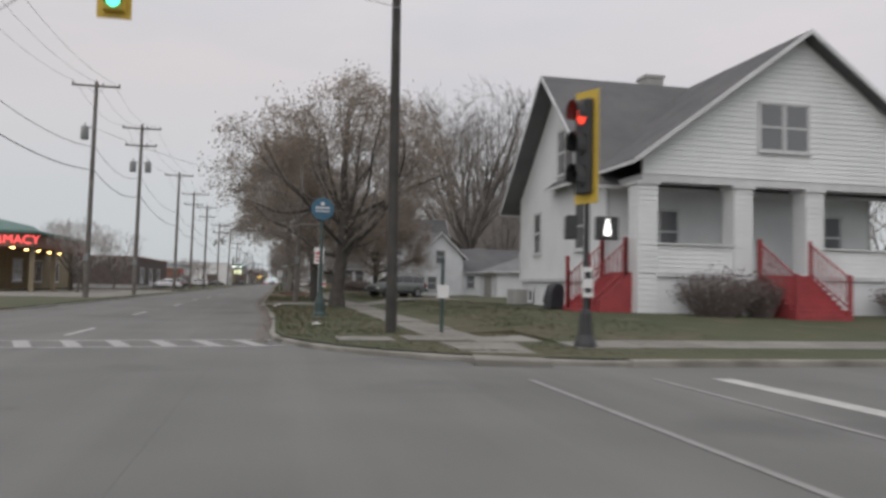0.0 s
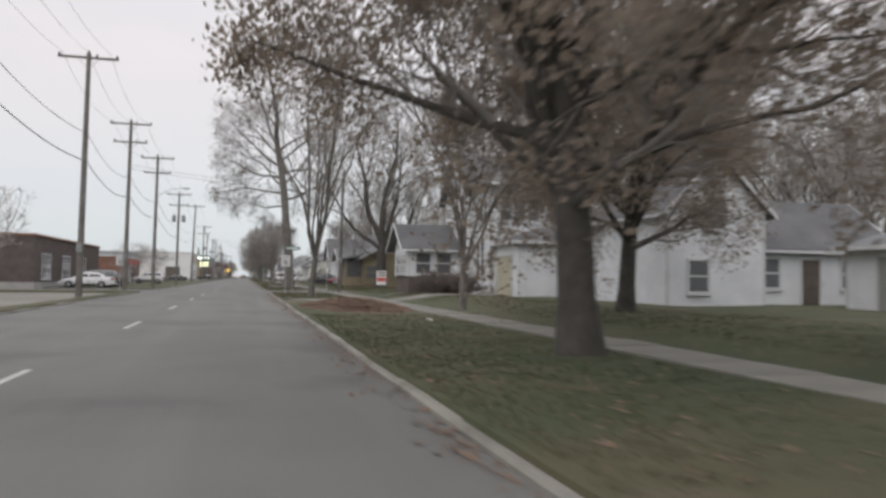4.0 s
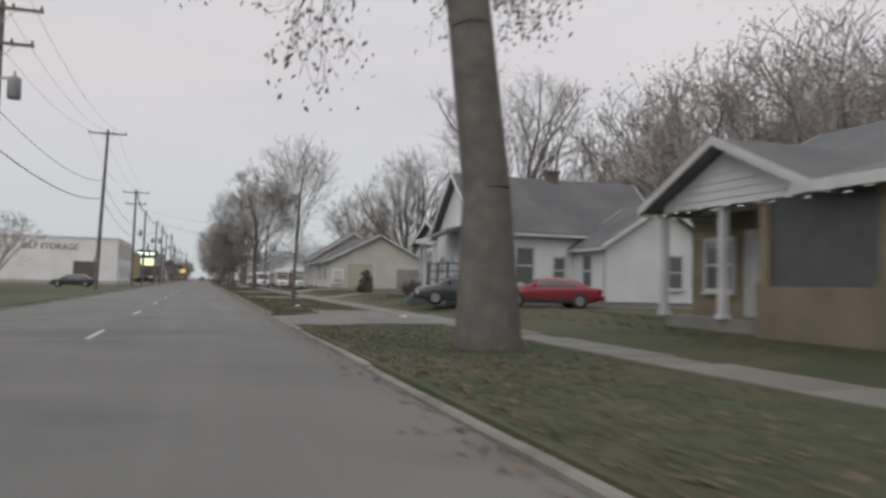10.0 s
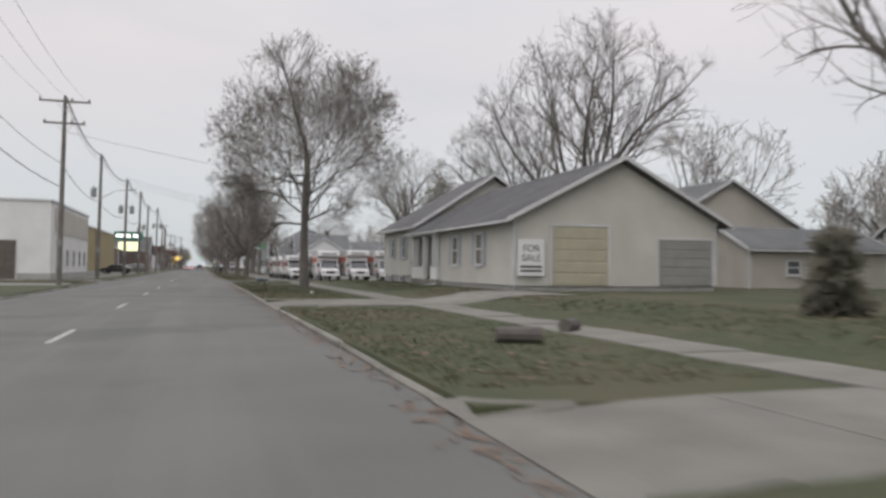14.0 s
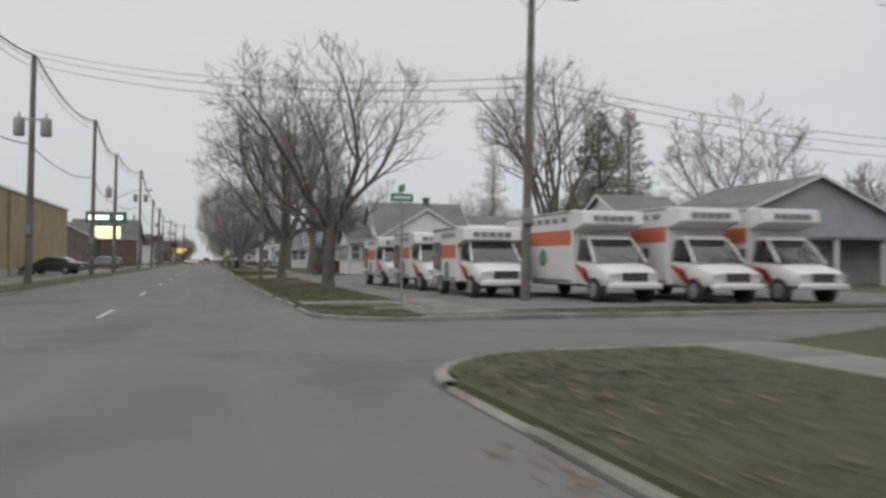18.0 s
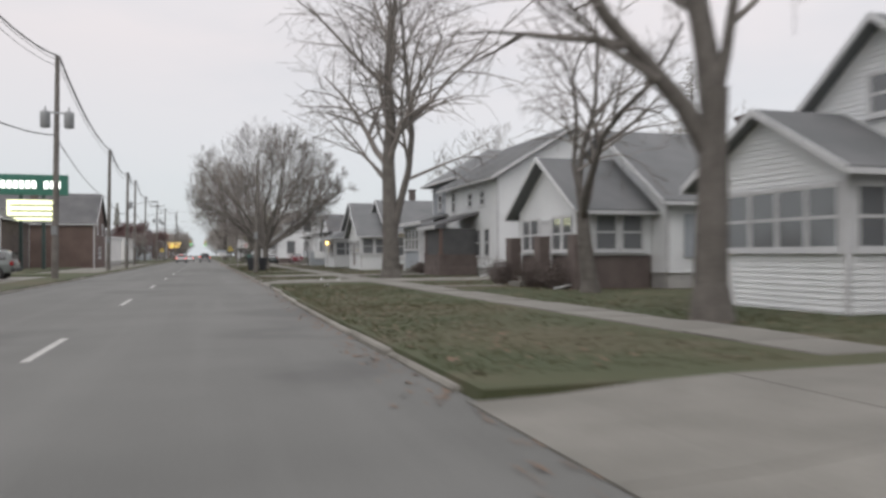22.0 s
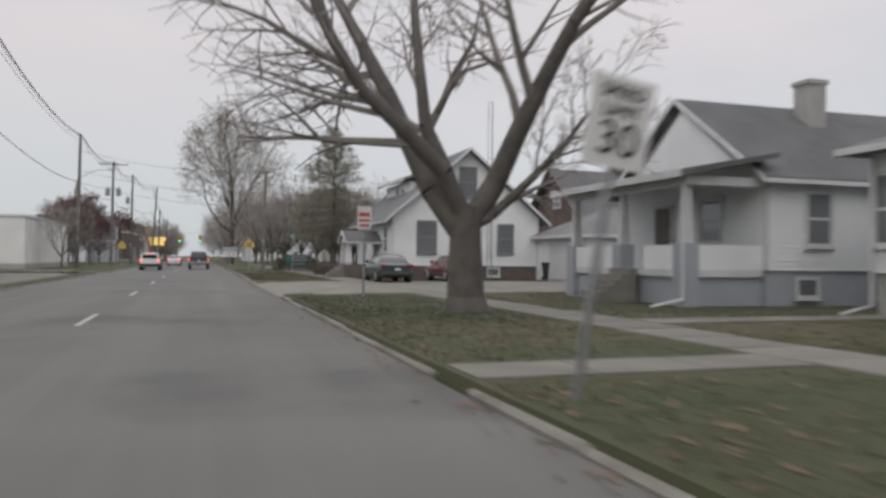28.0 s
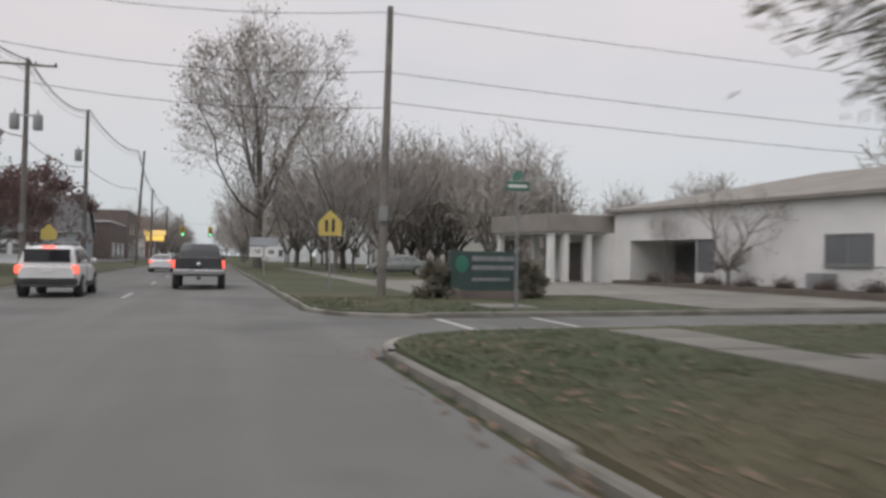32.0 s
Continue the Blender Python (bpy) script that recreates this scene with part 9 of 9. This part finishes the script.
def rental_truck(label, x, y, rz, length, height, width=2.2):
    """Box truck with an overhanging attic; nose along +y of its own."""
    t = thing("rental_truck", label, "box truck", (x, y, 0.145), rz, "rental trucks")
    w = width / 2
    yb = length - 2.1          # front of the cargo box
    part("cargo_box", boxes((-w, w, 0, yb, 0.5, height)), TRUCKW, t, bevel=0.04)
    bm = bmesh.new()
    prism(bm, [(-w, yb, height - 0.72), (-w, yb, height), (-w, yb + 0.75, height - 0.06), (-w, yb + 0.85, height - 0.5)], (2 * w, 0, 0))
    part("attic", bm, TRUCKW, t, bevel=0.03)
    z0 = height - 1.15
    for s in (-1, 1):
        part("stripe", boxes((min(s * w, s * (w + 0.006)), max(s * w, s * (w + 0.006)), yb * 0.40, yb - 0.04, z0, z0 + 0.50)), TRUCKO, t, "orange stripe")
        bm = bmesh.new()
        e = s * (w + 0.002)
        prism(bm, [(e, yb * 0.04, z0 + 0.62), (e, yb * 0.39, z0 + 0.62), (e, yb * 0.39, z0 - 0.52), (e, yb * 0.33, z0 - 0.58), (e, yb * 0.30, z0 - 0.44), (e, yb * 0.22, z0 - 0.50), (e, yb * 0.16, z0 - 0.38), (e, yb * 0.10, z0 - 0.46), (e, yb * 0.04, z0 - 0.36)], (s * 0.004, 0, 0))
        part("mural", bm, BLUEGREY, t, "dull blue printed panel")
        bm = bmesh.new()
        e = s * (w + 0.008)
        prism(bm, [(e, yb * 0.07, z0 + 0.1), (e, yb * 0.15, z0 + 0.32), (e, yb * 0.26, z0 + 0.2), (e, yb * 0.32, z0 - 0.1), (e, yb * 0.25, z0 - 0.3), (e, yb * 0.12, z0 - 0.22)], (s * 0.004, 0, 0))
        part("mural_patch", bm, MURAL, t, "faded red-brown printed patch")
        part("emblem", lathe(((0.30, 0), (0.30, 0.006), (0.02, 0.007)), 20), GREENPAINT, t, "round green printed patch").matrix_local = pose(s * w, yb * 0.62, z0 - 0.42, 0, 90 * s, 0)
        part("emblem_core", lathe(((0.17, 0), (0.17, 0.004), (0.02, 0.005)), 16), BANNER, t, "pale green printed patch").matrix_local = pose(s * (w + 0.007), yb * 0.62, z0 - 0.42, 0, 90 * s, 0)
        for z in (0.62, height - 0.06):
            part("edge_rail", boxes((min(s * w, s * (w + 0.02)), max(s * w, s * (w + 0.02)), 0.03, yb - 0.03, z - 0.04, z + 0.04)), GALV, t, "bright metal edge rail")
    for k in range(5):
        part("lettering_bar", boxes((-w - 0.007, w + 0.007, yb * 0.42 + k * yb * 0.11, yb * 0.42 + k * yb * 0.11 + yb * 0.075, height - 0.40, height - 0.22)), PRINT_G, t, "plain grey bar")
        fx = -w * 0.62 + k * w * 0.27
        part("lettering_bar", boxes((fx, fx + w * 0.2, yb + 0.80, yb + 0.862, height - 0.40, height - 0.22)), PRINT_G, t, "plain grey bar")
    part("rear_door", boxes((-w * 0.9, w * 0.9, -0.02, 0, 0.85, height - 0.15)), TRUCKW, t)
    # cab
    st = [(yb - 0.05, 0.95, 0.5, 1.30), (yb + 0.7, 0.97, 0.45, 1.30), (yb + 1.15, 0.96, 0.45, 1.22), (yb + 1.9, 0.92, 0.48, 1.02), (yb + 2.1, 0.80, 0.55, 0.92)]
    bm = bmesh.new()
    loft(bm, [hull_ring(*q) for q in eased(st, 18)])
    part("cab", soft_mesh("cab", bm, TRUCKW), None, t)
    bm = bmesh.new()
    loft(bm, [[(-0.93, yb, 1.28), (0.93, yb, 1.28), (0.90, yb + 1.25, 1.22), (-0.90, yb + 1.25, 1.22)], [(-0.80, yb, 2.0), (0.80, yb, 2.0), (0.76, yb + 0.55, 2.0), (-0.76, yb + 0.55, 2.0)]])
    part("cab_glass", bm, CARGLASS, t, "dark windscreen and side glass")
    bm = bmesh.new()
    loft(bm, [[(-0.83, yb, 1.98), (0.83, yb, 1.98), (0.79, yb + 0.58, 1.98), (-0.79, yb + 0.58, 1.98)], [(-0.75, yb, 2.1), (0.75, yb, 2.1), (0.70, yb + 0.45, 2.1), (-0.70, yb + 0.45, 2.1)]])
    part("cab_roof", bm, TRUCKW, t)
    for s in (-1, 1):
        part("pillar", tubes(((s * 0.92, yb + 1.22, 1.22), (s * 0.78, yb + 0.55, 2.0), 0.045, 0.04, 5)), TRUCKW, t)
        part("mirror", boxes((s * 1.1 - 0.1, s * 1.1 + 0.1, yb + 0.85, yb + 0.95, 1.35, 1.7)), BLACKM, t, bevel=0.02)
        part("headlamp", boxes((s * 0.68 - 0.16, s * 0.68 + 0.16, yb + 2.02, yb + 2.12, 0.76, 0.9)), HEADL, t)
        bm = bmesh.new()
        for k in range(5):
            prism(bm, [(s * 0.978, yb - 0.1 + 0.16 * k, 1.20 - 0.11 * k), (s * 0.978, yb + 0.75 + 0.05 * k, 1.02 - 0.09 * k), (s * 0.978, yb + 1.05, 0.62), (s * 0.978, yb + 0.62 + 0.05 * k, 0.94 - 0.09 * k), (s * 0.978, yb + 0.0 + 0.16 * k, 1.12 - 0.11 * k)], (s * 0.006, 0, 0))
        part("door_flash", bm, SIGNR, t, "red painted flash")
    part("grille", boxes((-0.46, 0.46, yb + 2.04, yb + 2.11, 0.64, 0.93)), UNDER, t, bevel=0.02)
    for k in range(3):
        part("grille_bar", boxes((-0.44, 0.44, yb + 2.11, yb + 2.125, 0.69 + k * 0.085, 0.715 + k * 0.085)), CHROME, t)
    part("front_bumper", boxes((-0.93, 0.93, yb + 2.02, yb + 2.2, 0.42, 0.6)), TRUCKW, t, bevel=0.04)
    part("wiper", tubes(((-0.5, yb + 1.22, 1.27), (0.0, yb + 1.0, 1.5), 0.01, 0.01, 4), ((0.1, yb + 1.22, 1.27), (0.55, yb + 1.0, 1.5), 0.01, 0.01, 4)), BLACKM, t)
    part("chassis", boxes((-0.5, 0.5, 0.1, yb + 1.8, 0.42, 0.75)), UNDER, t)
    put_wheels(t, (1.1,), 1.09, 0.37)
    put_wheels(t, (yb + 1.25,), 0.98, 0.37)
    return t


for x, y, ln, hh, lab in ((9.75, 259.8, 5.1, 2.5, "small white rental box truck with orange stripe"), (9.6, 265.9, 5.1, 2.5, "small white rental box truck with orange stripe"), (9.35, 271.9, 5.1, 2.45, "small white rental box truck with orange stripe"),
                          (12.6, 259.2, 8.0, 2.95, "long white rental box truck with orange stripe"), (15.4, 258.2, 8.2, 3.05, "long white rental box truck with orange stripe"), (18.2, 257.8, 8.2, 3.05, "long white rental box truck with orange stripe"), (13.2, 271.5, 8.0, 3.0, "long white rental box truck with orange stripe")):
    rental_truck(lab, x, y, 180, ln, hh)

# ---- fallen leaves, grass and clutter ----
def scatter_cards(name, label, category, n, place, size, material, seed, up=0.5):
    rng = np.random.default_rng(seed)
    verts, faces = [], []
    for _ in range(n):
        x, y, z = place(rng)
        a = rng.uniform(0, 6.283)
        s = size * (0.5 + rng.random())
        dx, dy = math.cos(a) * s, math.sin(a) * s
        k = len(verts)
        t = up * s * rng.uniform(-1, 1)
        verts += [(x - dx, y - dy, z), (x + dy * 0.6, y - dx * 0.6, z + abs(t) * 0.5), (x + dx, y + dy, z + abs(t)), (x - dy * 0.6, y + dx * 0.6, z + 0.01)]
        faces.append((k, k + 1, k + 2, k + 3))
    ob = new(name, raw(name, verts, faces, material))
    return tagged(ob, label, category, kind="stuff")


def verge_spot(rng):
    while True:
        y = rng.uniform(15, 430)
        x = KX + 0.25 + flare(y) + abs(rng.normal(0, 2.0))
        if x < 7.1 and not any(a - 0.3 < y < b + 0.3 for a, b in APRON) and on_verge(x - flare(y), y):
            return x, y, 0.13


scatter_cards("fallen_leaves", "scattered brown leaves on the verge", "leaves", 9000, verge_spot, 0.055, LITTER, 201)
scatter_cards("gutter_leaves", "brown leaves lying in the gutter", "leaves", 5000, lambda r: ((lambda y: (KX + flare(y) - abs(r.normal(0, 0.22)) - 0.02, y, 0.012))(r.choice((r.uniform(18, 110), r.uniform(126, 236), r.uniform(252, 430))))), 0.05, LITTER, 202)
scatter_cards("lawn_leaves", "scattered brown leaves on the lawns", "leaves", 9000, lambda r: ((lambda x, y: (x, y, ground_z(x, y) + 0.03))(r.uniform(8.8, 14), r.choice((r.uniform(20, 110), r.uniform(126, 200), r.uniform(296, 430))))), 0.05, LITTER, 203)


def pile_spot(rng):
    while True:
        u, v = rng.normal(0, 0.42), rng.normal(0, 0.42)
        if u * u + v * v < 1:
            break
    hgt = 0.42 * (1 - u * u - v * v) ** 1.5
    x, y = 5.3 + u * 2.5, 81.5 + v * 7.0
    return x, y, 0.10 + hgt * (0.86 + 0.10 * rng.random())


scatter_cards("leaf_pile", "long raked pile of dry brown leaves on the verge", "leaf pile", 44000, pile_spot, 0.05, LITTER, 204, 0.5)
bm = bmesh.new()
gx, gy = 14, 24
grid = [[bm.verts.new((5.3 - 2.5 + 5.0 * i / gx, 81.5 - 7 + 14.0 * j / gy, 0.09 + 0.36 * max(0, 1 - ((i / gx * 2 - 1) ** 2 + (j / gy * 2 - 1) ** 2)) ** 1.5)) for j in range(gy + 1)] for i in range(gx + 1)]
for i in range(gx):
    for j in range(gy):
        bm.faces.new((grid[i][j], grid[i + 1][j], grid[i + 1][j + 1], grid[i][j + 1]))
tagged(new("leaf_pile_core", mesh_of("leaf_pile_core", bm, LITTER)), "matted heart of the raked leaf pile", "leaf pile", kind="stuff")


def tufts(n, seed, lo, hi, name):
    rng = np.random.default_rng(seed)
    verts, faces = [], []
    while len(faces) < n * 3:
        y = rng.uniform(14, 442)
        x = lo + (flare(y) if lo < 5 else 0) + rng.random() ** 1.3 * (hi - lo)
        if (any(a - 0.1 < y < b + 0.1 for a, b in APRON) and x < 8.6) or not on_verge(x - (flare(y) if lo < 5 else 0), y) or (74 < y < 89 and lo < 5) or paved(x, y):
            continue
        g = ground_z(x, y)
        for _ in range(3):
            a = rng.uniform(0, 6.283)
            h = rng.uniform(0.02, 0.06)
            ox, oy = rng.normal(0, 0.05, 2)
            dx, dy = math.cos(a) * 0.013, math.sin(a) * 0.013
            k = len(verts)
            verts += [(x + ox - dx, y + oy - dy, g - 0.02), (x + ox + dx, y + oy + dy, g - 0.02), (x + ox + rng.normal(0, 0.06), y + oy + rng.normal(0, 0.06), g + h)]
            faces.append((k, k + 1, k + 2))
    ob = new(name, raw(name, verts, faces, BLADE))
    tagged(ob, "short patchy winter grass blades", "grass", kind="stuff")


tufts(60000, 205, KX + 0.24, 7.1, "verge_grass")
tufts(40000, 206, 8.65, 14.5, "lawn_grass")
for k, (x, y) in enumerate(((4.7, 23.8), (3.4, 41.2), (3.6, 44.0), (6.0, 70), (3.6, 168), (4.6, 318.6), (5.6, 327.0), (6.4, 326.4), (7.0, 150.0), (4.4, 160.5), (5.5, 213.2))):
    t = thing("litter_scrap", "crumpled pale paper scrap on the grass", "litter", (x, y, 0.14), k * 40)
    bm = bmesh.new()
    prism(bm, [(-0.14, -0.05, 0), (0.02, -0.09, 0.03), (0.15, 0.0, 0.01), (0.05, 0.08, 0.06), (-0.1, 0.06, 0.02)], (0, 0, 0.015))
    part("scrap", bm, SIGNW, t)
for x, y, w, d in ((5.5, 187.0, 0.8, 1.0), (7.5, 189.0, 0.7, 1.1)):
    t = thing("log", "sawn tree log lying on the grass", "log", (x, y, 0.12), x * 30)
    part("wood", tubes(((-w / 2, 0, 0.14), (w / 2, 0, 0.15), 0.15, 0.14, 10)), BARK, t)
    part("cut_end", lathe(((0.13, 0), (0.12, 0.01)), 10), BRICK_TAN, t).matrix_local = pose(-w / 2 - 0.005, 0, 0.14, 0, -90, 0)
for x, y in ((-1.2, 40.0), (1.6, 110.0), (0.2, 160.0), (-0.8, 226.0), (1.2, 330.0)):
    t = thing("manhole_cover", "dark iron manhole cover in the asphalt", "manhole cover", (x, y, 0.0))
    part("lid", lathe(((0.34, -0.05), (0.34, 0.004), (0.30, 0.007), (0.05, 0.005)), 20), BLACKM, t)
